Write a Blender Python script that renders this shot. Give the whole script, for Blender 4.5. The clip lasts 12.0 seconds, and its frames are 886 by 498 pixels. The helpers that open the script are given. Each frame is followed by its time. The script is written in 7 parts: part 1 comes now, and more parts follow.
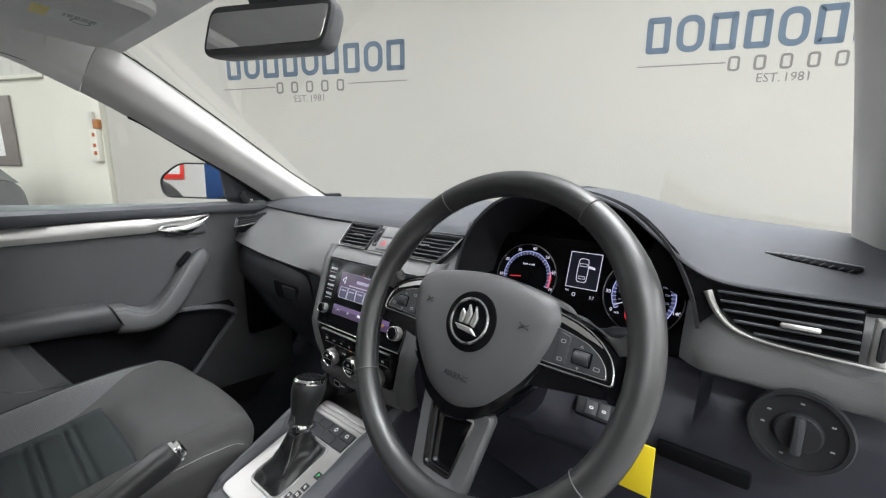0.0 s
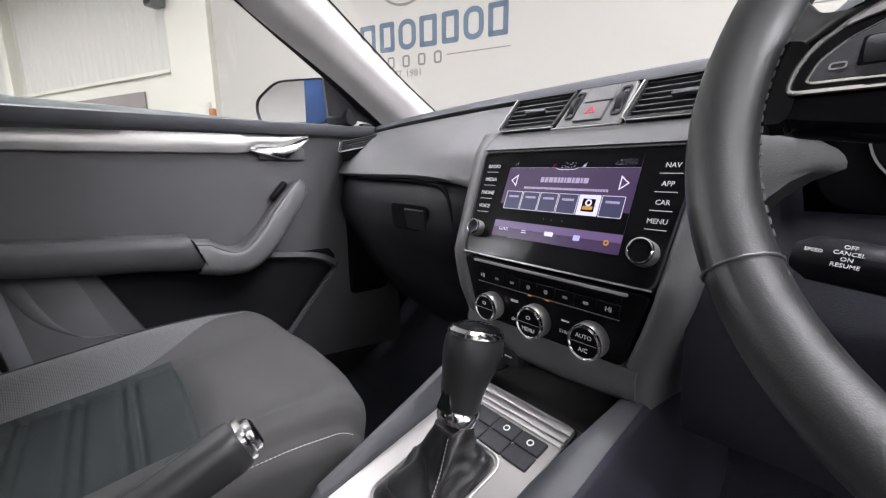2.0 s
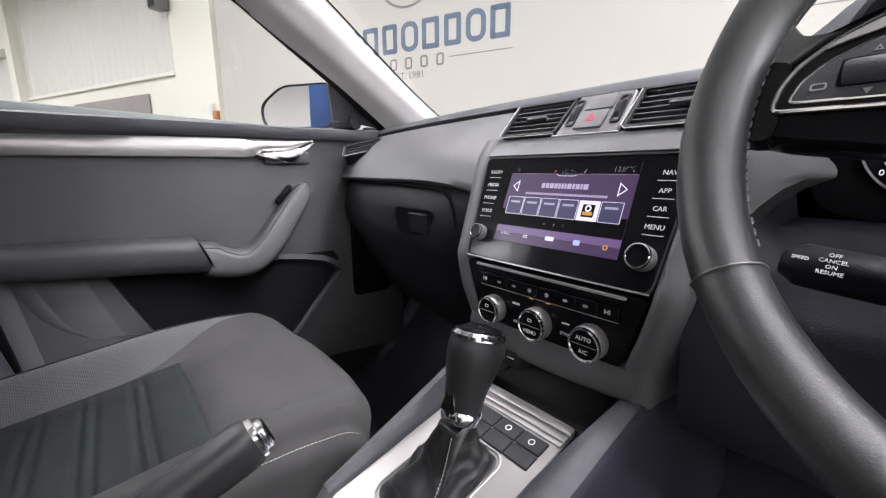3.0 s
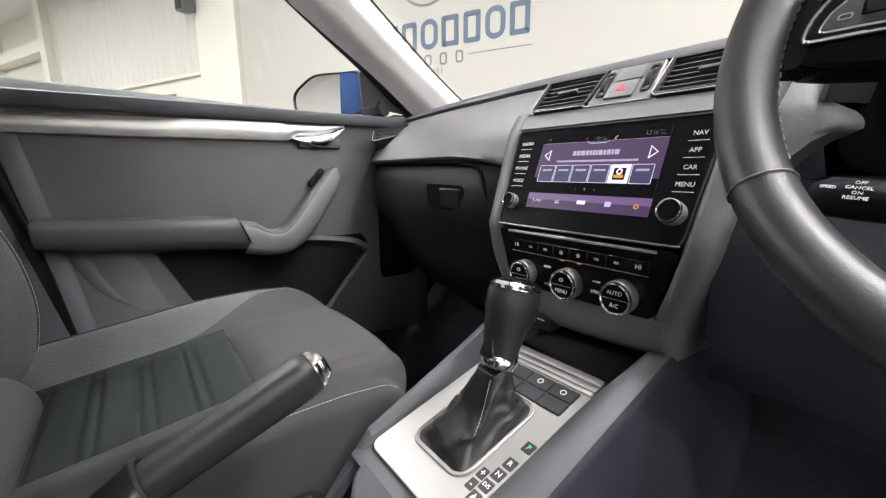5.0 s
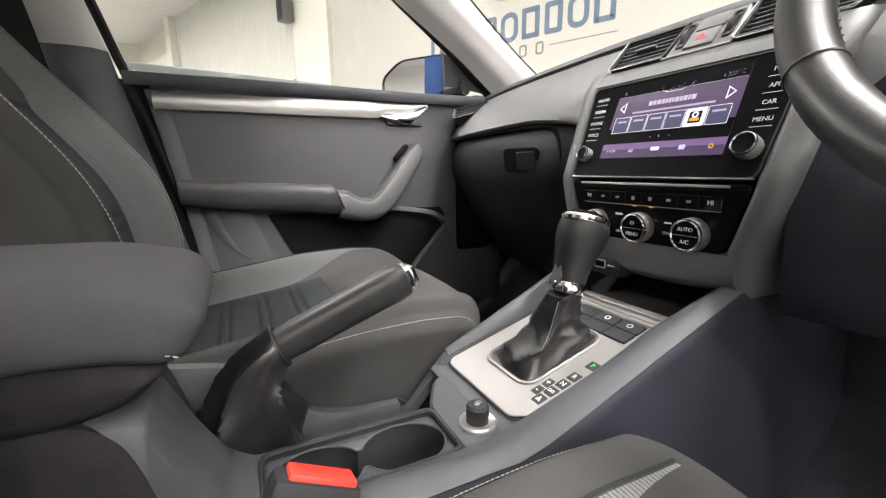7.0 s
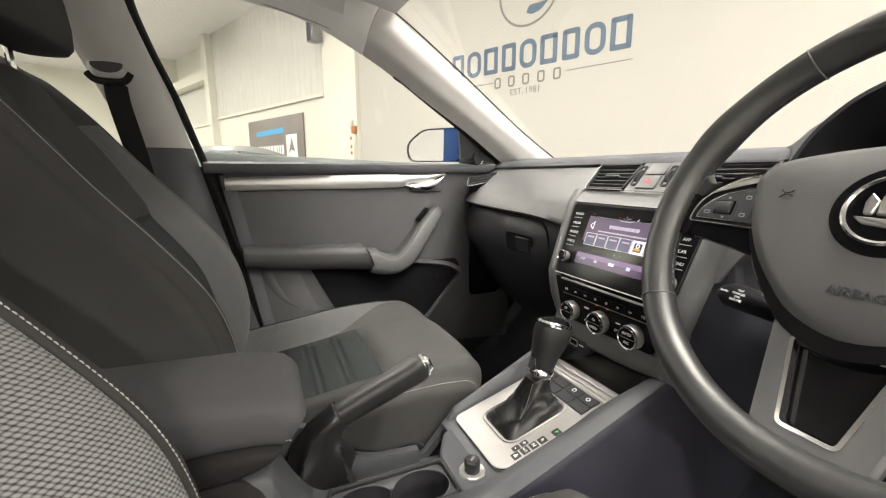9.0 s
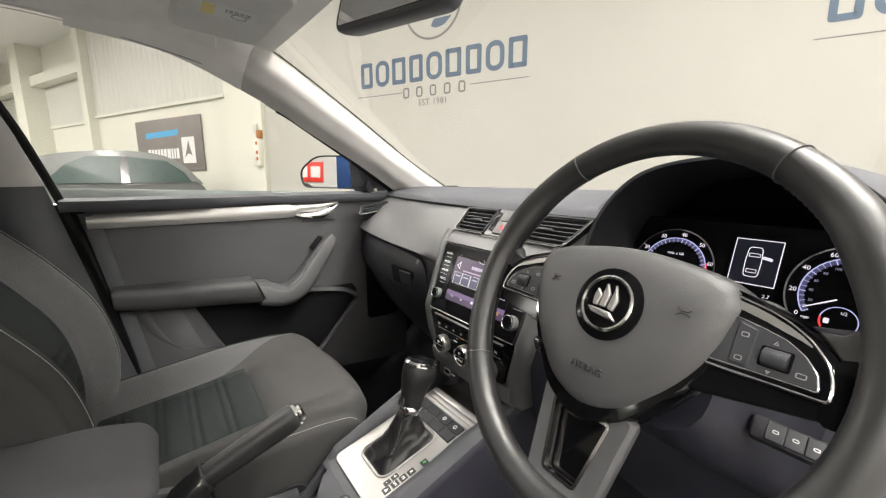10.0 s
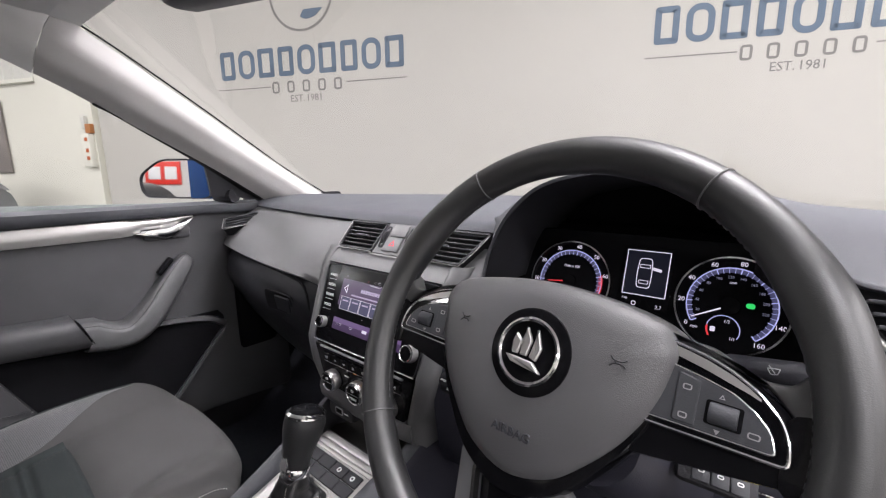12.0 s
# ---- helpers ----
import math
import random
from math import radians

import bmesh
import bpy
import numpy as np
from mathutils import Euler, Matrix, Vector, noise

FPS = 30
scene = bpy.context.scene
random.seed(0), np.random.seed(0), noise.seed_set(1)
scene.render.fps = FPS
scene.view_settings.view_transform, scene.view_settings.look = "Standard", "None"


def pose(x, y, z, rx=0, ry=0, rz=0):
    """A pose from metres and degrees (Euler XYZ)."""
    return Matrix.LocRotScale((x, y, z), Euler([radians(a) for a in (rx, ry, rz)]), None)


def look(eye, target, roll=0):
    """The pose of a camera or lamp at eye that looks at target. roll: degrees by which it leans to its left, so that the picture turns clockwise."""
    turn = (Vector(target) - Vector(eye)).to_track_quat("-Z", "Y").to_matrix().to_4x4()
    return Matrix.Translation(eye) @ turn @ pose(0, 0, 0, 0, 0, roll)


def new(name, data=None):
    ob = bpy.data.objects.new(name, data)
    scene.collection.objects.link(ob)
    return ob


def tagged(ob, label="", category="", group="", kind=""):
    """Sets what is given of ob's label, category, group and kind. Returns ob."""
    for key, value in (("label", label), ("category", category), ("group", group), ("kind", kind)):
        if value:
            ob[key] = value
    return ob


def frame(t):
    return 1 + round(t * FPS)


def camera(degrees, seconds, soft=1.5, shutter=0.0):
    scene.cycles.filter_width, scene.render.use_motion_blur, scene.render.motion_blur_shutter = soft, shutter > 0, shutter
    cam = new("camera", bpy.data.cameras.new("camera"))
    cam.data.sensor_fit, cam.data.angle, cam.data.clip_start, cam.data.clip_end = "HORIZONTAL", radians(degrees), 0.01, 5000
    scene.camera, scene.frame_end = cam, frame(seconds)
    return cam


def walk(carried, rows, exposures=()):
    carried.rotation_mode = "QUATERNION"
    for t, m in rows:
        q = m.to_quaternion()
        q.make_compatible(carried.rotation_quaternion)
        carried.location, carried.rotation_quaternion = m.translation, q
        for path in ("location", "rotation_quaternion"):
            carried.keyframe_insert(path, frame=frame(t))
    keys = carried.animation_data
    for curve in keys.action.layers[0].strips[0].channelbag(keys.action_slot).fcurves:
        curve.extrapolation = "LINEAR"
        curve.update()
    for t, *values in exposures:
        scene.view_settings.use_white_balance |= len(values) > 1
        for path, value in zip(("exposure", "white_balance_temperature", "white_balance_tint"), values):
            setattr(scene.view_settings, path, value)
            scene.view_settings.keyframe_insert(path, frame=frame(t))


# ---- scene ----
cam = camera(94.0, 12.0, soft=1.2)
PATH = [
    (0, (0.632, -0.003, 1.072), (-0.623, 1.509, 0.698), 0.4),
    (0.5, (0.469, 0.064, 0.944), (-0.93, 1.44, 0.559), 0.2),
    (1, (0.375, 0.085, 0.904), (-1.102, 1.378, 0.52), -0.1),
    (1.5, (0.331, 0.095, 0.878), (-1.182, 1.345, 0.493), -0.2),
    (2, (0.286, 0.11, 0.857), (-1.24, 1.344, 0.472), -0.3),
    (2.5, (0.29, 0.103, 0.865), (-1.241, 1.333, 0.483), -0.3),
    (4.3, (0.298, 0.099, 0.856), (-1.243, 1.316, 0.477), -0.6),
    (4.5, (0.297, 0.087, 0.855), (-1.249, 1.298, 0.477), -0.5),
    (5, (0.308, 0.057, 0.823), (-1.271, 1.226, 0.445), -0.3),
    (5.5, (0.32, 0.038, 0.784), (-1.306, 1.137, 0.404), -0.4),
    (6, (0.345, 0.021, 0.763), (-1.336, 1.036, 0.383), -0.4),
    (6.5, (0.355, 0.016, 0.761), (-1.369, 0.956, 0.384), -0.3),
    (7, (0.364, 0.015, 0.758), (-1.397, 0.885, 0.38), -0.4),
    (7.2, (0.368, 0.014, 0.762), (-1.406, 0.856, 0.383), -0.3),
    (8.8, (0.488, -0.049, 0.914), (-1.33, 0.702, 0.552), -0.2),
    (9, (0.516, -0.04, 0.937), (-1.288, 0.744, 0.575), -0.1),
    (9.5, (0.59, 0.009, 1.019), (-1.145, 0.935, 0.658), -0.1),
    (10, (0.592, 0.023, 1.026), (-1.031, 1.135, 0.667), -0.2),
    (10.5, (0.576, 0.029, 1.032), (-0.918, 1.31, 0.671), -0.4),
    (11, (0.554, 0.042, 1.042), (-0.824, 1.444, 0.68), -0.4),
    (11.5, (0.532, 0.058, 1.051), (-0.77, 1.532, 0.687), -0.4),
    (12, (0.52, 0.079, 1.045), (-0.737, 1.591, 0.678), -0.6),
]
EXPOSURES = [(0.0, -0.50, 6000, 8), (1.0, -0.35, 6000, 12), (2.5, -0.15, 6050, 16), (4.5, -0.03, 6150, 14), (5.5, 0.1, 6350, 11), (7.0, 0.22, 6500, 11), (9.0, 0.1, 6850, 9), (9.5, -0.03, 6850, 8), (10.5, -0.28, 6350, 12), (12.0, -0.45, 6150, 17)]
walk(cam, [(t, look(eye, target, roll)) for t, eye, target, roll in PATH], EXPOSURES)

# ---- world and lights ----
from mathutils import noise

world = bpy.data.worlds.new("world")
scene.world = world
world.use_nodes = True
world.node_tree.nodes["Background"].inputs[0].default_value = (0.9, 0.92, 1.0, 1)
world.node_tree.nodes["Background"].inputs[1].default_value = 0.05

# The showroom's long wall runs along WU, and WN points from it into the room.
W0 = Vector((-2.63, 3.31, 0))
WU = Vector((0.911, 0.4125, 0))
WN = Vector((0.4125, -0.911, 0))


def room(s, d, z):
    """A place in the showroom: s along the long wall, d out from it, z up."""
    return W0 + WU * s + WN * d + Vector((0, 0, z))


ROOM_TURN = math.atan2(WU.y, WU.x)
LAMP_POWER = {
    (-13.4, 3.3): 250.0, (-13.4, 6.8): 220.0,
    (-8.0, 3.3): 150.0, (-2.6, 3.3): 205.0, (2.8, 3.3): 270.0, (8.2, 3.3): 560.0,
    (-8.0, 6.8): 240.0, (-2.6, 6.8): 240.0, (2.8, 6.8): 240.0, (8.2, 6.8): 520.0,
    (-8.0, 10.6): 240.0, (-2.6, 10.6): 240.0, (2.8, 10.6): 240.0, (8.2, 10.6): 260.0,
}
LAMPS = list(LAMP_POWER)
for s, d in LAMPS:
    lamp = new("strip_lamp", bpy.data.lights.new("strip_lamp", "AREA"))
    lamp.data.shape, lamp.data.size, lamp.data.size_y = "RECTANGLE", 2.4, 0.25
    lamp.data.energy, lamp.data.color = LAMP_POWER[s, d], (1.0, 0.97, 0.92)
    lamp.location = room(s, d, 4.18)
    lamp.rotation_euler = (0, 0, ROOM_TURN)


# ---- materials ----
def mat(name, color, rough=0.5, metal=0.0, grain=0.0, grain_size=900.0, vary=0.12, vary_size=14.0, coat=0.0, spec=0.3, bump_dist=0.0006, rough_vary=0.08):
    m = bpy.data.materials.new(name)
    m.use_nodes = True
    nt = m.node_tree
    b = nt.nodes["Principled BSDF"]
    b.inputs["Roughness"].default_value = rough
    b.inputs["Metallic"].default_value = metal
    b.inputs["Coat Weight"].default_value = coat
    b.inputs["Coat Roughness"].default_value = 0.08
    b.inputs["Specular IOR Level"].default_value = spec
    tc = nt.nodes.new("ShaderNodeTexCoord")
    n1 = nt.nodes.new("ShaderNodeTexNoise")
    n1.inputs["Scale"].default_value = vary_size
    n1.inputs["Detail"].default_value = 6
    nt.links.new(tc.outputs["Object"], n1.inputs["Vector"])
    ramp = nt.nodes.new("ShaderNodeMixRGB")
    c = Vector(color)
    ramp.inputs[1].default_value = (*(c * (1 - vary)), 1)
    ramp.inputs[2].default_value = (*[min(1, v) for v in c * (1 + vary)], 1)
    nt.links.new(n1.outputs["Fac"], ramp.inputs[0])
    nt.links.new(ramp.outputs[0], b.inputs["Base Color"])
    rr = nt.nodes.new("ShaderNodeMapRange")
    rr.inputs["To Min"].default_value = max(0.02, rough - rough_vary)
    rr.inputs["To Max"].default_value = min(1, rough + rough_vary)
    nt.links.new(n1.outputs["Fac"], rr.inputs["Value"])
    nt.links.new(rr.outputs[0], b.inputs["Roughness"])
    if grain > 0:
        n2 = nt.nodes.new("ShaderNodeTexNoise")
        n2.inputs["Scale"].default_value = grain_size
        n2.inputs["Detail"].default_value = 2
        nt.links.new(tc.outputs["Object"], n2.inputs["Vector"])
        bp = nt.nodes.new("ShaderNodeBump")
        bp.inputs["Strength"].default_value = grain
        bp.inputs["Distance"].default_value = bump_dist
        nt.links.new(n2.outputs["Fac"], bp.inputs["Height"])
        nt.links.new(bp.outputs[0], b.inputs["Normal"])
    return m


def weave(name, dark, light, size, rough=0.9):
    """Woven cloth: small bright threads over a dark ground, with relief."""
    m = mat(name, dark, rough, vary=0.15, vary_size=30, spec=0.25)
    nt = m.node_tree
    b = nt.nodes["Principled BSDF"]
    tc = [n for n in nt.nodes if n.type == "TEX_COORD"][0]
    base = b.inputs["Base Color"].links[0].from_socket
    v = nt.nodes.new("ShaderNodeTexVoronoi")
    v.voronoi_dimensions = "2D"
    v.inputs["Scale"].default_value = size
    v.inputs["Randomness"].default_value = 0.10
    nt.links.new(tc.outputs["UV"], v.inputs["Vector"])
    mr = nt.nodes.new("ShaderNodeMapRange")
    mr.inputs["From Min"].default_value, mr.inputs["From Max"].default_value = 0.25, 0.62
    mr.inputs["To Min"].default_value, mr.inputs["To Max"].default_value = 1.0, 0.0
    nt.links.new(v.outputs["Distance"], mr.inputs["Value"])
    mx = nt.nodes.new("ShaderNodeMixRGB")
    nt.links.new(mr.outputs[0], mx.inputs[0])
    nt.links.new(base, mx.inputs[1])
    mx.inputs[2].default_value = (*light, 1)
    nt.links.new(mx.outputs[0], b.inputs["Base Color"])
    bp = nt.nodes.new("ShaderNodeBump")
    bp.inputs["Strength"].default_value, bp.inputs["Distance"].default_value = 0.6, 0.0012
    nt.links.new(mr.outputs[0], bp.inputs["Height"])
    nt.links.new(bp.outputs[0], b.inputs["Normal"])
    b.inputs["Sheen Weight"].default_value = 0.15
    return m


def glow(name, color, power):
    m = bpy.data.materials.new(name)
    m.use_nodes = True
    b = m.node_tree.nodes["Principled BSDF"]
    b.inputs["Base Color"].default_value = (0.01, 0.01, 0.01, 1)
    b.inputs["Emission Color"].default_value = (*color, 1)
    b.inputs["Emission Strength"].default_value = power
    b.inputs["Roughness"].default_value = 0.3
    return m


def glass(name, color=(1, 1, 1), rough=0.0):
    m = bpy.data.materials.new(name)
    m.use_nodes = True
    b = m.node_tree.nodes["Principled BSDF"]
    b.inputs["Base Color"].default_value = (*color, 1)
    b.inputs["Transmission Weight"].default_value = 1.0
    b.inputs["Roughness"].default_value = rough
    b.inputs["IOR"].default_value = 1.40
    return m


M_PAD = mat("soft_touch_black_pad", (0.056, 0.058, 0.066), 0.62, grain=0.5, grain_size=700, vary=0.10)
M_FASCIA = mat("charcoal_fascia_plastic", (0.098, 0.098, 0.101), 0.42, spec=0.55, grain=0.4, grain_size=900)
M_DOOR = mat("charcoal_door_plastic", (0.055, 0.055, 0.058), 0.47, grain=0.5, grain_size=800)
M_PULL = mat("satin_charcoal_plastic", (0.080, 0.080, 0.083), 0.45, grain=0.3, grain_size=900)
M_DARK = mat("black_hard_plastic", (0.024, 0.024, 0.027), 0.55, grain=0.5, grain_size=800, spec=0.2)
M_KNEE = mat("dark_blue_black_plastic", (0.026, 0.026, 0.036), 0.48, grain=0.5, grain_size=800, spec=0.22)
M_STALK = mat("satin_black_stalk_plastic", (0.009, 0.009, 0.011), 0.5, grain=0.2, grain_size=900, spec=0.06)
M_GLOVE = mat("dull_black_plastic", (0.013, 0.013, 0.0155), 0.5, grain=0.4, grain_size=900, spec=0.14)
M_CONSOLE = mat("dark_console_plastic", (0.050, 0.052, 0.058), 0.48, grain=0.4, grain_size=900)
M_TILE = mat("dark_selector_print", (0.03, 0.03, 0.03), 0.5)
# Near black for hidden parts, and for shade painted in where hollows belong.
M_VOID = mat("matt_black_and_painted_shade", (0.006, 0.006, 0.007), 0.8, spec=0.05)
M_GLOSS = mat("piano_black", (0.006, 0.006, 0.007), 0.12, spec=0.10, vary=0.2, rough_vary=0.03)
M_PIANO = mat("deep_gloss_black", (0.004, 0.004, 0.005), 0.06, spec=0.5, vary=0.2, rough_vary=0.02)
M_SILVER = mat("brushed_silver_trim", (0.62, 0.61, 0.60), 0.34, metal=0.85, grain=0.15, grain_size=1500, vary=0.04)
M_PLATE = mat("satin_silver_plate", (0.34, 0.33, 0.322), 0.42, metal=0.55, grain=0.1, grain_size=1500, vary=0.03)
M_CHROME = mat("bright_chrome", (0.90, 0.90, 0.91), 0.13, metal=1.0, vary=0.03, rough_vary=0.03)
M_LEATHER = mat("black_leather", (0.018, 0.018, 0.019), 0.42, spec=0.4, grain=0.30, grain_size=1300, vary=0.18, bump_dist=0.0004)
M_GAITER = mat("black_gaiter_leather", (0.011, 0.011, 0.012), 0.33, spec=0.6, grain=0.35, grain_size=1100, vary=0.25, bump_dist=0.0005)
M_RIM = mat("worn_black_leather", (0.018, 0.018, 0.019), 0.42, spec=1.0, grain=0.25, grain_size=1400, vary=0.10, vary_size=22, bump_dist=0.0004, rough_vary=0.06)
M_AIRBAG = mat("grained_charcoal_airbag_cover", (0.085, 0.084, 0.088), 0.42, spec=0.9, grain=0.55, grain_size=1300, bump_dist=0.0005)
M_CLOTH = mat("charcoal_seat_cloth", (0.053, 0.052, 0.052), 0.92, grain=0.8, grain_size=1600, vary=0.16, spec=0.08)
M_CLOTH_DARK = mat("dark_ribbed_seat_cloth", (0.029, 0.033, 0.0335), 0.92, grain=0.8, grain_size=1600, vary=0.16, spec=0.08)
M_WEAVE = weave("grey_flecked_bolster_cloth", (0.045, 0.045, 0.047), (0.100, 0.101, 0.104), 380)
M_HEX = weave("pale_mesh_cloth", (0.035, 0.035, 0.037), (0.25, 0.25, 0.255), 260)
M_BOXCLOTH = mat("black_brown_box_cloth", (0.020, 0.0185, 0.0195), 0.95, grain=0.9, grain_size=1200, vary=0.25, vary_size=60, spec=0.15)
M_ARM = mat("dark_grey_armrest_cloth", (0.062, 0.0615, 0.066), 0.92, grain=0.8, grain_size=1500, vary=0.14, spec=0.2)
M_LINER = mat("pale_grey_headliner", (0.72, 0.71, 0.69), 0.95, grain=0.7, grain_size=900, spec=0.15)
M_PILLAR = mat("pale_grey_pillar_trim", (0.46, 0.45, 0.437), 0.75, grain=0.5, grain_size=900, spec=0.15)
M_CARPET = mat("dark_carpet", (0.022, 0.023, 0.029), 0.97, grain=1.0, grain_size=500, vary=0.3, vary_size=120, bump_dist=0.003, spec=0.1)
M_RUBBER = mat("black_rubber", (0.012, 0.012, 0.012), 0.7, spec=0.15)
M_THREAD = mat("pale_stitching_thread", (0.40, 0.39, 0.37), 0.8)
M_MARK = mat("white_printed_mark", (0.75, 0.75, 0.74), 0.6)
M_GREYMARK = mat("grey_printed_mark", (0.30, 0.30, 0.30), 0.6)
M_RED = mat("red_buckle_plastic", (0.70, 0.045, 0.03), 0.4)
M_YELLOW = mat("yellow_card", (0.80, 0.62, 0.02), 0.55)
M_BLUE = mat("metallic_blue_paint", (0.012, 0.055, 0.19), 0.25, metal=0.3, coat=1.0)
M_MIRROR = mat("mirror_silvering", (0.9, 0.91, 0.92), 0.02, metal=1.0, vary=0.0, rough_vary=0.0)
M_WALL = mat("warm_white_wall_paint", (0.42, 0.411, 0.372), 0.6, grain=0.15, grain_size=60, vary=0.03, vary_size=1.2)
M_WALL2 = mat("cream_wall_paint", (0.66, 0.655, 0.575), 0.7, grain=0.2, grain_size=40, vary=0.05, vary_size=1.0)
M_WALL3 = mat("pale_grey_wall_paint", (0.55, 0.535, 0.50), 0.7, vary=0.06, vary_size=1.0)
M_CLAD = mat("grey_metal_cladding", (0.55, 0.55, 0.50), 0.5, vary=0.06, vary_size=2)
M_FLOOR = mat("grey_showroom_tiles", (0.35, 0.345, 0.34), 0.25, vary=0.08, vary_size=3)
M_CEIL = mat("white_ceiling_sheet", (0.70, 0.69, 0.66), 0.8, vary=0.05, vary_size=1)
M_LOGO = mat("slate_blue_logo_film", (0.085, 0.125, 0.175), 0.5, vary=0.06)
M_LOGOGREY = mat("grey_logo_film", (0.17, 0.165, 0.155), 0.5, vary=0.05)
M_SIGN = mat("dark_brown_sign_board", (0.21, 0.19, 0.175), 0.5, vary=0.25, vary_size=5)
M_SIGNBLUE = mat("sky_blue_sign_print", (0.09, 0.36, 0.62), 0.5)
M_CARGREY = mat("silver_grey_car_paint", (0.13, 0.135, 0.13), 0.4, metal=0.3, coat=0.3)
M_CARBLACK = mat("black_car_paint", (0.012, 0.012, 0.013), 0.25, coat=0.8)
M_CARGLASS = mat("tinted_car_glass", (0.03, 0.055, 0.048), 0.3, spec=0.3)
M_GLASS = glass("clear_glass")
M_LAMP = glow("strip_lamp_diffuser", (1.0, 0.98, 0.94), 6.0)
M_SCREEN = glow("lit_screen_ground", (0.20, 0.085, 0.30), 0.30)
M_SCREENBAR = glow("lit_screen_band", (0.36, 0.20, 0.50), 0.48)
M_TILEBLUE = glow("lit_screen_tile", (0.10, 0.095, 0.25), 0.45)
M_LITWHITE = glow("lit_white", (0.95, 0.88, 1.0), 1.1)
M_LITTEXT = glow("lit_soft_white", (0.86, 0.70, 1.0), 0.62)
M_LITBLUE = glow("lit_pale_blue", (0.60, 0.62, 1.0), 1.0)
M_LITRED = glow("lit_red", (1.0, 0.05, 0.06), 1.0)
M_LITGREEN = glow("lit_green", (0.05, 1.0, 0.2), 0.9)
M_LITAMBER = glow("lit_amber", (1.0, 0.35, 0.03), 1.2)
M_LITORANGE = glow("lit_orange_tile", (0.9, 0.45, 0.04), 0.8)


# ---- building helpers ----
def thing(name, at, label, category, group="", kind=""):
    e = new(name)
    e.empty_display_size = 0.02
    e.location = at
    return tagged(e, label, category, group, kind)


def part(name, bm, material, parent=None, label="", smooth=35, weld=0.0):
    """Links a bmesh, in world coordinates, as one mesh object under a thing or a part."""
    if weld:
        bmesh.ops.remove_doubles(bm, verts=bm.verts, dist=weld)
    bmesh.ops.recalc_face_normals(bm, faces=bm.faces)
    me = bpy.data.meshes.new(name)
    bm.to_mesh(me)
    bm.free()
    if smooth:
        me.polygons.foreach_set("use_smooth", [True] * len(me.polygons))
        me.set_sharp_from_angle(angle=radians(smooth))
    me.materials.append(material)
    ob = new(name, me)
    if parent:
        ob.parent = parent
        if parent.data is None:
            ob.matrix_parent_inverse = Matrix.Translation(-parent.location)
    if label:
        ob["label"] = label
    return ob


def on_plane(origin, xdir, ydir):
    x = Vector(xdir).normalized()
    z = x.cross(Vector(ydir)).normalized()
    y = z.cross(x)
    m = Matrix((x, y, z)).transposed().to_4x4()
    m.translation = Vector(origin)
    return m


def grid_bm(P, bm=None, wrap=False):
    """Faces over a grid of points."""
    bm = bm or bmesh.new()
    V = [[bm.verts.new(p) for p in row] for row in P]
    n = len(P[0])
    for i in range(len(P) - 1):
        for j in range(n if wrap else n - 1):
            k = (j + 1) % n
            bm.faces.new((V[i][j], V[i][k], V[i + 1][k], V[i + 1][j]))
    return bm, V


def loft(rings, cap=True, bm=None):
    """A skin over closed rings of points, capped at both ends."""
    bm, V = grid_bm(rings, bm, wrap=True)
    if cap:
        bm.faces.new(V[0])
        bm.faces.new(V[-1][::-1])
    return bm


def shell(P, thick, away=None, bm=None):
    """A sheet with thickness: the grid P, doubled along its normals, on the side of away, and closed at its edges."""
    n, k = len(P), len(P[0])
    Q = []
    if away:
        total = sum((Vector(P[i + 1][j]) - Vector(P[i][j])).cross(Vector(P[i][j + 1]) - Vector(P[i][j])).normalized().dot(Vector(away)) for i in range(n - 1) for j in range(k - 1))
        thick = abs(thick) if total > 0 else -abs(thick)
    for i in range(n):
        row = []
        for j in range(k):
            a = Vector(P[min(i + 1, n - 1)][j]) - Vector(P[max(i - 1, 0)][j])
            b = Vector(P[i][min(j + 1, k - 1)]) - Vector(P[i][max(j - 1, 0)])
            c = a.cross(b)
            row.append(Vector(P[i][j]) + (c.normalized() * thick if c.length > 1e-12 else Vector((0, 0, 0))))
        Q.append(row)
    bm, V = grid_bm(P, bm)
    _, U = grid_bm(Q, bm)
    edge = [(i, 0) for i in range(n)] + [(n - 1, j) for j in range(1, k)] + [(i, k - 1) for i in range(n - 2, -1, -1)] + [(0, j) for j in range(k - 2, 0, -1)]
    for (a, b), (c, d) in zip(edge, edge[1:] + edge[:1]):
        bm.faces.new((V[a][b], V[c][d], U[c][d], U[a][b]))
    return bm


def rbox(c, s, r=0.004, m=None, seg=2, bm=None):
    """A box with rounded edges, of centre c and size s, laid by m."""
    bm2 = bmesh.new()
    bmesh.ops.create_cube(bm2, size=1.0)
    bmesh.ops.scale(bm2, vec=Vector(s), verts=bm2.verts)
    if r > 0:
        bmesh.ops.bevel(bm2, geom=bm2.edges[:], offset=min(r, min(s) * 0.49), segments=seg, affect="EDGES", profile=0.5)
    bmesh.ops.translate(bm2, vec=Vector(c), verts=bm2.verts)
    if m:
        bmesh.ops.transform(bm2, matrix=m, verts=bm2.verts)
    return join(bm, bm2)


def join(bm, other):
    if bm is None:
        return other
    me = bpy.data.meshes.new("tmp")
    other.to_mesh(me)
    other.free()
    bm.from_mesh(me)
    bpy.data.meshes.remove(me)
    return bm


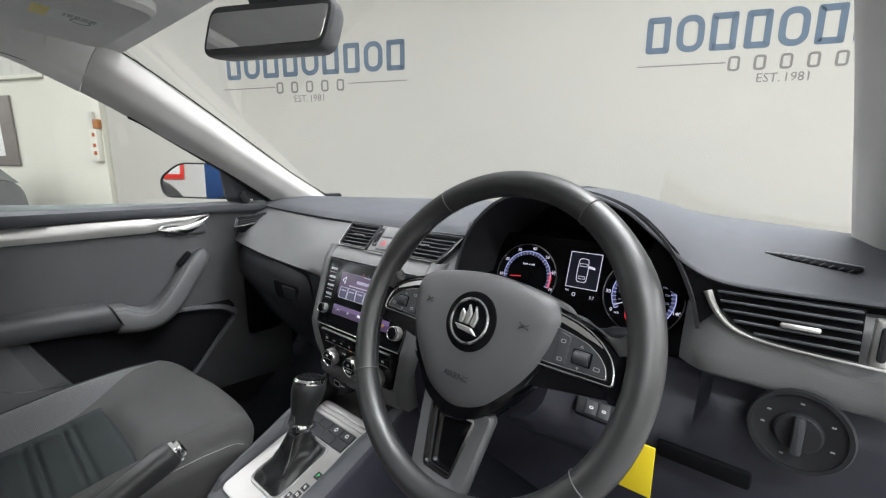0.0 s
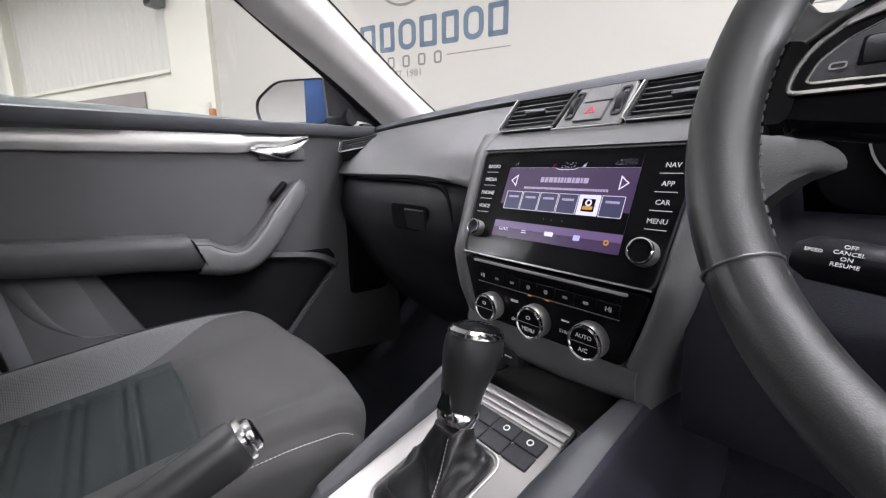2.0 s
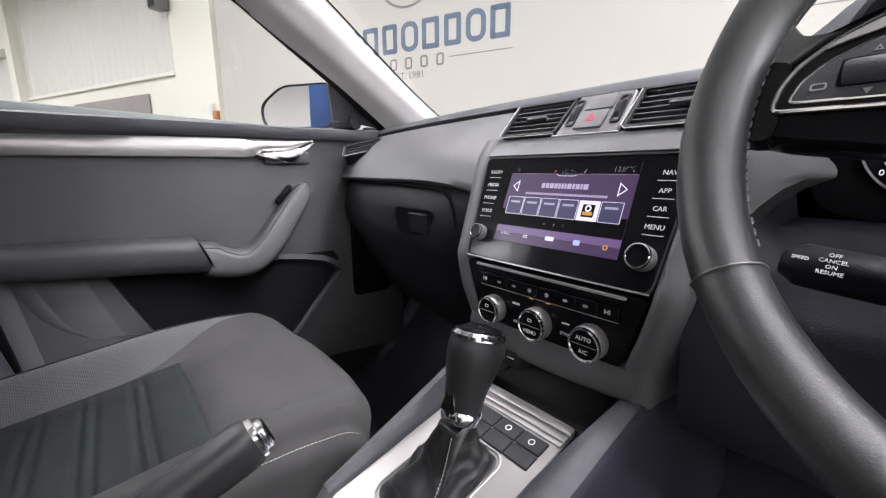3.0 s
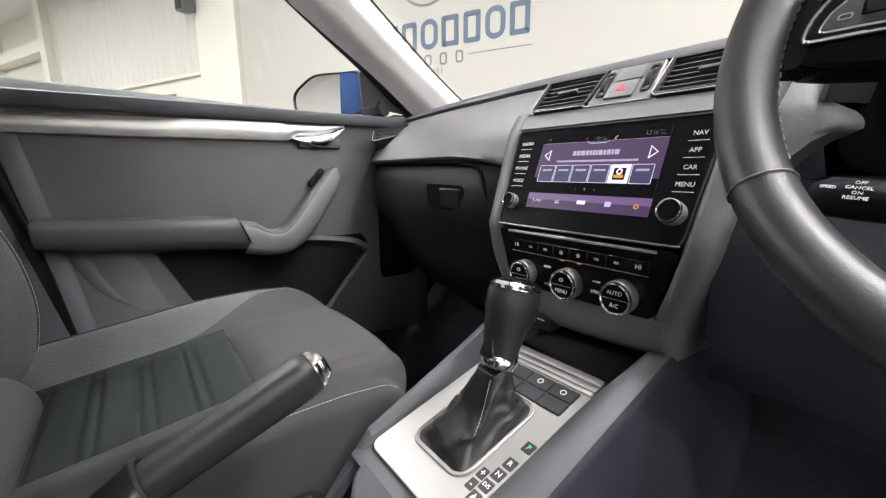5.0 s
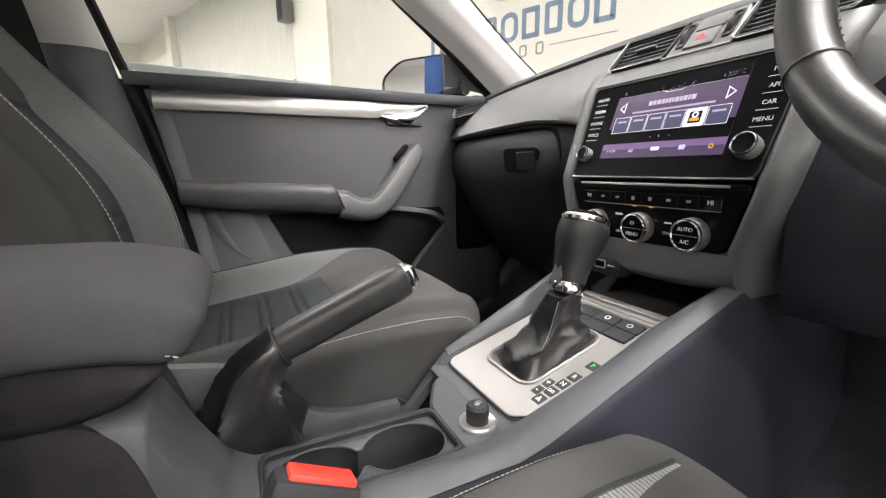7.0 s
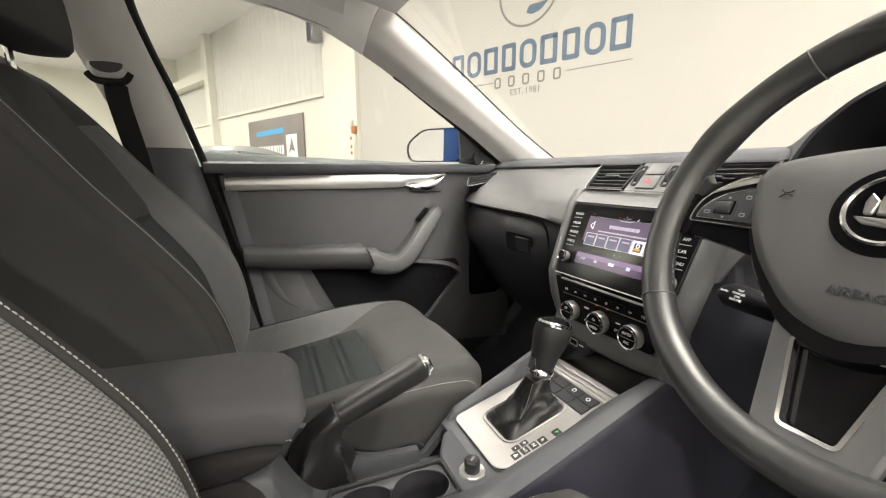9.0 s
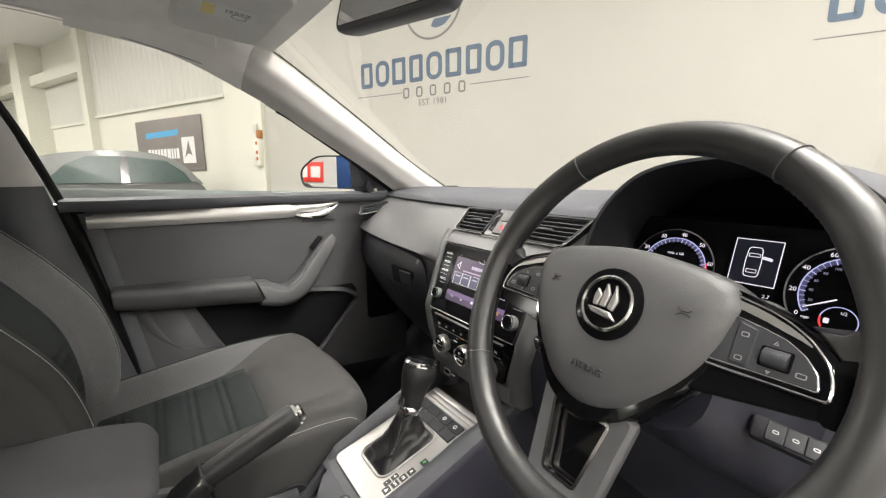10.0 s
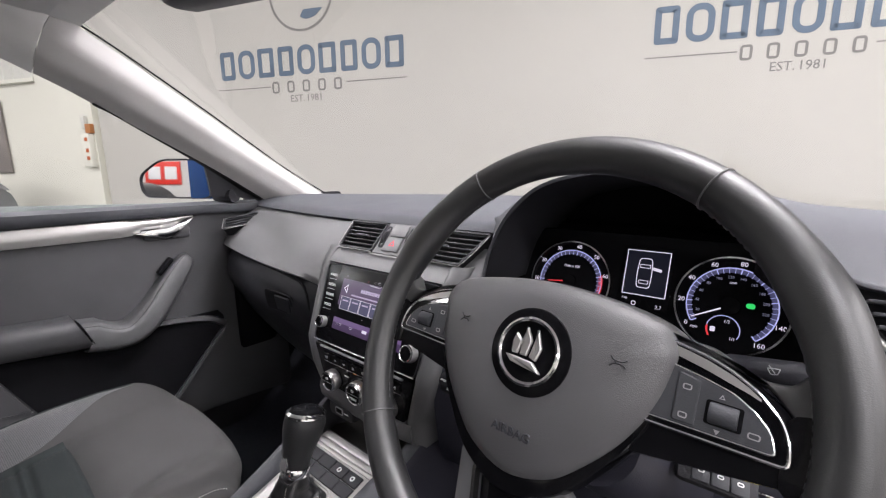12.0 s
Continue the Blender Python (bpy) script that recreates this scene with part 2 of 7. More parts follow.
def lathe(profile, m, n=32, bm=None):
    """A turned body: (radius, height) pairs round the z axis of m."""
    rings = []
    for r, h in profile:
        rings.append([m @ Vector((max(r, 1e-5) * math.cos(2 * math.pi * k / n), max(r, 1e-5) * math.sin(2 * math.pi * k / n), h)) for k in range(n)])
    return loft(rings, True, bm)


def curve(pts, n=6, closed=False):
    """Points on a smooth line through pts (any dimension)."""
    P = [Vector(p) for p in pts]
    out, k = [], len(P)
    for i in range(k if closed else k - 1):
        a, b = P[i], P[(i + 1) % k]
        p0 = P[(i - 1) % k] if closed or i > 0 else a * 2 - b
        p3 = P[(i + 2) % k] if closed or i < k - 2 else b * 2 - a
        for j in range(n):
            t = j / n
            out.append(0.5 * ((2 * a) + (b - p0) * t + (2 * p0 - 5 * a + 4 * b - p3) * t * t + (3 * a - p0 - 3 * b + p3) * t**3))
    if not closed:
        out.append(P[-1])
    return out


def tube(pts, r, n=8, closed=False, bm=None, flat=1.0, up=None):
    """A round or flattened rod along a line; r is one radius or one for each point."""
    P = [Vector(p) for p in pts]
    k = len(P)
    R = r if isinstance(r, (list, tuple)) else [r] * k
    rings = []
    side = None
    for i in range(k):
        d = (P[(i + 1) % k] if closed or i < k - 1 else P[i]) - (P[i - 1] if closed or i > 0 else P[i])
        d.normalize()
        if up is not None:
            side = Vector(up).cross(d).normalized()
        elif side is None:
            ref = Vector((0, 0, 1)) if abs(d.z) < 0.9 else Vector((1, 0, 0))
            side = ref.cross(d).normalized()
        else:
            side = (side - d * side.dot(d)).normalized()
        top = d.cross(side)
        rings.append([P[i] + side * (R[i] * math.cos(2 * math.pi * j / n)) + top * (R[i] * flat * math.sin(2 * math.pi * j / n)) for j in range(n)])
    if closed:
        rings.append(rings[0])
        b, V = grid_bm(rings, bm, wrap=True)
        bmesh.ops.remove_doubles(b, verts=b.verts, dist=1e-6)
        return b
    return loft(rings, True, bm)


def rrect(w, h, r, n=4):
    """A rounded rectangle's outline."""
    out = []
    for cx, cy, a0 in ((w / 2 - r, h / 2 - r, 0), (-w / 2 + r, h / 2 - r, 90), (-w / 2 + r, -h / 2 + r, 180), (w / 2 - r, -h / 2 + r, 270)):
        for k in range(n + 1):
            a = radians(a0 + 90 * k / n)
            out.append((cx + r * math.cos(a), cy + r * math.sin(a)))
    return out


def rounded(poly, r, n=4):
    """A polygon's outline with its corners rounded by r."""
    P = [Vector(p) for p in poly]
    out = []
    for i, p in enumerate(P):
        a, b = (P[i - 1] - p), (P[(i + 1) % len(P)] - p)
        ra = min(r, a.length * 0.45, b.length * 0.45)
        s, e = p + a.normalized() * ra, p + b.normalized() * ra
        for k in range(n + 1):
            t = k / n
            q = s.lerp(p, t).lerp(p.lerp(e, t), t)
            out.append((q.x, q.y))
    return out


def slab(outline, m, depth, edge=0.001, bm=None):
    """An outline in the plane of m, raised by depth, with a softened front edge."""
    O = [Vector(p) for p in outline]
    k = len(O)
    area = sum(O[i].x * O[(i + 1) % k].y - O[(i + 1) % k].x * O[i].y for i in range(k))
    if area < 0:
        O = O[::-1]
    inner = []
    for i in range(k):
        d = (O[(i + 1) % k] - O[i - 1])
        d = d.normalized() if d.length > 1e-9 else Vector((1, 0))
        inner.append(O[i] + Vector((-d.y, d.x)) * edge)
    rings = [[m @ Vector((p.x, p.y, 0)) for p in O], [m @ Vector((p.x, p.y, depth - edge)) for p in O], [m @ Vector((p.x, p.y, depth)) for p in inner]]
    return loft(rings, True, bm)


def ring_slab(outer, inner, m, depth, bm=None):
    """A flat frame between two outlines of as many points each."""
    rings = [[m @ Vector((x, y, 0)) for x, y in outer], [m @ Vector((x, y, depth)) for x, y in outer], [m @ Vector((x, y, depth)) for x, y in inner], [m @ Vector((x, y, 0)) for x, y in inner]]
    rings.append(rings[0])
    bm, V = grid_bm(rings, bm, wrap=True)
    bmesh.ops.remove_doubles(bm, verts=bm.verts, dist=1e-7)
    return bm


def shrink(outline, w):
    O = [Vector(p) for p in outline]
    k = len(O)
    area = sum(O[i].x * O[(i + 1) % k].y - O[(i + 1) % k].x * O[i].y for i in range(k))
    s = 1 if area > 0 else -1
    out = []
    for i in range(k):
        d = (O[(i + 1) % k] - O[i - 1]).normalized()
        q = O[i] + Vector((-d.y, d.x)) * w * s
        out.append((q.x, q.y))
    return out


def words(text, size, m, material, parent, name="lettering", depth=0.0003, align="CENTER", label=""):
    """Raised lettering in the plane of m, as a mesh."""
    cu = bpy.data.curves.new("tmp", "FONT")
    cu.body, cu.size, cu.extrude, cu.align_x, cu.align_y, cu.resolution_u = text, size, depth, align, "CENTER", 2
    o = bpy.data.objects.new("tmp", cu)
    scene.collection.objects.link(o)
    me = bpy.data.meshes.new_from_object(o.evaluated_get(bpy.context.evaluated_depsgraph_get()))
    bpy.data.objects.remove(o)
    bpy.data.curves.remove(cu)
    bm = bmesh.new()
    bm.from_mesh(me)
    bpy.data.meshes.remove(me)
    bmesh.ops.transform(bm, matrix=m, verts=bm.verts)
    return part(name, bm, material, parent, label, smooth=0)


def bars(w, h, m, material, parent, n=5, name="printed_bar"):
    """A line of writing too small to read: n plain bars."""
    bm = None
    x, rng = -w / 2, random.Random(int(w * 1e5) + n)
    ws = [0.6 + rng.random() for _ in range(n)]
    k = w / (sum(ws) + 0.35 * (n - 1))
    for v in ws:
        bm = slab([(x, -h / 2), (x + v * k, -h / 2), (x + v * k, h / 2), (x, h / 2)], m, 0.0004, 0.0001, bm)
        x += v * k + 0.35 * k
    return part(name, bm, material, parent, smooth=0)


def stitches(line, parent, r=0.0009, gap=0.0045, up=(0, 0, 1), name="stitching"):
    """A row of short raised threads along a smooth line."""
    P = [Vector(p) for p in line]
    D = [0.0]
    for a, b in zip(P, P[1:]):
        D.append(D[-1] + (b - a).length)
    bm = bmesh.new()
    at, i = 0.0, 0

    def place(s):
        k = 0
        while k < len(D) - 2 and D[k + 1] < s:
            k += 1
        f = (s - D[k]) / max(1e-9, D[k + 1] - D[k])
        return P[k].lerp(P[k + 1], f)

    while at + gap * 0.7 < D[-1]:
        a, b = place(at), place(at + gap * 0.7)
        tube([a, (a + b) / 2 + Vector(up) * r * 0.6, b], [r * 0.6, r, r * 0.6], 5, bm=bm)
        at += gap
    return part(name, bm, M_THREAD, parent, "pale contrast stitching")


# ---- the showroom ----
def wall_box(name, s0, s1, d0, d1, z0, z1, material, label, category="wall"):
    m = Matrix.Translation(W0) @ Matrix((WU, WN, Vector((0, 0, 1)))).transposed().to_4x4()
    ob = part(name, rbox(((s0 + s1) / 2, (d0 + d1) / 2, (z0 + z1) / 2), (abs(s1 - s0), abs(d1 - d0), z1 - z0), 0.0, m), material, smooth=0)
    return tagged(ob, label, category, kind="structure")


wall_box("floor", -18, 12, -0.5, 14, -0.1, 0.0, M_FLOOR, "grey polished tiled showroom floor", "floor")
wall_box("ceiling", -18, 12, -0.5, 14, 4.4, 4.5, M_CEIL, "white showroom ceiling sheet", "ceiling")
wall_box("wall_north", -4.28, 12, -0.3, 0.0, 0, 4.4, M_WALL, "smooth warm white wall with printed logos")
wall_box("wall_recess", -10.62, -4.28, -0.3, -0.06, 0, 4.4, M_WALL2, "cream painted wall beside the logo wall")
wall_box("wall_west", -18, -17.8, -0.3, 14, 0, 4.4, M_WALL2, "cream far wall of the showroom")
wall_box("wall_far", -18, -10.56, -0.5, -0.25, 0, 4.4, M_WALL2, "cream wall behind the steel post")
wall_box("wall_south", -18, 12, 13.8, 14, 0, 4.4, M_WALL3, "plain grey back wall of the showroom")
wall_box("wall_east", 11.8, 12, -0.2, 14, 0, 4.4, M_WALL3, "plain grey side wall of the showroom")
wall_box("trim_ledge", -10.4, -5.36, -0.06, 0.0, 2.31, 2.36, M_WALL2, "thin white ledge under the metal cladding", "trim")
wall_box("trim_post", -10.72, -10.45, -0.06, 0.10, 0, 4.4, M_WALL2, "white painted steel post in the wall", "trim")
wall_box("trim_pier", -5.30, -4.36, -0.06, 0.02, 0, 4.4, M_WALL2, "white wall pier beside the logo wall", "trim")

# Ribbed metal sheet above the ledge.
def ribbed(s0, s1, z0, z1, pitch=0.2):
    m = Matrix.Translation(W0) @ Matrix((WU, WN, Vector((0, 0, 1)))).transposed().to_4x4()
    pts, s = [], s0
    while s < s1:
        pts += [(s, -0.055), (s + pitch * 0.55, -0.055), (s + pitch * 0.68, -0.042), (s + pitch * 0.87, -0.042)]
        s += pitch
    bm = grid_bm([[m @ Vector((x, y, z)) for x, y in pts] for z in (z0, z1)])[0]
    return part("wall_cladding", bm, M_CLAD, smooth=0)


tagged(ribbed(-10.4, -5.4, 2.36, 4.4), "pale grey ribbed metal wall cladding", "cladding", kind="structure")

# Beyond the post the far wall repeats ledge and cladding, with a steel beam above.
wall_box("trim_far_ledge", -17.8, -10.72, -0.25, -0.20, 2.28, 2.34, M_WALL2, "thin white ledge on the far wall", "trim")
wall_box("wall_far_cladding", -17.8, -10.72, -0.25, -0.225, 2.34, 3.34, M_CLAD, "pale grey cladding on the far wall", "cladding")
wall_box("roof_beam", -17.8, -10.72, -0.25, 0.06, 3.36, 3.60, M_WALL2, "cream painted steel beam along the far wall", "beam")
wall_box("wall_pier", -14.6, -13.9, -0.25, 0.25, 0, 4.4, M_WALL2, "cream wall pier on the far wall")


def ceiling_light(s, d):
    t = thing("ceiling_light", room(s, d, 4.4), "long white ceiling strip light, switched on", "lamp", "ceiling strip lights")
    m = Matrix.Translation(room(s, d, 0)) @ Matrix.Rotation(ROOM_TURN, 4, "Z")
    part("housing", rbox((0, 0, 4.33), (2.5, 0.34, 0.14), 0.01, m), M_WALL, t)
    part("diffuser", rbox((0, 0, 4.245), (2.4, 0.26, 0.03), 0.008, m), M_LAMP, t, "glowing white diffuser")


for s, d in LAMPS:
    ceiling_light(s, d)

wall_m = on_plane(W0 + Vector((0, 0, 0)) + WN * 0.001, WU, (0, 0, 1))


def wall_logo(x0):
    """A company mark of plain shapes: ring, a row of hollow blocks, a rule, small blocks and bars."""
    t = thing("wall_logo", W0 + WU * (x0 + 1.17) + Vector((0, 0, 2.25)), "slate blue and grey company mark on white wall", "sign", "wall logos")
    w = 2.31 / 9
    for k in range(9):
        wide = 0.205 + 0.012 * ((k * 5) % 3 - 1)
        o = rrect(wide, 0.305, (0.03, 0.10, 0.02)[k % 3], 6)
        part("logo_frame", ring_slab(o, shrink(o, 0.052), wall_m @ Matrix.Translation((x0 + 0.032 + (k + 0.5) * w, 2.270, 0)), 0.002), M_LOGO, t, "hollow slate blue block", smooth=0)
    for a, b in ((0.0, 0.715), (1.66, 2.345)):
        part("rule", slab([(x0 + a, 2.008), (x0 + b, 2.008), (x0 + b, 2.018), (x0 + a, 2.018)], wall_m, 0.002, 0.0005), M_LOGOGREY, t, "thin grey rule", smooth=0)
    for k in range(5):
        o = rrect(0.092, 0.125, 0.030, 5)
        part("small_frame", ring_slab(o, shrink(o, 0.020), wall_m @ Matrix.Translation((x0 + 0.780 + k * 0.194, 2.002, 0)), 0.002), M_LOGOGREY, t, "hollow small grey block", smooth=0)
    for w, x in (("EST.", 1.05), ("1981", 1.262)):
        words(w, 0.105, wall_m @ Matrix.Translation((x0 + x, 1.872, 0.001)), M_LOGOGREY, t, "founding_word", 0.001)
    m = wall_m @ Matrix.Translation((x0 + 1.165, 2.94, 0))
    n = 48
    o = [(0.385 * math.cos(2 * math.pi * k / n), 0.385 * math.sin(2 * math.pi * k / n)) for k in range(n)]
    i = [(0.36 * math.cos(2 * math.pi * k / n), 0.36 * math.sin(2 * math.pi * k / n)) for k in range(n)]
    part("ring", ring_slab(o, i, m, 0.002), M_LOGOGREY, t, "grey outline ring")
    part("emblem", slab(rounded([(0.02, -0.17), (0.26, -0.17), (0.16, -0.25), (0.05, -0.27), (-0.02, -0.24)], 0.02), m, 0.002, 0.0005), M_LOGO, t, "slate blue emblem shape")


for x0 in (-2.335, 2.24):
    wall_logo(x0)

# Notice board with plain blocks, and a fire point box.
sign_m = on_plane(W0 - WN * 0.055, WU, (0, 0, 1))
t = thing("wall_sign", W0 + WU * -7.38 + Vector((0, 0, 1.1)), "dark brown sign board with blue and white print", "sign")
part("board", rbox((-7.38, 1.60, 0.015), (2.44, 1.0, 0.03), 0.004, sign_m), M_SIGN, t)
part("blue_band", slab([(-8.20, 1.74), (-6.95, 1.77), (-6.95, 1.88), (-8.20, 1.85)], sign_m @ Matrix.Translation((0, 0, 0.03)), 0.002, 0.0005), M_SIGNBLUE, t, "sky blue printed band", smooth=0)
bars(1.20, 0.19, sign_m @ Matrix.Translation((-7.58, 1.43, 0.03)), M_MARK, t, 10)
part("emblem_panel", slab([(-6.86, 1.24), (-6.42, 1.24), (-6.42, 1.72), (-6.86, 1.72)], sign_m @ Matrix.Translation((0, 0, 0.03)), 0.002, 0.0005), M_MARK, t, "white emblem panel", smooth=0)
part("emblem", slab(rounded([(-6.78, 1.34), (-6.66, 1.42), (-6.52, 1.38), (-6.58, 1.52), (-6.62, 1.66), (-6.70, 1.5)], 0.02), sign_m @ Matrix.Translation((0, 0, 0.033)), 0.002, 0.0005), M_SIGN, t, "dark emblem shape", smooth=0)

pier_m = on_plane(W0 + WN * 0.02 - WU * 0.26 + Vector((0, 0, 0.05)), WU, (0, 0, 1))
t = thing("fire_point_box", W0 + WU * -4.42 + Vector((0, 0, 1.15)), "cream fire alarm box with red and amber labels", "alarm box")
part("box", rbox((-4.19, 1.32, 0.04), (0.14, 0.42, 0.08), 0.01, pier_m), M_WALL2, t)
part("call_point", rbox((-4.14, 1.6, 0.03), (0.09, 0.12, 0.06), 0.008, pier_m), mat("amber_label", (0.36, 0.15, 0.05), 0.5), t, "amber call point")
part("grey_unit", rbox((-4.22, 1.68, 0.03), (0.07, 0.16, 0.05), 0.008, pier_m), M_CLAD, t, "grey switch unit")
for z in (1.46, 1.32, 1.22):
    part("label_plate", rbox((-4.165, z, 0.082), (0.05, 0.05, 0.004), 0.001, pier_m), mat("brown_label", (0.4, 0.1, 0.03), 0.5), t)

t = thing("wall_speaker", W0 + WU * -5.3 + Vector((0, 0, 3.3)), "dark grey loudspeaker fixed on the wall", "loudspeaker")
part("case", rbox((-5.05, 3.28, 0.12), (0.2, 0.34, 0.2), 0.02, pier_m), M_CARGREY, t)
part("grille", rbox((-5.05, 3.28, 0.222), (0.16, 0.3, 0.01), 0.004, pier_m), M_DARK, t, "black grille")


t = thing("display_board", room(-5.95, 13.78, 1.5), "red display board with two white panels", "display board")
bm_ = on_plane(room(-5.95, 13.78, 1.66), -WU, (0, 0, 1))
part("board", rbox((0, 0, 0), (0.95, 0.62, 0.04), 0.01, bm_), M_RED, t, "red board")
for x in (-0.22, 0.22):
    part("white_panel", rbox((x, 0, 0.022), (0.32, 0.34, 0.01), 0.08, bm_), M_MARK, t, "white panel")


def parked_car(at, turn, paint=M_CARGREY, label="silver grey hatchback parked by the wall"):
    """A silver-grey hatchback, seen over the door's edge."""
    t = thing("parked_car", at, label, "car")
    m = Matrix.Translation(at) @ Matrix.Rotation(turn, 4, "Z")
    prof = [(-2.7, 0.35), (-2.72, 0.7), (-2.55, 0.80), (-1.9, 0.86), (-0.4, 0.91), (1.55, 0.92), (1.98, 0.90), (2.08, 0.6), (2.05, 0.35)]
    low = curve([(a, b) for a, b in prof], 4)
    rings = []
    for y, k in ((-0.86, 0.96), (-0.89, 1.0), (0.89, 1.0), (0.86, 0.96)):
        rings.append([m @ Vector((p.x * k, y, 0.3 + (p.y - 0.3) * (0.99 if k < 1 else 1))) for p in low])
    part("body", loft(rings), paint, t)
    top = curve([(-0.55, 0.89), (0.25, 1.24), (0.75, 1.335), (1.35, 1.335), (1.74, 1.21), (2.03, 0.89)], 5)
    rings = [[m @ Vector((p.x, s * (0.87 - 0.5 * max(0, p.y - 0.97)), p.y)) for p in top] for s in (-1, 1)]
    part("roof", loft(rings), paint, t)
    for s in (-1, 1):
        for q in (((0.30, 0.92), (1.08, 0.92), (1.08, 1.275), (0.74, 1.27), (0.52, 1.16)), ((1.17, 0.92), (1.88, 0.92), (1.80, 1.06), (1.60, 1.215), (1.17, 1.27))):
            P = [m @ Vector((x, s * (0.892 - 0.5 * max(0, z - 0.97)), z)) for x, z in q]
            bm = bmesh.new()
            f = bm.faces.new([bm.verts.new(p) for p in P])
            r = bmesh.ops.extrude_face_region(bm, geom=[f])
            bmesh.ops.translate(bm, vec=m.to_3x3() @ Vector((0, -s * 0.02, 0)), verts=[v for v in r["geom"] if isinstance(v, bmesh.types.BMVert)])
            part("side_window", bm, M_CARGLASS, t, "dark tinted side window", smooth=0)
    for s in (-1, 1):
        P = [[m @ Vector((x, s * (0.894 - 0.5 * max(0, z - 0.97)), z)) for x in (1.08, 1.17)] for z in (0.92, 1.27)]
        part("window_pillar", shell(P, 0.01, m.to_3x3() @ Vector((0, -s, 0))), M_CARBLACK, t, "black pillar between the side windows")
    for x in (-1.75, 1.3):
        for s in (-1, 1):
            wm = m @ Matrix.Translation((x, s * 0.80, 0.31)) @ Matrix.Rotation(radians(90), 4, "X")
            w = part("wheel", lathe([(0.0, -0.1), (0.31, -0.1), (0.31, 0.1), (0.0, 0.1)], wm, 28), M_RUBBER, t)
            part("rim", lathe([(0.0, -0.11), (0.2, -0.105), (0.2, 0.105), (0.0, 0.11)], wm, 28), M_SILVER, w, "silver alloy rim")


parked_car(Vector((-7.3, -1.43, 0)), math.pi / 2)
parked_car(room(-6.6, 11.4, 0), ROOM_TURN + 0.2, M_CARBLACK, "black hatchback parked at the back of the showroom")
parked_car(room(-1.6, 11.8, 0), ROOM_TURN - 0.2, M_BLUE, "blue hatchback parked at the back of the showroom")


# ---- the car's shell ----
def lerp(a, b, t):
    return a + (b - a) * t


def smooth(a, b, t):
    t = min(1, max(0, (t - a) / (b - a)))
    return t * t * (3 - 2 * t)


car_shell = thing("car_shell", (0, 0, 0.2), "blue hatchback's pale grey roof lining and pillars", "car body")

# Roof lining: edge over the doors at z 1.335, crown at 1.40.
P = []
for i in range(25):
    u = i / 24
    x = lerp(-0.575, 0.575, u)
    k = 1 - (x / 0.575) ** 2
    yf = 0.285 + 0.075 * k
    row = []
    for j in range(15):
        v = j / 14
        y = lerp(yf, -1.45, v)
        row.append((x, y, 1.332 + 0.055 * k + 0.018 * math.sin(math.pi * min(1, v * 1.1)) - 0.016 * max(0, 1 - v * 9)))
    P.append(row)
part("headliner", shell(P, 0.03, (0, 0, 1)), M_LINER, car_shell, "pale grey cloth roof lining", smooth=60)


def pillar(side):
    """Windscreen pillar trim: a rounded band from the dashboard's end up to the roof."""
    A = curve([(-0.645, 0.90, 0.965), (-0.617, 0.70, 1.075), (-0.580, 0.49, 1.205), (-0.541, 0.285, 1.322), (-0.505, 0.15, 1.362), (-0.475, -0.06, 1.378)], 6)
    B = curve([(-0.700, 0.72, 0.955), (-0.669, 0.565, 1.052), (-0.651, 0.42, 1.135), (-0.626, 0.255, 1.226), (-0.606, 0.08, 1.301), (-0.600, -0.10, 1.328)], 6)
    rows = []
    for h, (a, b) in enumerate(zip(A, B)):
        fade = 1 - min(1, max(0, (h - 15) / 12)) ** 2
        n = (b - a).cross(Vector((0.1, 0.75, -0.6))).normalized()
        if n.x < 0:
            n = -n
        row = []
        for k in range(13):
            t = k / 12
            swell = min(1, t / 0.26) if t < 0.56 else 1 - (t - 0.56) / 0.44
            row.append(a.lerp(b, t) + n * 0.026 * fade * smooth(-0.15, 1.0, swell) + Vector((0, 0, 0.034 * (1 - t) * min(1, max(0, (h - 17) / 5)) ** 1.5)))
        rows.append([Vector((0.079 - p.x if side > 0 else p.x, p.y, p.z)) for p in row])
    part("windscreen_pillar", shell(rows[:20], 0.02, (side, 0.6, 0.5)), M_PILLAR, car_shell, "pale grey plastic windscreen pillar trim", smooth=50)
    part("header_corner", shell([[p + Vector((0, -0.0015, -0.0005)) for p in r] for r in rows[19:]], 0.02, (side, 0.6, 0.5)), M_LINER, car_shell, "pale grey roof lining corner above the pillar", smooth=50)
    off = 0.079 if side > 0 else 0.0
    C = [Vector((off + (-1 if side > 0 else 1) * (p.x - 0.001), p.y + 0.001, p.z - 0.0005)) for p in B]
    part("door_seal", tube(C[:18], [0.0035 - 0.0026 * k / 17 for k in range(18)], 8), M_RUBBER, car_shell, "black rubber door seal")
    fr = [[Vector((off + (-1 if side > 0 else 1) * q.x, q.y, q.z)) for q in (p + Vector((-0.002, 0, -0.002)), p + Vector((-0.014, -0.004, -0.003)) * (1 - h / 17), p + Vector((-0.028, -0.008, -0.004)) * (1 - h / 17))] for h, p in enumerate(B[:17])]
    part("door_frame", shell(fr, 0.006, (side, 0, 1)), M_RUBBER, car_shell, "black door frame beside the glass", smooth=60)
    D = [Vector((off + (-1 if side > 0 else 1) * (p.x + 0.0), p.y + 0.006, p.z + 0.003)) for p in A[:-11]]
    part("screen_edge", tube(D, 0.002, 6), M_RUBBER, car_shell, "black windscreen edge")


pillar(-1)
pillar(1)

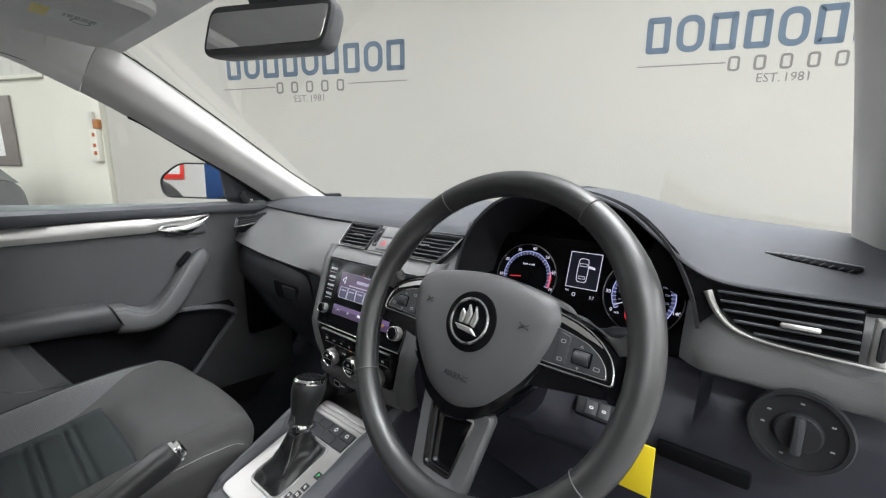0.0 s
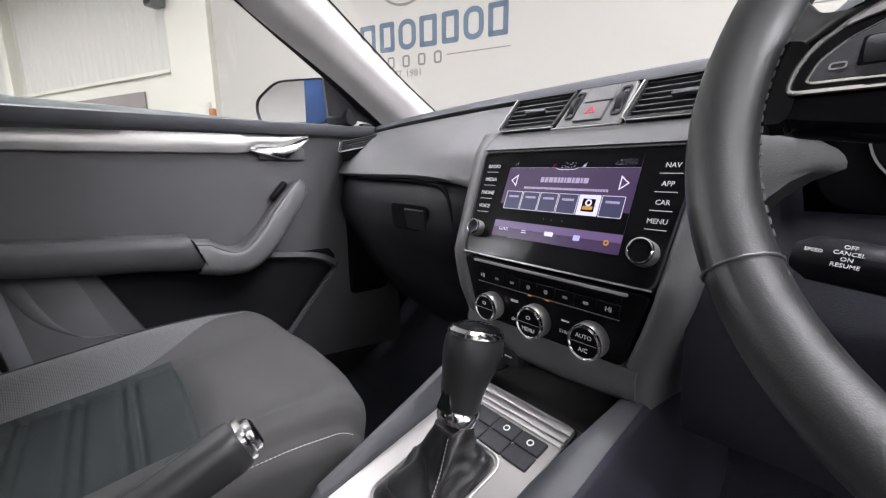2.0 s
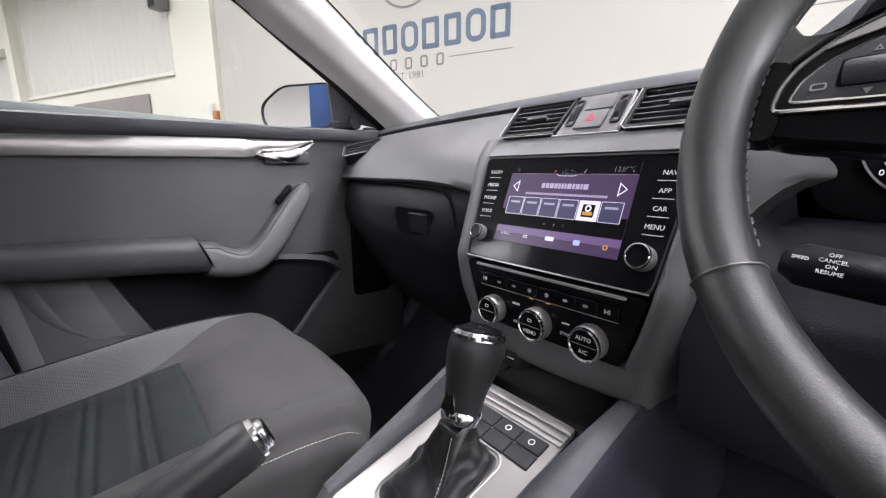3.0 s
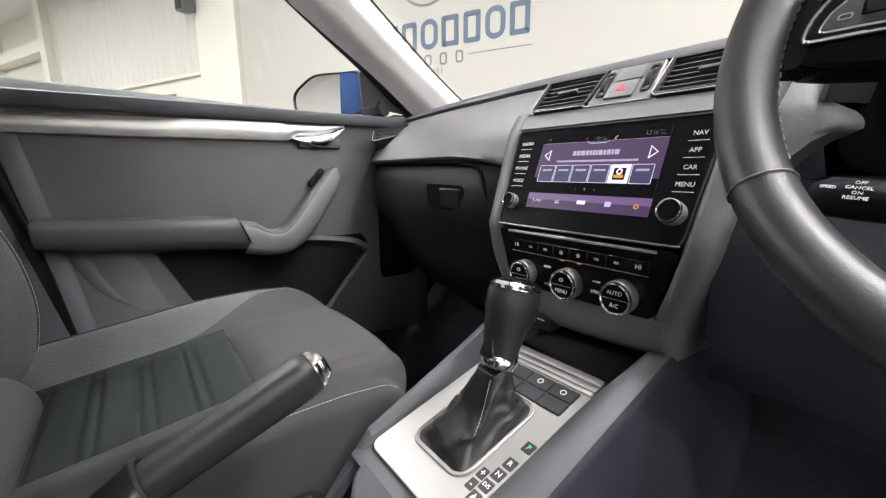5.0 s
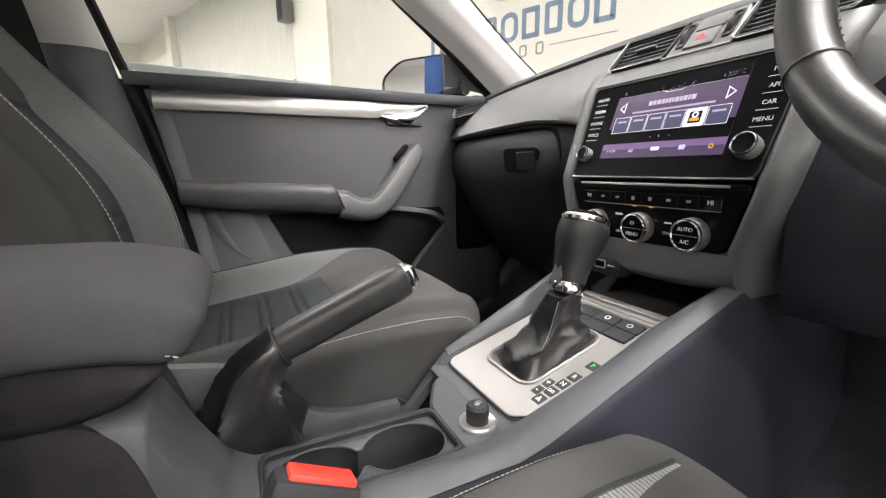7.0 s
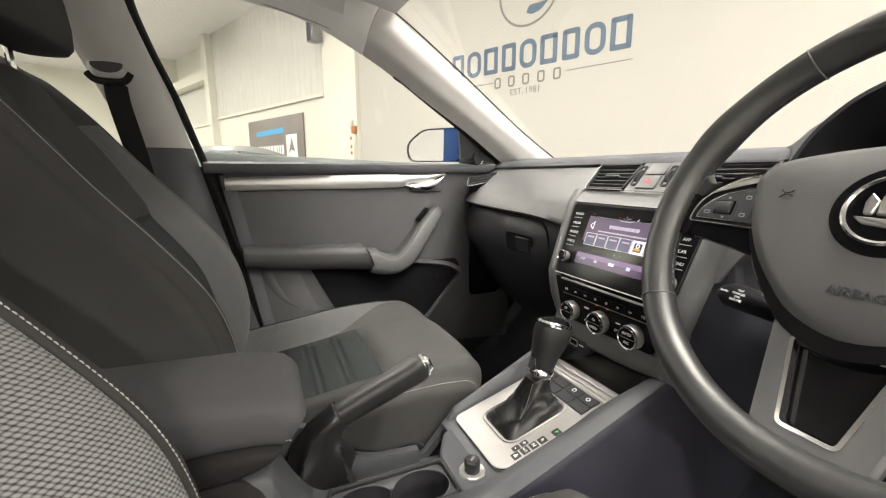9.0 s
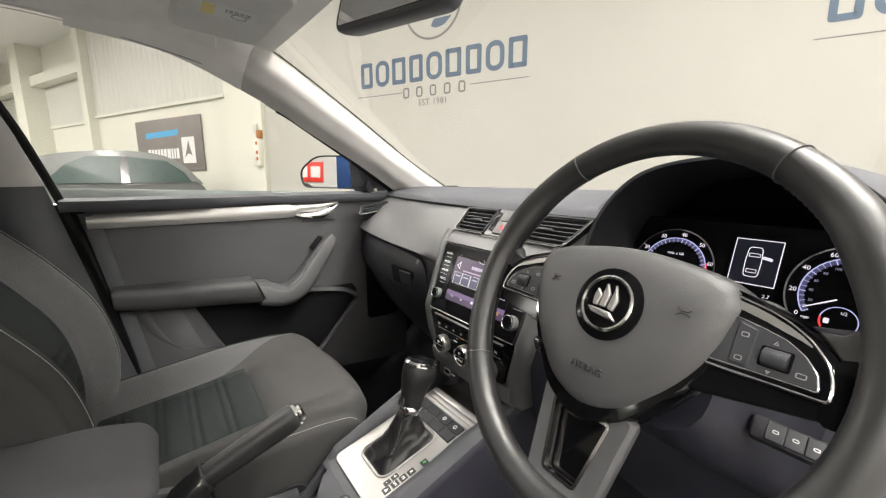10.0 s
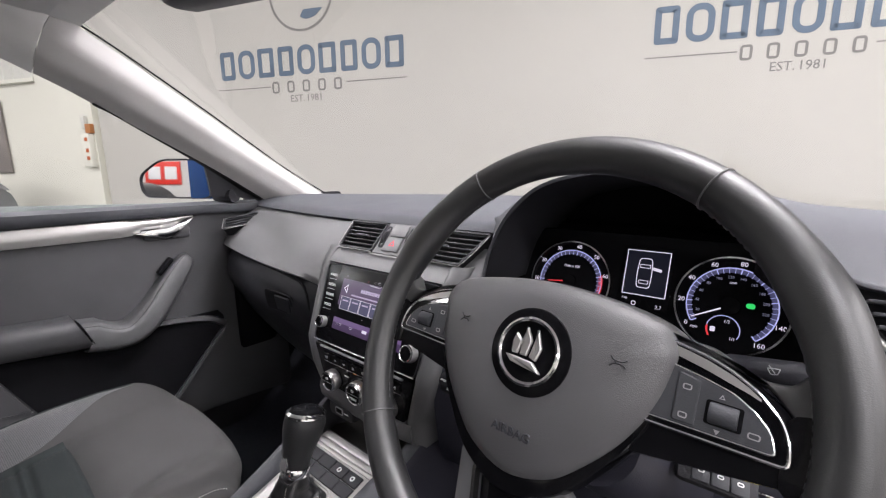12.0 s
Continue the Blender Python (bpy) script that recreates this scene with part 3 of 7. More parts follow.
# Cant rail above the front door and the door pillar with the belt.
R = curve([(-0.616, 0.262, 1.237), (-0.603, 0.176, 1.276), (-0.599, 0.05, 1.309), (-0.598, -0.096, 1.335), (-0.599, -0.205, 1.344), (-0.600, -0.250, 1.337), (-0.603, -0.264, 1.315), (-0.620, -0.264, 1.280), (-0.660, -0.245, 1.205), (-0.710, -0.214, 1.111), (-0.760, -0.183, 0.994), (-0.772, -0.14, 0.85), (-0.770, -0.09, 0.66), (-0.76, -0.02, 0.45)], 6)
part("door_seal", tube(R, [0.0006 + 0.0091 * min(1, max(0, (k - 24) / 10)) for k in range(len(R))], 8), M_RUBBER, car_shell, "black rubber door seal")
rows = []
for p in R[6 : 6 * 5 + 1]:
    rows.append([p + Vector((0.004, 0, 0.004)), p + Vector((0.03, -0.005, 0.028)), p + Vector((0.09, -0.01, 0.05))])
part("cant_rail", shell(rows, 0.012, (-1, 0, 1)), M_LINER, car_shell, "pale grey roof rail trim", smooth=60)

rows = []
for k in range(9):
    t = k / 8
    z = lerp(1.36, 1.0, t)
    x0 = lerp(-0.590, -0.752, t)
    y0 = lerp(-0.276, -0.196, t)
    w = lerp(0.16, 0.125, t)
    rows.append([(x0, y0, z), (x0 + 0.022, y0 - 0.02, z), (x0 + 0.028, y0 - w * 0.5, z), (x0 + 0.022, y0 - w + 0.02, z), (x0, y0 - w, z)])
part("door_pillar", shell(rows, 0.012, (-1, 0, 0)), M_PILLAR, car_shell, "pale grey upper door pillar trim", smooth=60)
rows = []
for k in range(9):
    t = k / 8
    z = lerp(1.0, 0.35, t)
    x0 = lerp(-0.755, -0.745, t)
    y0 = lerp(-0.196, -0.04, t)
    w = lerp(0.125, 0.30, t)
    rows.append([(x0, y0, z), (x0 + 0.024, y0 - 0.02, z), (x0 + 0.03, y0 - w * 0.5, z), (x0 + 0.024, y0 - w + 0.02, z), (x0, y0 - w, z)])
part("lower_pillar", shell(rows, 0.012, (-1, 0, 0)), M_CONSOLE, car_shell, "charcoal lower door pillar trim", smooth=60)

P = [[(-0.788, lerp(-0.40, 0.02, i / 6), lerp(0.955, 0.33, j / 6)) for j in range(7)] for i in range(7)]
part("door_opening_trim", shell(P, 0.02, (-1, 0, 0)), M_RUBBER, car_shell, "black door opening trim", smooth=60)

part("underbody", rbox((0, -0.25, 0.235), (1.5, 2.5, 0.05), 0.02), M_DARK, car_shell, "black underbody")
for s in (-1, 1):
    for y in (1.15, -1.35):
        part("wheel", lathe([(0.0, -0.1), (0.29, -0.1), (0.315, -0.07), (0.315, 0.07), (0.29, 0.1), (0.0, 0.1)], Matrix.Translation((s * 0.70, y, 0.315)) @ Matrix.Rotation(radians(90), 4, "Y"), 32), M_RUBBER, car_shell, "black tyre")
# Floor carpet with the tunnel, bulkhead and sills.
P = []
for i in range(33):
    x = lerp(-0.76, 0.76, i / 32)
    tun = 0.12 * math.exp(-((x / 0.15) ** 4))
    P.append([(x, lerp(-1.4, 0.95, j / 20), 0.27 + tun + 0.38 * max(0, (j / 20 - 0.86) / 0.14) ** 1.3) for j in range(21)])
part("carpet", shell(P, -0.02, (0, 0, -1)), M_CARPET, car_shell, "dark blue-black floor carpet", smooth=60)
part("bulkhead", rbox((0, 0.98, 0.58), (1.5, 0.05, 0.70), 0.01), M_VOID, car_shell, "black bulkhead behind the dashboard")
for s in (-1, 1):
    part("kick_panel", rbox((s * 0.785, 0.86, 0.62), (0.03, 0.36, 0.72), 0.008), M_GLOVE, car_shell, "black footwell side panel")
part("scuttle", rbox((0, 1.06, 0.885), (1.5, 0.20, 0.03), 0.008), M_VOID, car_shell, "black panel below the windscreen")
for s in (-1, 1):
    part("sill", rbox((s * 0.80, -0.2, 0.31), (0.10, 2.2, 0.18), 0.02), M_DARK, car_shell, "black door sill")

for s in (-1, 1):
    part("rear_side_panel", rbox((s * 0.79, -0.95, 0.64), (0.06, 1.15, 0.68), 0.02), M_DARK, car_shell, "black rear side panel")
part("tail_panel", rbox((0, -1.5, 0.66), (1.5, 0.08, 0.72), 0.02), M_DARK, car_shell, "black tail panel")
part("rear_bench", rbox((0, -1.08, 0.66), (1.36, 0.18, 0.66), 0.06), M_CLOTH, car_shell, "charcoal cloth rear bench back")

# Windscreen glass.
P = []
for i in range(13):
    u = 2 * i / 12 - 1
    P.append([Vector((0.035 + u * lerp(0.715, 0.615, j / 8), lerp(0.885 + 0.32 * (1 - u * u), 0.28 + 0.09 * (1 - u * u), j / 8) + 0.01, lerp(0.930, 1.350 + 0.05 * (1 - u * u), j / 8))) for j in range(9)])
screen = part("windscreen", shell(P, 0.004, (0, 1, 1)), M_GLASS, car_shell, "clear curved windscreen", smooth=60)
screen.visible_shadow = False

# ---- sun visor ----
def sun_visor(cx):
    t = thing("sun_visor", (cx, 0.16, 1.33), "pale grey folded sun visor with printed label", "sun visor", "sun visors")
    m = Matrix.Translation((cx, 0.160, 1.318)) @ Matrix.Rotation(radians(-6), 4, "X")
    o = rounded([(-0.155, -0.085), (0.155, -0.075), (0.155, 0.085), (-0.155, 0.075)], 0.03, 5)
    bm = loft([[m @ Vector((x * k, y * k, z)) for x, y in o] for k, z in ((0.95, -0.014), (1.0, -0.007), (1.0, 0.004), (0.95, 0.010))])
    part("panel", bm, M_LINER, t)
    lm = m @ Matrix.Translation((0.005, 0.0, -0.0142)) @ Matrix.Rotation(radians(180), 4, "X")
    part("label_sheet", slab(rrect(0.056, 0.086, 0.002), lm, 0.0006, 0.0002), M_MARK, t, "white printed warning label", smooth=0)
    part("label_band", slab(rrect(0.050, 0.02, 0.001), lm @ Matrix.Translation((0, 0.031, 0.0006)), 0.0006, 0.0002), mat("pale_yellow_print", (0.75, 0.66, 0.28), 0.6), t, "yellow warning band", smooth=0)
    o = rrect(0.026, 0.026, 0.0125, 5)
    part("label_ring", ring_slab(o, shrink(o, 0.002), lm @ Matrix.Translation((-0.006, -0.018, 0.0006)), 0.0005), M_GREYMARK, t, "printed ring sign")
    for k in range(3):
        bars(0.040, 0.003, lm @ Matrix.Translation((0.018 - k * 0.006, -0.014, 0.0006)) @ Matrix.Rotation(radians(90), 4, "Z"), M_GREYMARK, t, 5)
    part("hinge_arm", tube([m @ Vector((-0.15, 0.07, 0)), m @ Vector((-0.185, 0.075, 0.012)), m @ Vector((-0.2, 0.05, 0.04))], 0.008), M_LINER, t)


sun_visor(-0.275)

# ---- rear-view mirror ----
t = thing("rear_view_mirror", (0.08, 0.36, 1.36), "black rear-view mirror on a short stalk", "mirror")
m = on_plane((0.078, 0.298, 1.252), (0.235, 0.050, -0.012), (0.0, 0.12, 1))
o = rounded([(-0.122, -0.030), (0.112, -0.034), (0.125, 0.024), (-0.108, 0.036)], 0.02, 5)
bm = loft([[m @ Vector((x * k, y * k, z)) for x, y in o] for k, z in ((0.6, -0.034), (0.92, -0.022), (1.0, -0.006), (1.0, 0.004), (0.975, 0.008))])
part("housing", bm, M_PULL, t, "dark grey mirror housing")
part("mirror_glass", slab(shrink(o, 0.008), m, 0.0092, 0.001), M_MIRROR, t, "silvered mirror glass")
part("stalk", tube(curve([m @ Vector((0.01, 0.0, -0.03)), (0.06, 0.34, 1.275), (0.03, 0.36, 1.33), (0.0, 0.36, 1.36)], 4), 0.013, 10), M_PAD, t)
part("sensor_foot", rbox((0.0, 0.375, 1.335), (0.09, 0.09, 0.06), 0.02), M_PAD, t, "black sensor housing on the windscreen")

# ---- passenger door ----
door = thing("passenger_door", (-0.78, 0.3, 0.35), "charcoal passenger door with silver strip and armrest, closed", "car door")


def belt(y):
    """Height of the door's upper edge and its inner x."""
    return 0.967 + 0.002 * (0.684 - y) / 0.87, -0.702 - 0.09 * max(0, (0.684 - y) / 0.87)


def door_x(y, z):
    zb, xb = belt(y)
    x = -0.762 + 0.010 * math.sin((y + 0.1) * 4)
    up = max(0, (z - 0.86) / (zb - 0.86))
    x += 0.020 * min(1, up) ** 2
    front = max(0, (y - 0.47) / 0.25)
    x += 0.045 * min(1, front) ** 1.4
    low = max(0, (0.63 - z) / 0.15)
    x += 0.022 * min(1, low)
    return x


P = []
for i in range(41):
    y = lerp(-0.135, 0.74, i / 40)
    row = []
    for j in range(31):
        z = lerp(0.36, 0.955, j / 30)
        y2 = y + (lerp(0.11, 0, j / 30) if i == 0 else lerp(0.11, 0, j / 30) * (1 - i / 40))
        row.append((door_x(y2, z), y2, z))
    P.append(row)
part("door_card", shell(P, 0.02, (-1, 0, 0)), M_DOOR, door, "charcoal grained door card", smooth=60)

# Upper roll and the sill edge beside the glass.
rows = []
for i in range(31):
    y = lerp(-0.175, 0.73, i / 30)
    zb, xb = belt(y)
    xi = door_x(y, 0.955) + 0.014
    rows.append([(xi - 0.006, y, 0.937), (xi + 0.004, y, 0.948), (xi + 0.002, y, lerp(0.955, zb, 0.55)), (xi - 0.012, y, zb - 0.004), (xi - 0.028, y, zb), (xi - 0.05, y, zb + 0.001)])
part("upper_roll", shell(rows, 0.012, (-1, 0, -0.5)), M_PAD, door, "soft black upper door roll", smooth=60)
rows = []
for i in range(25):
    y = lerp(-0.175, 0.66, i / 24)
    zb, xb = belt(y)
    xi = door_x(y, 0.955) - 0.036
    zs = max(zb + 0.002, 0.994 - 0.030 * (y + 0.17) / 0.77)
    rows.append([(xi, y, zb - 0.004), (xi - 0.006, y, lerp(zb, zs, 0.8)), (xi - 0.014, y, zs), (xi - 0.022, y, zb - 0.01)])
part("glass_seal", shell(rows, 0.004, (-0.3, 0, -1)), mat("grey_green_glass_seal", (0.16, 0.18, 0.175), 0.6), door, "grey window sill seal", smooth=60)

# Silver strip with the release handle at its front.
def along_line(table, v):
    """A value read between the rows of a table."""
    for (a, b), (c, d) in zip(table, table[1:]):
        if v <= c:
            return lerp(b, d, max(0, (v - a) / (c - a)))
    return table[-1][1]


rows = []
for i in range(33):
    u = i / 32
    y = lerp(-0.130, 0.512, u)
    zt = lerp(0.925, 0.936, u) + 0.001 * math.sin(math.pi * u)
    zl = lerp(0.892, 0.893, u) + max(0.0, 0.014 * smooth(0.365, 0.39, y)) + 0.026 * smooth(0.44, 0.515, y) ** 1.3
    x = door_x(y, 0.9) + 0.010
    rows.append([(x - 0.012, y, zt + 0.002), (x + 0.001, y, zt), (x + 0.006, y, lerp(zl, zt, 0.66)), (x + 0.005, y, lerp(zl, zt, 0.33)), (x + 0.001, y, zl), (x - 0.012, y, zl - 0.002)])
part("silver_strip", shell(rows, 0.004, (-1, 0, 0)), M_SILVER, door, "brushed silver door strip", smooth=60)
hx = lambda y: door_x(y, 0.9)
rows = []
for k in range(17):
    u = k / 16
    y = lerp(0.376, 0.516, u)
    zt = along_line(((0.376, 0.903), (0.45, 0.907), (0.49, 0.919), (0.516, 0.931)), y)
    zl = along_line(((0.376, 0.897), (0.40, 0.888), (0.445, 0.8795), (0.47, 0.886), (0.50, 0.912), (0.516, 0.929)), y)
    out = 0.010 + 0.014 * math.sin(math.pi * min(1, u * 0.95 + 0.05)) ** 0.7
    x = hx(y)
    rows.append([(x + 0.006, y, zt), (x + out * 0.9, y, zt - 0.001), (x + out, y, lerp(zl, zt, 0.6)), (x + out, y, lerp(zl, zt, 0.25)), (x + out * 0.7, y, zl), (x + 0.004, y, zl + 0.002)])
part("release_handle", shell(rows, 0.003, (-1, 0, 0)), M_CHROME, door, "bright silver door release handle", smooth=50)
part("handle_cup", rbox((hx(0.45) + 0.004, 0.45, 0.892), (0.012, 0.11, 0.03), 0.008), M_DOOR, door, "dark cup behind the handle")

# Armrest with the pull handle rising at its front.
A = curve([(-0.098, 0.736), (-0.085, 0.738), (0.0, 0.733), (0.14, 0.726), (0.215, 0.722), (0.275, 0.732), (0.34, 0.758), (0.41, 0.797), (0.46, 0.824), (0.488, 0.838), (0.500, 0.836), (0.506, 0.826)], 5)
rows = []
n = len(A)
for k, p in enumerate(A):
    u = k / (n - 1)
    out = lerp(0.075, 0.085, min(1, u / 0.45)) if u < 0.5 else lerp(0.085, 0.034, (u - 0.5) / 0.5)
    hgt = lerp(0.050, 0.078, min(1, u / 0.4)) if u < 0.6 else lerp(0.078, 0.052, min(1, (u - 0.6) / 0.25)) * (1 - 0.55 * max(0, (u - 0.85) / 0.15) ** 2)
    x = door_x(p.x, p.y)
    ring = []
    for a, b in ((-0.004, 0.0), (0.55, 0.004), (0.85, 0.0), (0.98, -0.13), (1.0, -0.3), (0.94, -0.62), (0.8, -0.9), (0.6, -1.0), (-0.004, -0.9)):
        sl = 0.35 * max(0, u - 0.5)
        ring.append((x + out * a, p.x + (0.02 * -b * sl * 10 if u > 0.5 else 0), p.y + hgt * b))
    rows.append(ring)
pad_rows = []
for r, p in zip(rows, A):
    if p.x > 0.236:
        break
    slant = smooth(0.12, 0.236, p.x)
    pad_rows.append([(x, y + 0.032 * slant * max(0, (p.y - z) / 0.078), z) for x, y, z in r])
part("armrest_pad", loft(pad_rows), M_DOOR, door, "padded charcoal armrest", smooth=50)
spine = curve([(0.252, 0.674, 0.039, 0.069), (0.275, 0.664, 0.034, 0.070), (0.310, 0.655, 0.030, 0.070), (0.345, 0.660, 0.030, 0.066), (0.385, 0.692, 0.030, 0.058), (0.425, 0.742, 0.028, 0.047), (0.462, 0.787, 0.025, 0.036), (0.484, 0.813, 0.020, 0.028), (0.494, 0.822, 0.012, 0.020)], 5)
rows = []
for k, p in enumerate(spine):
    a, b = spine[max(0, k - 1)], spine[min(len(spine) - 1, k + 1)]
    d = Vector((b.x - a.x, b.y - a.y)).normalized()
    if k == 0:
        d = Vector((0.93, 0.36)).normalized()
    nx, nz = -d.y, d.x
    wall = door_x(p.x, p.y)
    rows.append([(wall + p.w * o, p.x + nx * p.z * e, p.y + nz * p.z * e) for o, e in ((-0.1, 0.95), (0.55, 1.0), (0.80, 0.97), (0.95, 0.80), (1.0, 0.52), (1.0, -0.40), (0.93, -0.78), (0.72, -1.0), (-0.1, -0.95))])
pull = part("pull_handle", loft(rows), M_PULL, door, "smooth charcoal pull handle", smooth=50)
part("trim_gap", tube([rows[0][k] for k in range(1, 8)], 0.0012, 6), M_VOID, pull, "dark joint before the armrest pad")
part("handle_seam", tube([Vector(r[3]) + Vector((0.0006, 0, 0)) for r in rows[:-3]], 0.0007, 5), M_DARK, pull, "moulded seam along the handle")
# Solid black block gives the shade of the recess behind the pull.
part("pull_shade", rbox((0, 0, 0), (0.012, 0.050, 0.020), 0.005, Matrix.Translation((door_x(0.44, 0.80) + 0.004, 0.436, 0.800)) @ Matrix.Rotation(radians(48), 4, "X")), M_VOID, door, "black block for the shade in the pull recess")
sw = part("window_switch", rbox((0, 0, 0), (0.022, 0.052, 0.012), 0.004, Matrix.Translation((door_x(0.44, 0.80) + 0.014, 0.432, 0.806)) @ Matrix.Rotation(radians(48), 4, "X")), M_GLOSS, door, "black window switch")

POCKET_EDGE = [(0.335, 0.36), (0.430, 0.46), (0.505, 0.54), (0.562, 0.598), (0.548, 0.622), (0.51, 0.638), (0.42, 0.652), (0.32, 0.660)]
# Door pocket below the armrest: a raised rim, its hollow's shade a near-black sheet.
rows = []
for k, (y, z) in enumerate(curve(POCKET_EDGE, 5)):
    x = door_x(y, z)
    rows.append([(x - 0.004, y + 0.010, z + 0.004), (x + 0.014, y + 0.005, z + 0.004), (x + 0.018, y - 0.004, z - 0.006), (x + 0.002, y - 0.010, z - 0.012)])
part("pocket_rim", shell(rows, 0.005, (-1, 0, 0)), M_DOOR, door, "raised rim of the door pocket", smooth=60)
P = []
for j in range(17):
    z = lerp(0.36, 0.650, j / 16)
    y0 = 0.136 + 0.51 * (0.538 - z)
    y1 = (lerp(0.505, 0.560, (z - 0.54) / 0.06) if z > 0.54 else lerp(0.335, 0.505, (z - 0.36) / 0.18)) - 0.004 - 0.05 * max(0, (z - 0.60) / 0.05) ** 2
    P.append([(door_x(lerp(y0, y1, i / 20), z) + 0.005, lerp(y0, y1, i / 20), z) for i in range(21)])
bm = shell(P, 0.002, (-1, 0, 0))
part("pocket", bm, M_VOID, door, "near-black sheet for the shade inside the door pocket")
P = []
for i in range(9):
    row = []
    for j in range(9):
        z = lerp(0.40, 0.664, j / 8)
        y0 = -0.115 + lerp(0.11, 0, (z - 0.36) / 0.595)
        y1 = 0.074 + 0.51 * (0.652 - z)
        y = lerp(y0, y1, i / 8)
        row.append((door_x(y, z) + 0.003 + 0.010 * math.sin(math.pi * i / 8) * (j / 8) ** 0.5, y, z))
    P.append(row)
part("lower_panel", shell(P, 0.004, (-1, 0, 0)), M_DOOR, door, "dark hard plastic lower door panel", smooth=60)

LEFT = curve([(-0.075, 0.702), (-0.062, 0.665), (-0.048, 0.628), (-0.016, 0.574), (0.031, 0.541), (0.085, 0.531), (0.136, 0.526)], 4)
P = []
for p in LEFT:
    y1 = max(0.074 + 0.51 * (0.652 - p.y), p.x + 0.004)
    P.append([(door_x(lerp(p.x, y1, i / 12), p.y) + (0.006 if i == 0 else 0.012 - 0.004 * math.sin(math.pi * min(1, i / 12))), lerp(p.x, y1, i / 12), p.y) for i in range(13)])
part("sculpted_panel", shell(P, 0.003, (-1, 0, 0)), M_DOOR, door, "charcoal sculpted panel before the pocket", smooth=60)

# Vertical rear edge of the card and the mirror triangle.
rows = []
for j in range(17):
    z = lerp(0.40, 0.93, j / 16)
    y2 = -0.135 + lerp(0.11, 0, (z - 0.36) / 0.595)
    rows.append([(door_x(y2, z) - 0.01, y2 - 0.018, z), (door_x(y2, z) + 0.006, y2 - 0.012, z), (door_x(y2, z) + 0.008, y2 + 0.010, z), (door_x(y2, z) + 0.001, y2 + 0.022, z)])
part("edge_trim", shell(rows, 0.006, (-1, 0, 0)), M_CONSOLE, door, "rounded rear edge of the door card", smooth=60)
rows = [[Vector(p) for p in ((-0.700, 0.545, 1.066), (-0.702, 0.565, 1.056), (-0.703, 0.70, 0.972))], [Vector(p) for p in ((-0.716, 0.560, 0.984), (-0.716, 0.60, 0.982), (-0.706, 0.71, 0.966))]]
part("mirror_triangle", shell(rows, 0.012, (-1, 0, 0)), M_DARK, door, "black mirror triangle", smooth=0)
GLASS_TOP = ((-0.30, 1.374), (-0.10, 1.362), (0.08, 1.345), (0.255, 1.268), (0.42, 1.172), (0.565, 1.080), (0.74, 0.972))
rows = []
for j in range(15):
    y = lerp(-0.28, 0.74, j / 14)
    zt = along_line(GLASS_TOP, y)
    rows.append([Vector((-0.775 + 0.41 * (lerp(0.955, zt, i / 6) - 0.955) + 0.04 * max(0, y) , y, lerp(0.955, zt, i / 6))) for i in range(7)])
gl = part("window_glass", shell(rows, 0.004, (-1, 0, 0)), M_GLASS, door, "clear side window, closed", smooth=60)
gl.visible_shadow = False

# ---- door mirror ----
t = thing("door_mirror", (-0.80, 0.56, 0.99), "blue door mirror with black rim", "mirror")
m = on_plane((-0.885, 0.532, 1.030), (0.836, 0.549, 0.0), (0.0, 0.036, 1))
o = rounded([(-0.108, -0.052), (0.118, -0.056), (0.122, 0.060), (-0.045, 0.062), (-0.120, 0.012)], 0.03, 6)
bm = loft([[m @ Vector((x * k, y * k, z)) for x, y in o] for k, z in ((0.35, -0.11), (0.75, -0.085), (0.97, -0.035), (1.0, -0.012))])
part("shell", bm, M_BLUE, t, "metallic blue mirror shell")
bm = loft([[m @ Vector((x * k, y * k, z)) for x, y in o] for k, z in ((1.0, -0.012), (1.01, 0.004), (0.97, 0.010), (0.93, 0.004))], cap=False)
part("rim", bm, M_DARK, t, "black mirror rim")
part("mirror_glass", slab([(x * 0.935, y * 0.935) for x, y in o], m @ Matrix.Translation((0, 0, 0.0)), 0.004, 0.001), M_MIRROR, t, "silvered mirror glass")
# The car flank's blue reflection, laid over the glass as a painted plate.
part("flank_reflection", loft([[m @ Vector(p) for p in ((0.048, 0.058, 0.006), (0.048, -0.056, 0.006), (0.124, -0.058, -0.01), (0.124, 0.058, -0.01))], [m @ Vector(p) for p in ((0.052, 0.055, 0.014), (0.052, -0.053, 0.014), (0.126, -0.055, 0.002), (0.126, 0.055, 0.002))]]), M_BLUE, t, "blue plate standing for the car flank's reflection")
part("foot", tube([m @ Vector((0.09, -0.04, -0.05)), (-0.76, 0.60, 0.985), (-0.71, 0.62, 0.985)], 0.022, 8), M_DARK, t)


# ---- dashboard ----
dash = thing("dashboard", (0, 0.75, 0.6), "charcoal and black moulded dashboard", "dashboard")


def edge_y(x):
    return 0.600 + 0.075 * (x / 0.68) ** 2


def stack_y(z):
    """Depth of the centre stack's face at a height."""
    pts = ((0.60, 0.505), (0.63, 0.492), (0.665, 0.487), (0.70, 0.482), (0.745, 0.483), (0.878, 0.535), (0.906, 0.558), (0.955, 0.600))
    for (a, b), (c, d) in zip(pts, pts[1:]):
        if z <= c:
            return lerp(b, d, (z - a) / (c - a))
    return pts[-1][1]


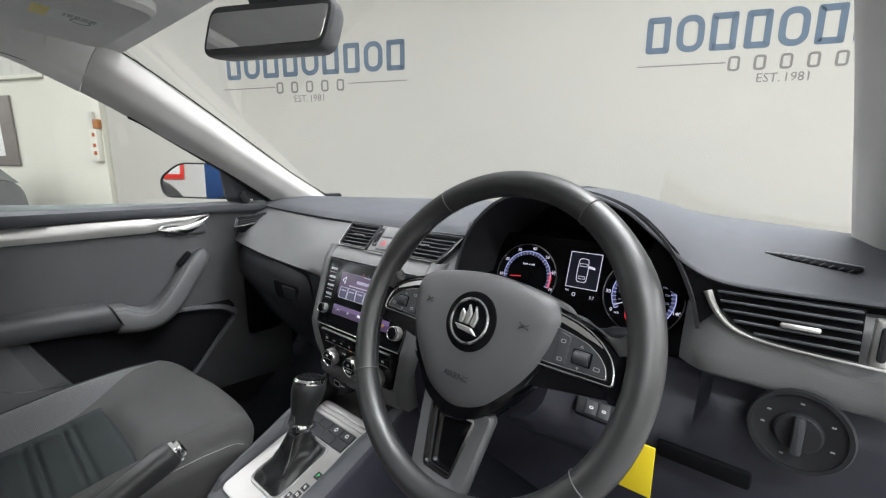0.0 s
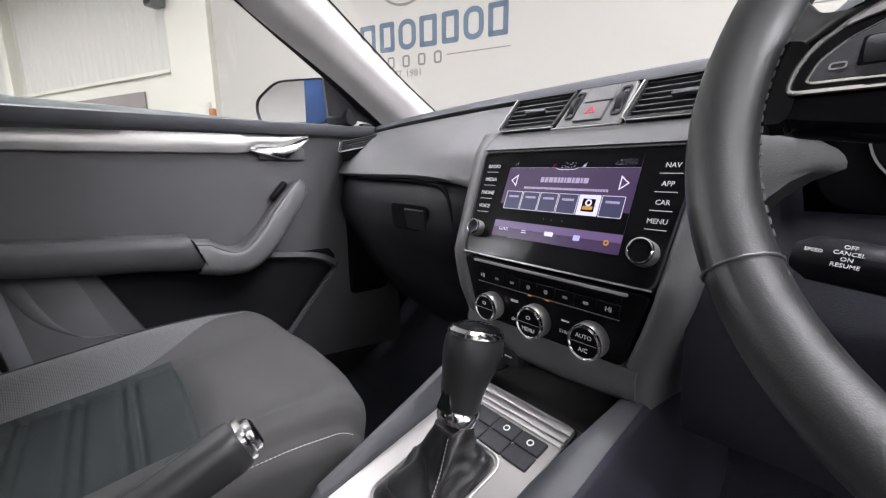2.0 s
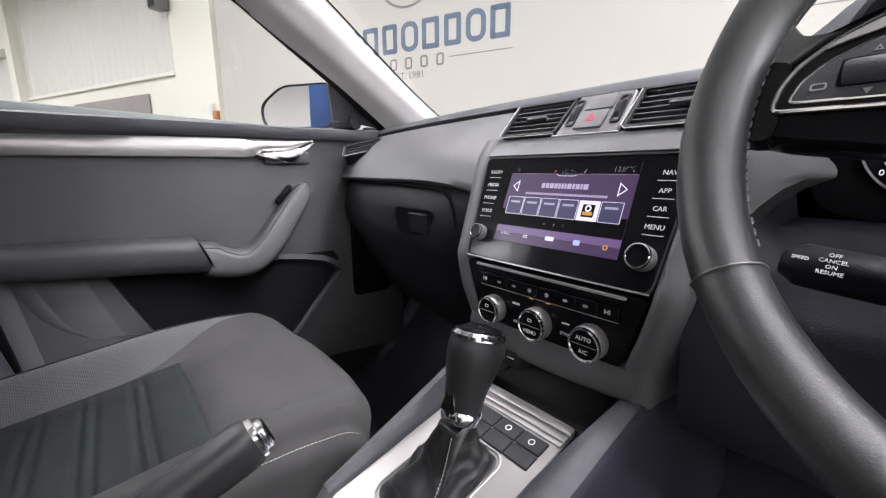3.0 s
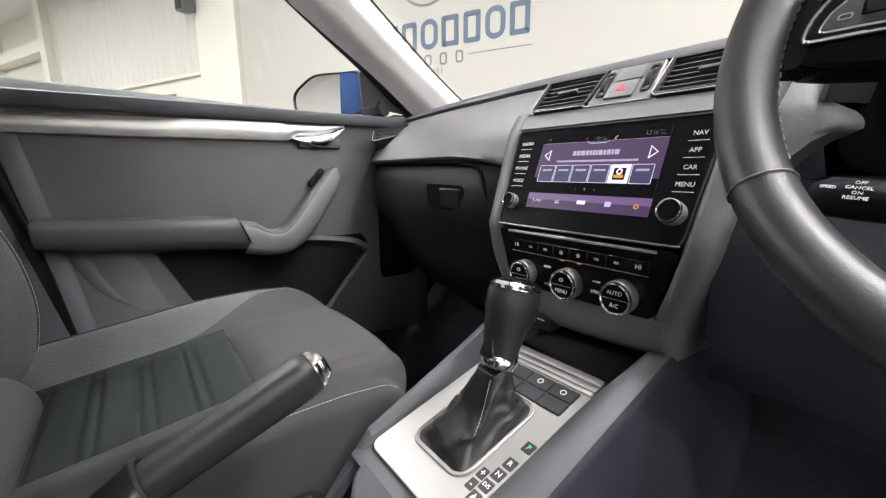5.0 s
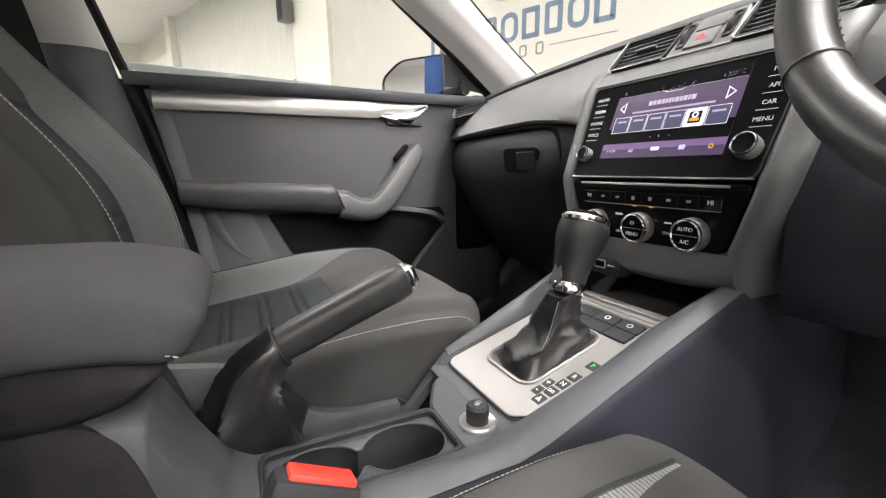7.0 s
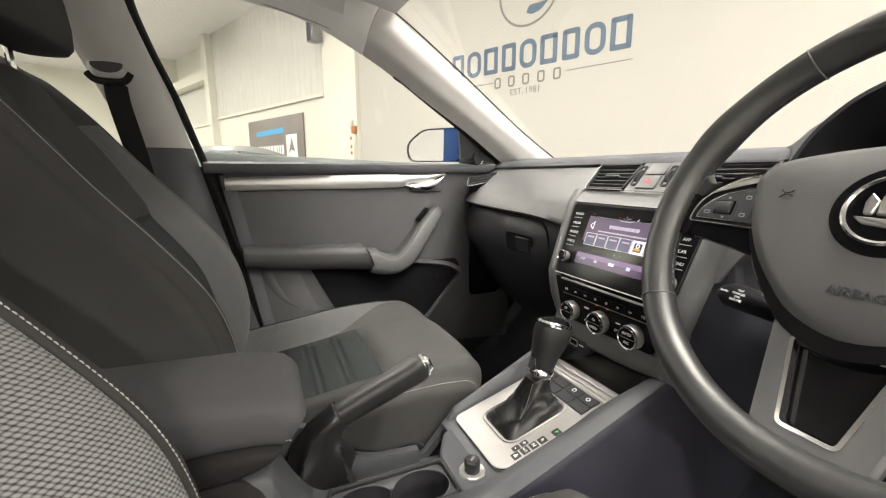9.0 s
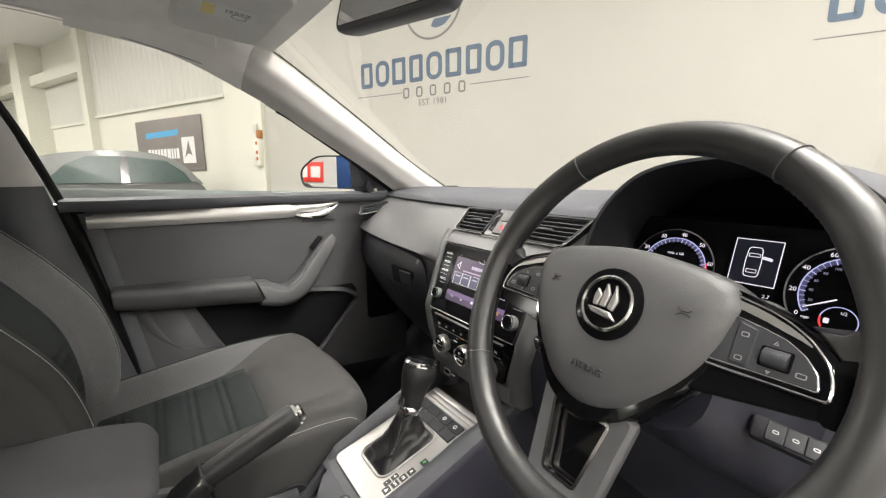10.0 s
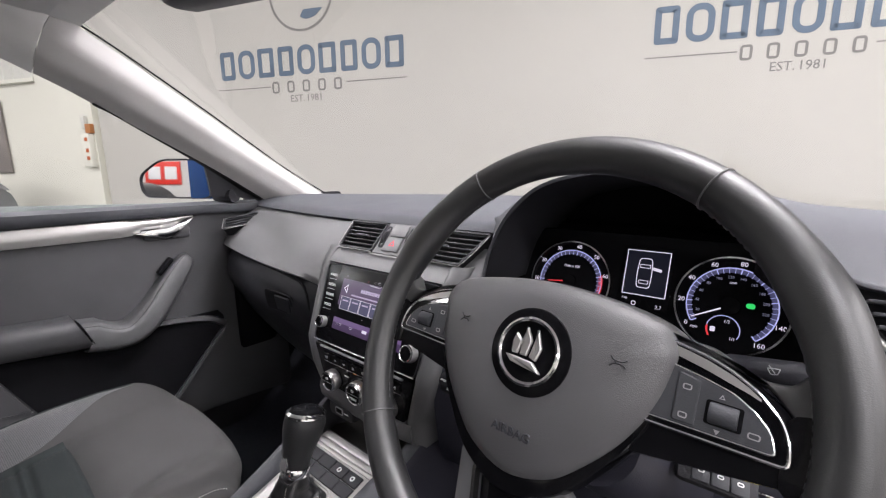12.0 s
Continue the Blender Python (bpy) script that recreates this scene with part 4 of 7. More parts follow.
# Upper pad, from its rolled rear edge to the foot of the windscreen.
P = []
for i in range(49):
    x = lerp(-0.735, 0.400, i / 48)
    inside = smooth(0.0, 0.05, 0.195 - abs(x - 0.386))
    dip = 0.020 * smooth(0.53, 0.63, x)
    e, w = edge_y(x) + 0.17 * inside, 1.17 - 0.68 * x * x
    row = [(x, e + 0.022, 0.944), (x, e + 0.004, 0.946), (x, e - 0.004, 0.954), (x, e + 0.002, 0.963), (x, e + 0.018, 0.969)]
    for j in range(1, 11):
        v = j / 10
        row.append((x, lerp(e + 0.018, w, v), 0.969 + 0.018 * math.sin(min(1, v * 1.6) * math.pi / 2) - 0.012 * v * v))
    P.append([(a, b, c - dip) for a, b, c in row])
part("upper_pad", shell(P, 0.012, (0, 0.2, -1)), M_PAD, dash, "soft black grained upper pad", smooth=60)

# Passenger fascia band.
P = []
for i in range(31):
    u = i / 30
    x = lerp(-0.738, -0.135, u)
    e = edge_y(x)
    drop = 0.0 if u < 0.72 else ((u - 0.72) / 0.28) ** 2
    zl = 0.846 - 0.02 * drop
    row = [(x, e + 0.016, 0.951)]
    for j in range(11):
        v = j / 10
        z = lerp(0.947, zl, v)
        flow = smooth(0.74, 0.98, u)
        row.append((x, lerp(e - 0.004 - 0.098 * v ** 0.95 - 0.012 * math.sin(math.pi * v), stack_y(z) + 0.006, flow), z))
    if u > 0.74:
        row += [(x, row[-1][1] + 0.003, zl - 0.004), (x, row[-1][1] + 0.008, zl - 0.006), (x, row[-1][1] + 0.03, zl - 0.007)]
    else:
        row += [(x, e - 0.099, zl - 0.004), (x, e - 0.093, zl - 0.006), (x, e - 0.07, zl - 0.007)]
    P.append(row)
part("passenger_fascia", shell(P, 0.008, (0, 1, 0)), M_FASCIA, dash, "smooth charcoal passenger fascia", smooth=60)

# Glovebox with its lid and latch.
P = []
for i in range(21):
    x = lerp(-0.715, -0.178, i / 20)
    e = edge_y(x)
    end = 0.02 * max(0, (i - 17) / 3) ** 2
    P.append([(x, e - 0.090 - 0.012 * math.sin(math.pi * min(1, j / 7)) + 0.16 * max(0, (j - 3) / 13) ** 1.7 + end + (0.012 if j == 0 else 0), lerp(0.8355, 0.50, j / 16)) for j in range(17)])
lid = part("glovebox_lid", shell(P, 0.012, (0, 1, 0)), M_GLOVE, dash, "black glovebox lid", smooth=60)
lm = on_plane((-0.298, edge_y(-0.3) - 0.1035, 0.773), (1, 0.02, 0), (0, -0.2, 1))
# No hollow behind the latch: its shade is a raised black slab.
part("latch_shade", slab(rounded([(-0.055, -0.022), (0.05, -0.022), (0.055, 0.024), (-0.05, 0.026)], 0.012), lm, 0.003, 0.001), M_VOID, lid, "black slab for the shade in the latch recess")
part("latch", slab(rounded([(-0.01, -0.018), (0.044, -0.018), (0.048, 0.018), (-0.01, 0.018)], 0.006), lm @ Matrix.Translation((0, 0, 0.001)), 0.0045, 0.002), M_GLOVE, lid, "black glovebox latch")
line = curve([(-0.664, edge_y(-0.66) - 0.091, 0.838), (-0.5, edge_y(-0.5) - 0.091, 0.838), (-0.27, edge_y(-0.27) - 0.091, 0.834), (-0.215, edge_y(-0.2) - 0.087, 0.820), (-0.195, edge_y(-0.2) - 0.086, 0.77), (-0.190, edge_y(-0.2) - 0.07, 0.70)], 6)
part("lid_gap", tube(line, 0.003, 6), M_VOID, lid, "shadow gap round the lid")
# Dashboard end and kick panel.
part("dash_end", rbox((-0.722, 0.70, 0.72), (0.03, 0.20, 0.40), 0.008), M_VOID, dash, "black dashboard end panel")


# Centre stack surround.
def stack_half(z):
    pts = ((0.60, 0.098), (0.66, 0.104), (0.70, 0.119), (0.74, 0.129), (0.878, 0.138), (0.905, 0.140))
    for (a, b), (c, d) in zip(pts, pts[1:]):
        if z <= c:
            return lerp(b, d, (z - a) / (c - a))
    return pts[-1][1]


for s in (-1, 1):
    rows = []
    for k in range(25):
        z = lerp(0.905, 0.612, k / 24)
        h, y = stack_half(z), stack_y(z)
        wide = 0.034 - 0.010 * k / 24
        rows.append([(s * (h - 0.004), y + 0.010, z), (s * h, y - 0.001, z), (s * (h + 0.006), y - 0.004, z), (s * (h + wide - 0.008), y, z), (s * (h + wide), y + 0.012, z), (s * (h + wide + 0.006), y + 0.12, z)])
    part("stack_cheek_panel", shell(rows, 0.004, (-s * 0.5, 1, 0)), M_FASCIA, dash, "charcoal side of the centre stack", smooth=50)
rows = []
for k in range(17):
    x = lerp(-0.141, 0.141, k / 16)
    rows.append([(x, stack_y(0.872) + 0.012, 0.874), (x, stack_y(0.880) - 0.002, 0.881), (x, stack_y(0.890) - 0.004, 0.889), (x, stack_y(0.902), 0.902), (x, stack_y(0.904) + 0.012, 0.906)])
part("stack_bridge", shell(rows, 0.004, (0, 1, 0)), M_FASCIA, dash, "charcoal bridge under the centre vents", smooth=50)
rows = []
for k in range(17):
    u = 2 * k / 16 - 1
    x = u * 0.118
    bow = 0.008 * (1 - u * u)
    rows.append([(x, 0.500, 0.668), (x, 0.483, 0.664 - bow * 0.2), (x, 0.480, 0.655 - bow * 0.5), (x, 0.484, 0.634 - bow), (x, 0.500, 0.622 - bow), (x, 0.58, 0.620 - bow)])
part("stack_chin", shell(rows, 0.004, (0, 1, 0.3)), M_FASCIA, dash, "charcoal lower lip of the centre stack", smooth=50)
usb = part("usb_block", rbox((-0.062, 0.497, 0.620), (0.07, 0.03, 0.03), 0.008), M_DARK, dash, "black socket block")
part("usb_port", rbox((-0.062, 0.4815, 0.622), (0.016, 0.004, 0.008), 0.001), M_VOID, usb, "small media port")
um = on_plane((-0.062, 0.4812, 0.622), (1, 0, 0), (0, 0, 1))
part("port_rim", ring_slab(rrect(0.021, 0.013, 0.003), rrect(0.017, 0.009, 0.002), um, 0.001), M_GREYMARK, usb)
part("port_symbol", slab(rrect(0.012, 0.0015, 0.0005), um @ Matrix.Translation((0.02, 0, 0)), 0.001, 0.0002), M_MARK, usb, smooth=0)


def air_vent(name, m, w, h, slats, parent, label, skew=0.0, tab=0.0):
    """A vent in the plane of m: dark recess, tilted slats, a bright lower edge and a tab."""
    o = [(-w / 2, -h / 2), (w / 2, -h / 2), (w / 2 + skew, h / 2), (-w / 2 + min(skew, 0.012) * 0.3, h / 2)]
    ro = rounded(o, 0.004, 3)
    v = part(name, loft([[m @ Vector((x, y, z)) for x, y in ro] for z in (-0.03, -0.028)]), M_VOID, parent, label)
    part("vent_frame", ring_slab(rounded(o, 0.005, 3), shrink(rounded(o, 0.005, 3), 0.0035), m @ Matrix.Translation((0, 0, -0.028)), 0.031), M_DARK, v)
    for k in range(slats):
        y = lerp(-h / 2, h / 2, (k + 0.5) / slats)
        sk = lerp(0, skew, (k + 0.5) / slats)
        bm = rbox((sk * 0.5, y, -0.008), (w - 0.006 + sk, 0.0022, 0.016), 0.0008, m)
        part("slat", bm, M_CONSOLE, v)
    if tab:
        part("tab", rbox((tab, -0.001, 0.002), (0.034, 0.005, 0.008), 0.002, m), M_CONSOLE, v, "satin grey adjusting tab")
    B = [m @ Vector((-w / 2 - 0.002 + min(skew, 0.012) * 0.3, h / 2, 0.002)), m @ Vector((-w / 2 - 0.002, -h / 2 + 0.004, 0.003)), m @ Vector((-w / 2 + 0.004, -h / 2 - 0.002, 0.003)), m @ Vector((w / 2, -h / 2 - 0.002, 0.003))] + ([m @ Vector((w / 2 + skew * k, -h / 2 + h * k ** 1.3, 0.003)) for k in (0.2, 0.4, 0.6, 0.8, 0.95)] if skew > 0.02 else [])
    part("bright_edge", tube(B, 0.0008, 6), M_PLATE, v, "thin bright lower edge")
    return v


vc = lambda x: (x, stack_y(0.930) - 0.002, 0.929)
vy = (0, 0.042, 0.049)
air_vent("centre_vent", on_plane(vc(-0.091), (1, 0, 0), vy), 0.094, 0.060, 7, dash, "black slatted centre air vent", 0.008, 0.004)
air_vent("centre_vent", on_plane(vc(0.100), (1, 0, 0), vy), 0.108, 0.060, 7, dash, "black slatted centre air vent", 0.034, 0.004)
hm = on_plane(vc(0), (1, 0, 0), vy)
hz = part("hazard_block", slab(rounded([(-0.043, -0.033), (0.043, -0.033), (0.041, 0.034), (-0.035, 0.034)], 0.003), hm @ Matrix.Translation((0, 0, -0.012)), 0.013, 0.002), M_FASCIA, dash, "satin grey switch block between the vents")
part("upper_button", rbox((0.003, 0.016, 0.001), (0.036, 0.024, 0.006), 0.001, hm), M_FASCIA, hz)
part("hazard_button", rbox((0.0, -0.012, 0.001), (0.038, 0.028, 0.006), 0.001, hm), M_FASCIA, hz, "hazard warning button")
part("hazard_mark", ring_slab([(0, 0.008), (-0.0035, 0.002), (-0.007, -0.004), (0, -0.004), (0.007, -0.004), (0.0035, 0.002)], [(0, 0.0045), (-0.002, 0.001), (-0.004, -0.0025), (0, -0.0025), (0.004, -0.0025), (0.002, 0.001)], hm @ Matrix.Translation((0, -0.012, 0.004)), 0.0005), mat("dull_red_print", (0.55, 0.03, 0.05), 0.5), hz, "red warning triangle")
for s in (-1, 1):
    part("vent_wheel", lathe([(0.0, -0.003), (0.016, -0.003), (0.016, 0.003), (0.0, 0.003)], hm @ Matrix.Translation((s * 0.030 + 0.002, 0.002, -0.008)) @ Matrix.Rotation(radians(90), 4, "Y"), 24), M_DARK, hz, "black ridged vent wheel")
    part("wheel_frame", ring_slab(rrect(0.012, 0.044, 0.003), rrect(0.008, 0.038, 0.002), hm @ Matrix.Translation((s * 0.030 + 0.002, 0.002, 0.001)), 0.002), M_DARK, hz)
part("bright_edge", tube([hm @ Vector((-0.045, -0.035, 0.002)), hm @ Vector((0.045, -0.035, 0.002))], 0.0012, 6), M_PLATE, hz)
air_vent("side_vent", on_plane((-0.655, 0.600, 0.915), (0.55, 0.62, 0.16), (-0.2, 0.55, 0.6)), 0.085, 0.036, 4, dash, "black slatted side air vent", 0.012, 0.0)

# ---- media unit ----
media = thing("media_unit", (0, 0.52, 0.745), "gloss black touchscreen media unit, switched on", "car radio")
mm = on_plane((0, 0.509, 0.8115), (1, 0, 0), (0, 0.052, 0.133))
o = rounded([(-0.128, -0.0715), (0.128, -0.0715), (0.139, 0.0715), (-0.139, 0.0715)], 0.012, 5)
part("panel", slab(o, mm @ Matrix.Translation((0, 0, -0.012)), 0.013, 0.002), M_GLOSS, media, "gloss black glass panel")
part("bezel", ring_slab(o, shrink(o, 0.0022), mm @ Matrix.Translation((0, 0, -0.006)), 0.0085), M_DARK, media)
SX, SY, SW, SH = 0.0, 0.010, 0.172, 0.106
disp = part("display", slab(rrect(SW, SH, 0.001), mm @ Matrix.Translation((SX, SY, 0.001)), 0.0004, 0.0001), M_SCREEN, media, "lit violet and black display", smooth=0)


def on_screen(x, y, dz=0.0014):
    """A place on the display: x and y from -0.5 to 0.5."""
    return mm @ Matrix.Translation((SX + x * SW, SY + y * SH, dz))


part("status_band", slab([(-SW / 2, 0.038), (SW / 2, 0.038), (SW / 2, SH / 2), (-SW / 2, SH / 2)], on_screen(0, 0), 0.0003, 0.0001), M_GLOSS, disp, "black status band", smooth=0)
part("lower_field", slab([(-SW / 2, -0.032), (SW / 2, -0.032), (SW / 2, -0.010), (-SW / 2, -0.010)], on_screen(0, 0), 0.0003, 0.0001), M_GLOSS, disp, "black lower field", smooth=0)
part("menu_bar", slab([(-SW / 2, -0.041), (SW / 2, -0.041), (SW / 2, -0.0325), (-SW / 2, -0.0325)], on_screen(0, 0), 0.0004, 0.0001), M_SCREENBAR, disp, "violet menu bar", smooth=0)
part("bottom_field", slab([(-SW / 2, -SH / 2), (SW / 2, -SH / 2), (SW / 2, -0.0415), (-SW / 2, -0.0415)], on_screen(0, 0), 0.0003, 0.0001), M_SCREEN, disp, smooth=0)
part("status_line", tube([on_screen(-0.49, 0.36) @ Vector((0, 0, 0)), on_screen(-0.09, 0.36) @ Vector((0, 0, 0)), on_screen(-0.06, 0.335) @ Vector((0, 0, 0)), on_screen(0.06, 0.335) @ Vector((0, 0, 0)), on_screen(0.09, 0.36) @ Vector((0, 0, 0)), on_screen(0.49, 0.36) @ Vector((0, 0, 0))], 0.0003, 5), M_LITWHITE, disp)
words("10:47", 0.0095, on_screen(0.01, 0.385), M_LITWHITE, disp, "clock")
words("13.0°C", 0.0085, on_screen(0.40, 0.41), M_LITWHITE, disp, "temperature")
part("record_dot", slab(rrect(0.004, 0.004, 0.0019), on_screen(-0.10, 0.39), 0.0003, 0.0001), M_LITRED, disp, smooth=0)
part("arrow_mark", slab([(-0.003, -0.002), (0.003, 0.003), (0.001, -0.003)], on_screen(0.13, 0.39), 0.0003, 0.0001), M_LITWHITE, disp, smooth=0)
part("setup_mark", ring_slab(rrect(0.004, 0.004, 0.0019), rrect(0.0025, 0.0025, 0.0012), on_screen(-0.44, 0.41), 0.0003), M_LITWHITE, disp)
bars(0.064, 0.0062, on_screen(0.0, 0.215), M_LITTEXT, disp, 12, "station_bar")
bars(0.112, 0.0026, on_screen(0.01, 0.115), M_LITTEXT, disp, 34, "title_bar")
for s in (-1, 1):
    q = [(s * 0.006, 0), (-s * 0.004, 0.008), (-s * 0.004, -0.008)]
    part("skip_arrow", ring_slab(q, [(a * 0.72, b * 0.72) for a, b in q], on_screen(s * 0.42, 0.20), 0.0004), M_LITWHITE, disp)
for k in range(6):
    x = -0.385 + k * 0.154
    lit = k == 4
    tile = part("preset_tile", slab(rrect(0.0245, 0.0225, 0.0008), on_screen(x, -0.045), 0.0004, 0.0001), M_LITWHITE if lit else M_TILEBLUE, disp, "bright selected preset tile" if lit else "blue preset tile", smooth=0)
    part("tile_edge", ring_slab(rrect(0.0252, 0.0232, 0.0008), rrect(0.0242, 0.0222, 0.0006), on_screen(x, -0.045, 0.0018), 0.0003), M_LITWHITE, tile)
    if lit:
        part("tile_square", slab(rrect(0.015, 0.0145, 0.0008), on_screen(x, -0.045, 0.0019), 0.0003, 0.0001), M_GLOSS, tile, "dark square emblem", smooth=0)
        part("tile_emblem", slab(rrect(0.012, 0.004, 0.0008), on_screen(x, -0.075, 0.0023), 0.0003, 0.0001), M_LITORANGE, tile, "orange emblem", smooth=0)
        part("tile_ring", ring_slab(rrect(0.008, 0.008, 0.0039), rrect(0.004, 0.004, 0.0019), on_screen(x, -0.02, 0.0023), 0.0003), M_LITWHITE, tile)
    else:
        bars(0.015, 0.0026, on_screen(x, 0.0, 0.0019), M_LITTEXT, tile, 6, "preset_bar")
for k in (-1, 0, 1):
    part("page_dot", slab(rrect(0.002 + 0.0012 * (k == 0), 0.002 + 0.0012 * (k == 0), 0.0009), on_screen(k * 0.075, -0.235), 0.0003, 0.0001), M_LITWHITE, disp, smooth=0)
words("DAB", 0.0075, on_screen(-0.40, -0.40), M_LITWHITE, disp, "band_name")
for k in range(3):
    part("menu_line", slab(rrect(0.007, 0.0008, 0.0003), on_screen(-0.21, -0.375 - k * 0.022), 0.0004, 0.0001), M_LITWHITE, disp, smooth=0)
part("menu_icon", slab(rrect(0.012, 0.005, 0.001), on_screen(0.0, -0.395), 0.0005, 0.0001), M_LITWHITE, disp, smooth=0)
part("menu_icon", slab(rrect(0.008, 0.006, 0.001), on_screen(0.21, -0.395), 0.0005, 0.0001), M_LITBLUE, disp, smooth=0)
part("menu_icon", ring_slab(rrect(0.006, 0.006, 0.0029), rrect(0.003, 0.003, 0.0014), on_screen(0.41, -0.40), 0.0005), M_LITORANGE, disp)
for k, (a, b) in enumerate((("RADIO", "NAV"), ("MEDIA", "APP"), ("PHONE", "CAR"), ("VOICE", "MENU"))):
    y = 0.050 - k * 0.0185
    for s, w in ((-1, a), (1, b)):
        x = s * (0.1135 + 0.0005 * (4 - k))
        words(w, 0.0070, mm @ Matrix.Translation((x, y, 0.0012)), M_MARK, media, "key_name")
        part("key_line", slab(rrect(0.021, 0.0007, 0.0003), mm @ Matrix.Translation((x, y - 0.008, 0.0012)), 0.0003, 0.0001), M_MARK, media, "thin white key line", smooth=0)


def knob(parent, m, r, h, name, label, face=M_GLOSS):
    k = part(name, lathe([(0, 0), (r * 0.94, 0), (r, h * 0.15), (r, h * 0.7), (r * 0.96, h * 0.86)], m, 36), M_SILVER, parent, label)
    part("knob_rim", lathe([(r * 0.97, h * 0.84), (r * 0.95, h), (r * 0.86, h * 1.04), (r * 0.80, h * 0.96)], m, 36), M_CHROME, k, "bright chrome rim")
    part("knob_face", lathe([(0, h * 0.8), (r * 0.83, h * 0.8), (r * 0.83, h * 0.97), (0, h * 0.985)], m, 36), face, k, "gloss black knob face")
    return k


knob(media, mm @ Matrix.Translation((-0.112, -0.0375, 0.0)), 0.0105, 0.014, "volume_knob", "chrome-rimmed volume knob")
knob(media, mm @ Matrix.Translation((0.112, -0.0375, 0.0)), 0.0130, 0.017, "tuning_knob", "chrome-rimmed tuning knob")
part("chrome_line", tube([mm @ Vector((-0.126, -0.0705, 0.002)), mm @ Vector((0.126, -0.0705, 0.002))], 0.0012, 6), M_CHROME, media, "thin chrome lower line")

# ---- climate panel ----
clim = thing("climate_panel", (0, 0.49, 0.665), "gloss black climate control panel with three knobs", "climate control")
cm = on_plane((0, 0.4835, 0.703), (1, 0, 0), (0, -0.003, 0.08))
o = rounded([(-0.101, -0.042), (0.101, -0.042), (0.126, 0.038), (-0.126, 0.038)], 0.008, 4)
part("panel", slab(o, cm @ Matrix.Translation((0, 0, -0.01)), 0.011, 0.0015), M_GLOSS, clim, "gloss black panel")
part("slot_line", rbox((0, 0.035, 0.002), (0.21, 0.003, 0.004), 0.001, cm), M_SILVER, clim, "bright slot edge")
part("slot", rbox((0, 0.031, 0.001), (0.2, 0.005, 0.003), 0.001, cm), M_VOID, clim, "dark disc slot")
for k in range(8):
    x = -0.0875 + k * 0.025
    b = part("button", slab(rounded([(x - 0.0118, 0.009), (x + 0.0118, 0.009), (x + 0.0122, 0.0245), (x - 0.0122, 0.0245)], 0.0015, 2), cm, 0.004, 0.0008), M_GLOSS, clim, "gloss black climate button")
    bmk = cm @ Matrix.Translation((x, 0.017, 0.0042))
    if k in (0, 7):
        words("HI", 0.0075, bmk, M_MARK, b, "key_name")
    elif k in (1, 2, 5, 6):
        part("button_mark", slab(rrect(0.006, 0.003, 0.001), bmk, 0.0003, 0.0001), M_GREYMARK, b, smooth=0)
    if k in (3, 4):
        part("button_mark", slab(rrect(0.005, 0.005, 0.002), bmk, 0.0003, 0.0001), M_GREYMARK, b, smooth=0)
        part("amber_lamp", slab(rrect(0.006, 0.0013, 0.0004), cm @ Matrix.Translation((x, 0.0065, 0.001)), 0.0005, 0.0001), M_LITAMBER, b, "lit amber lamp", smooth=0)
part("bright_line", tube([cm @ Vector((-0.098, 0.0075, 0.0015)), cm @ Vector((0.098, 0.0075, 0.0015))], 0.0006, 5), M_SILVER, clim)
for x, r, tx in ((-0.0705, 0.0180, ("",)), (0.0, 0.0195, ("", "MENU")), (0.0705, 0.0195, ("AUTO", "A/C"))):
    km = cm @ Matrix.Translation((x, -0.020, 0.0))
    kk = knob(clim, km, r, 0.019, "climate_knob", "chrome-rimmed climate knob")
    part("split_line", slab(rrect(r * 1.5, 0.0006, 0.0002), km @ Matrix.Translation((0, 0, 0.0188)), 0.0003, 0.0001), M_GREYMARK, kk, smooth=0)
    for j, w in enumerate(tx):
        if w:
            words(w, 0.0066, km @ Matrix.Translation((0, 0.007 - j * 0.0145, 0.0189)), M_MARK, kk, "key_name")
    if x <= 0:
        part("fan_mark", ring_slab(rrect(0.006, 0.004, 0.0015), rrect(0.004, 0.0025, 0.001), km @ Matrix.Translation((0, 0.007, 0.0189)), 0.0003), M_MARK, kk)
words("SYNC", 0.0058, cm @ Matrix.Translation((0.037, -0.024, 0.0012)), M_MARK, clim, "key_name")
words("OFF", 0.005, cm @ Matrix.Translation((-0.036, -0.030, 0.0012)), M_MARK, clim, "key_name")
part("air_mark", slab(rrect(0.012, 0.003, 0.001), cm @ Matrix.Translation((-0.036, -0.006, 0.0012)), 0.0003, 0.0001), M_MARK, clim, smooth=0)
part("air_mark", slab(rrect(0.01, 0.002, 0.0008), cm @ Matrix.Translation((0.037, -0.011, 0.0012)), 0.0003, 0.0001), M_MARK, clim, smooth=0)

# ---- driver's fascia, cluster and hood ----
P = []
for i in range(41):
    u = i / 40
    x = lerp(0.150, 0.775, u)
    e = edge_y(x)
    zt = 0.812 if abs(x - 0.386) < 0.19 else (0.895 if x < 0.3 else 0.860)
    row = [(x, e + 0.02, zt + 0.003)]
    for j in range(25):
        z = lerp(zt, lerp(0.605, 0.50, smooth(0.1, 0.7, u)), j / 24)
        y = e - 0.030 - 0.058 * min(1, (zt - z) / 0.08) + 0.55 * max(0, 0.66 - z) ** 1.5
        y = lerp(stack_y(max(z, 0.60)) + 0.018 + 0.55 * max(0, 0.60 - z) ** 1.3, y, smooth(0.0, 0.14, u))
        row.append((x, y, z))
    P.append(row)
part("driver_fascia", shell(P, 0.008, (0, 1, 0)), M_KNEE, dash, "dark driver's lower fascia", smooth=60)
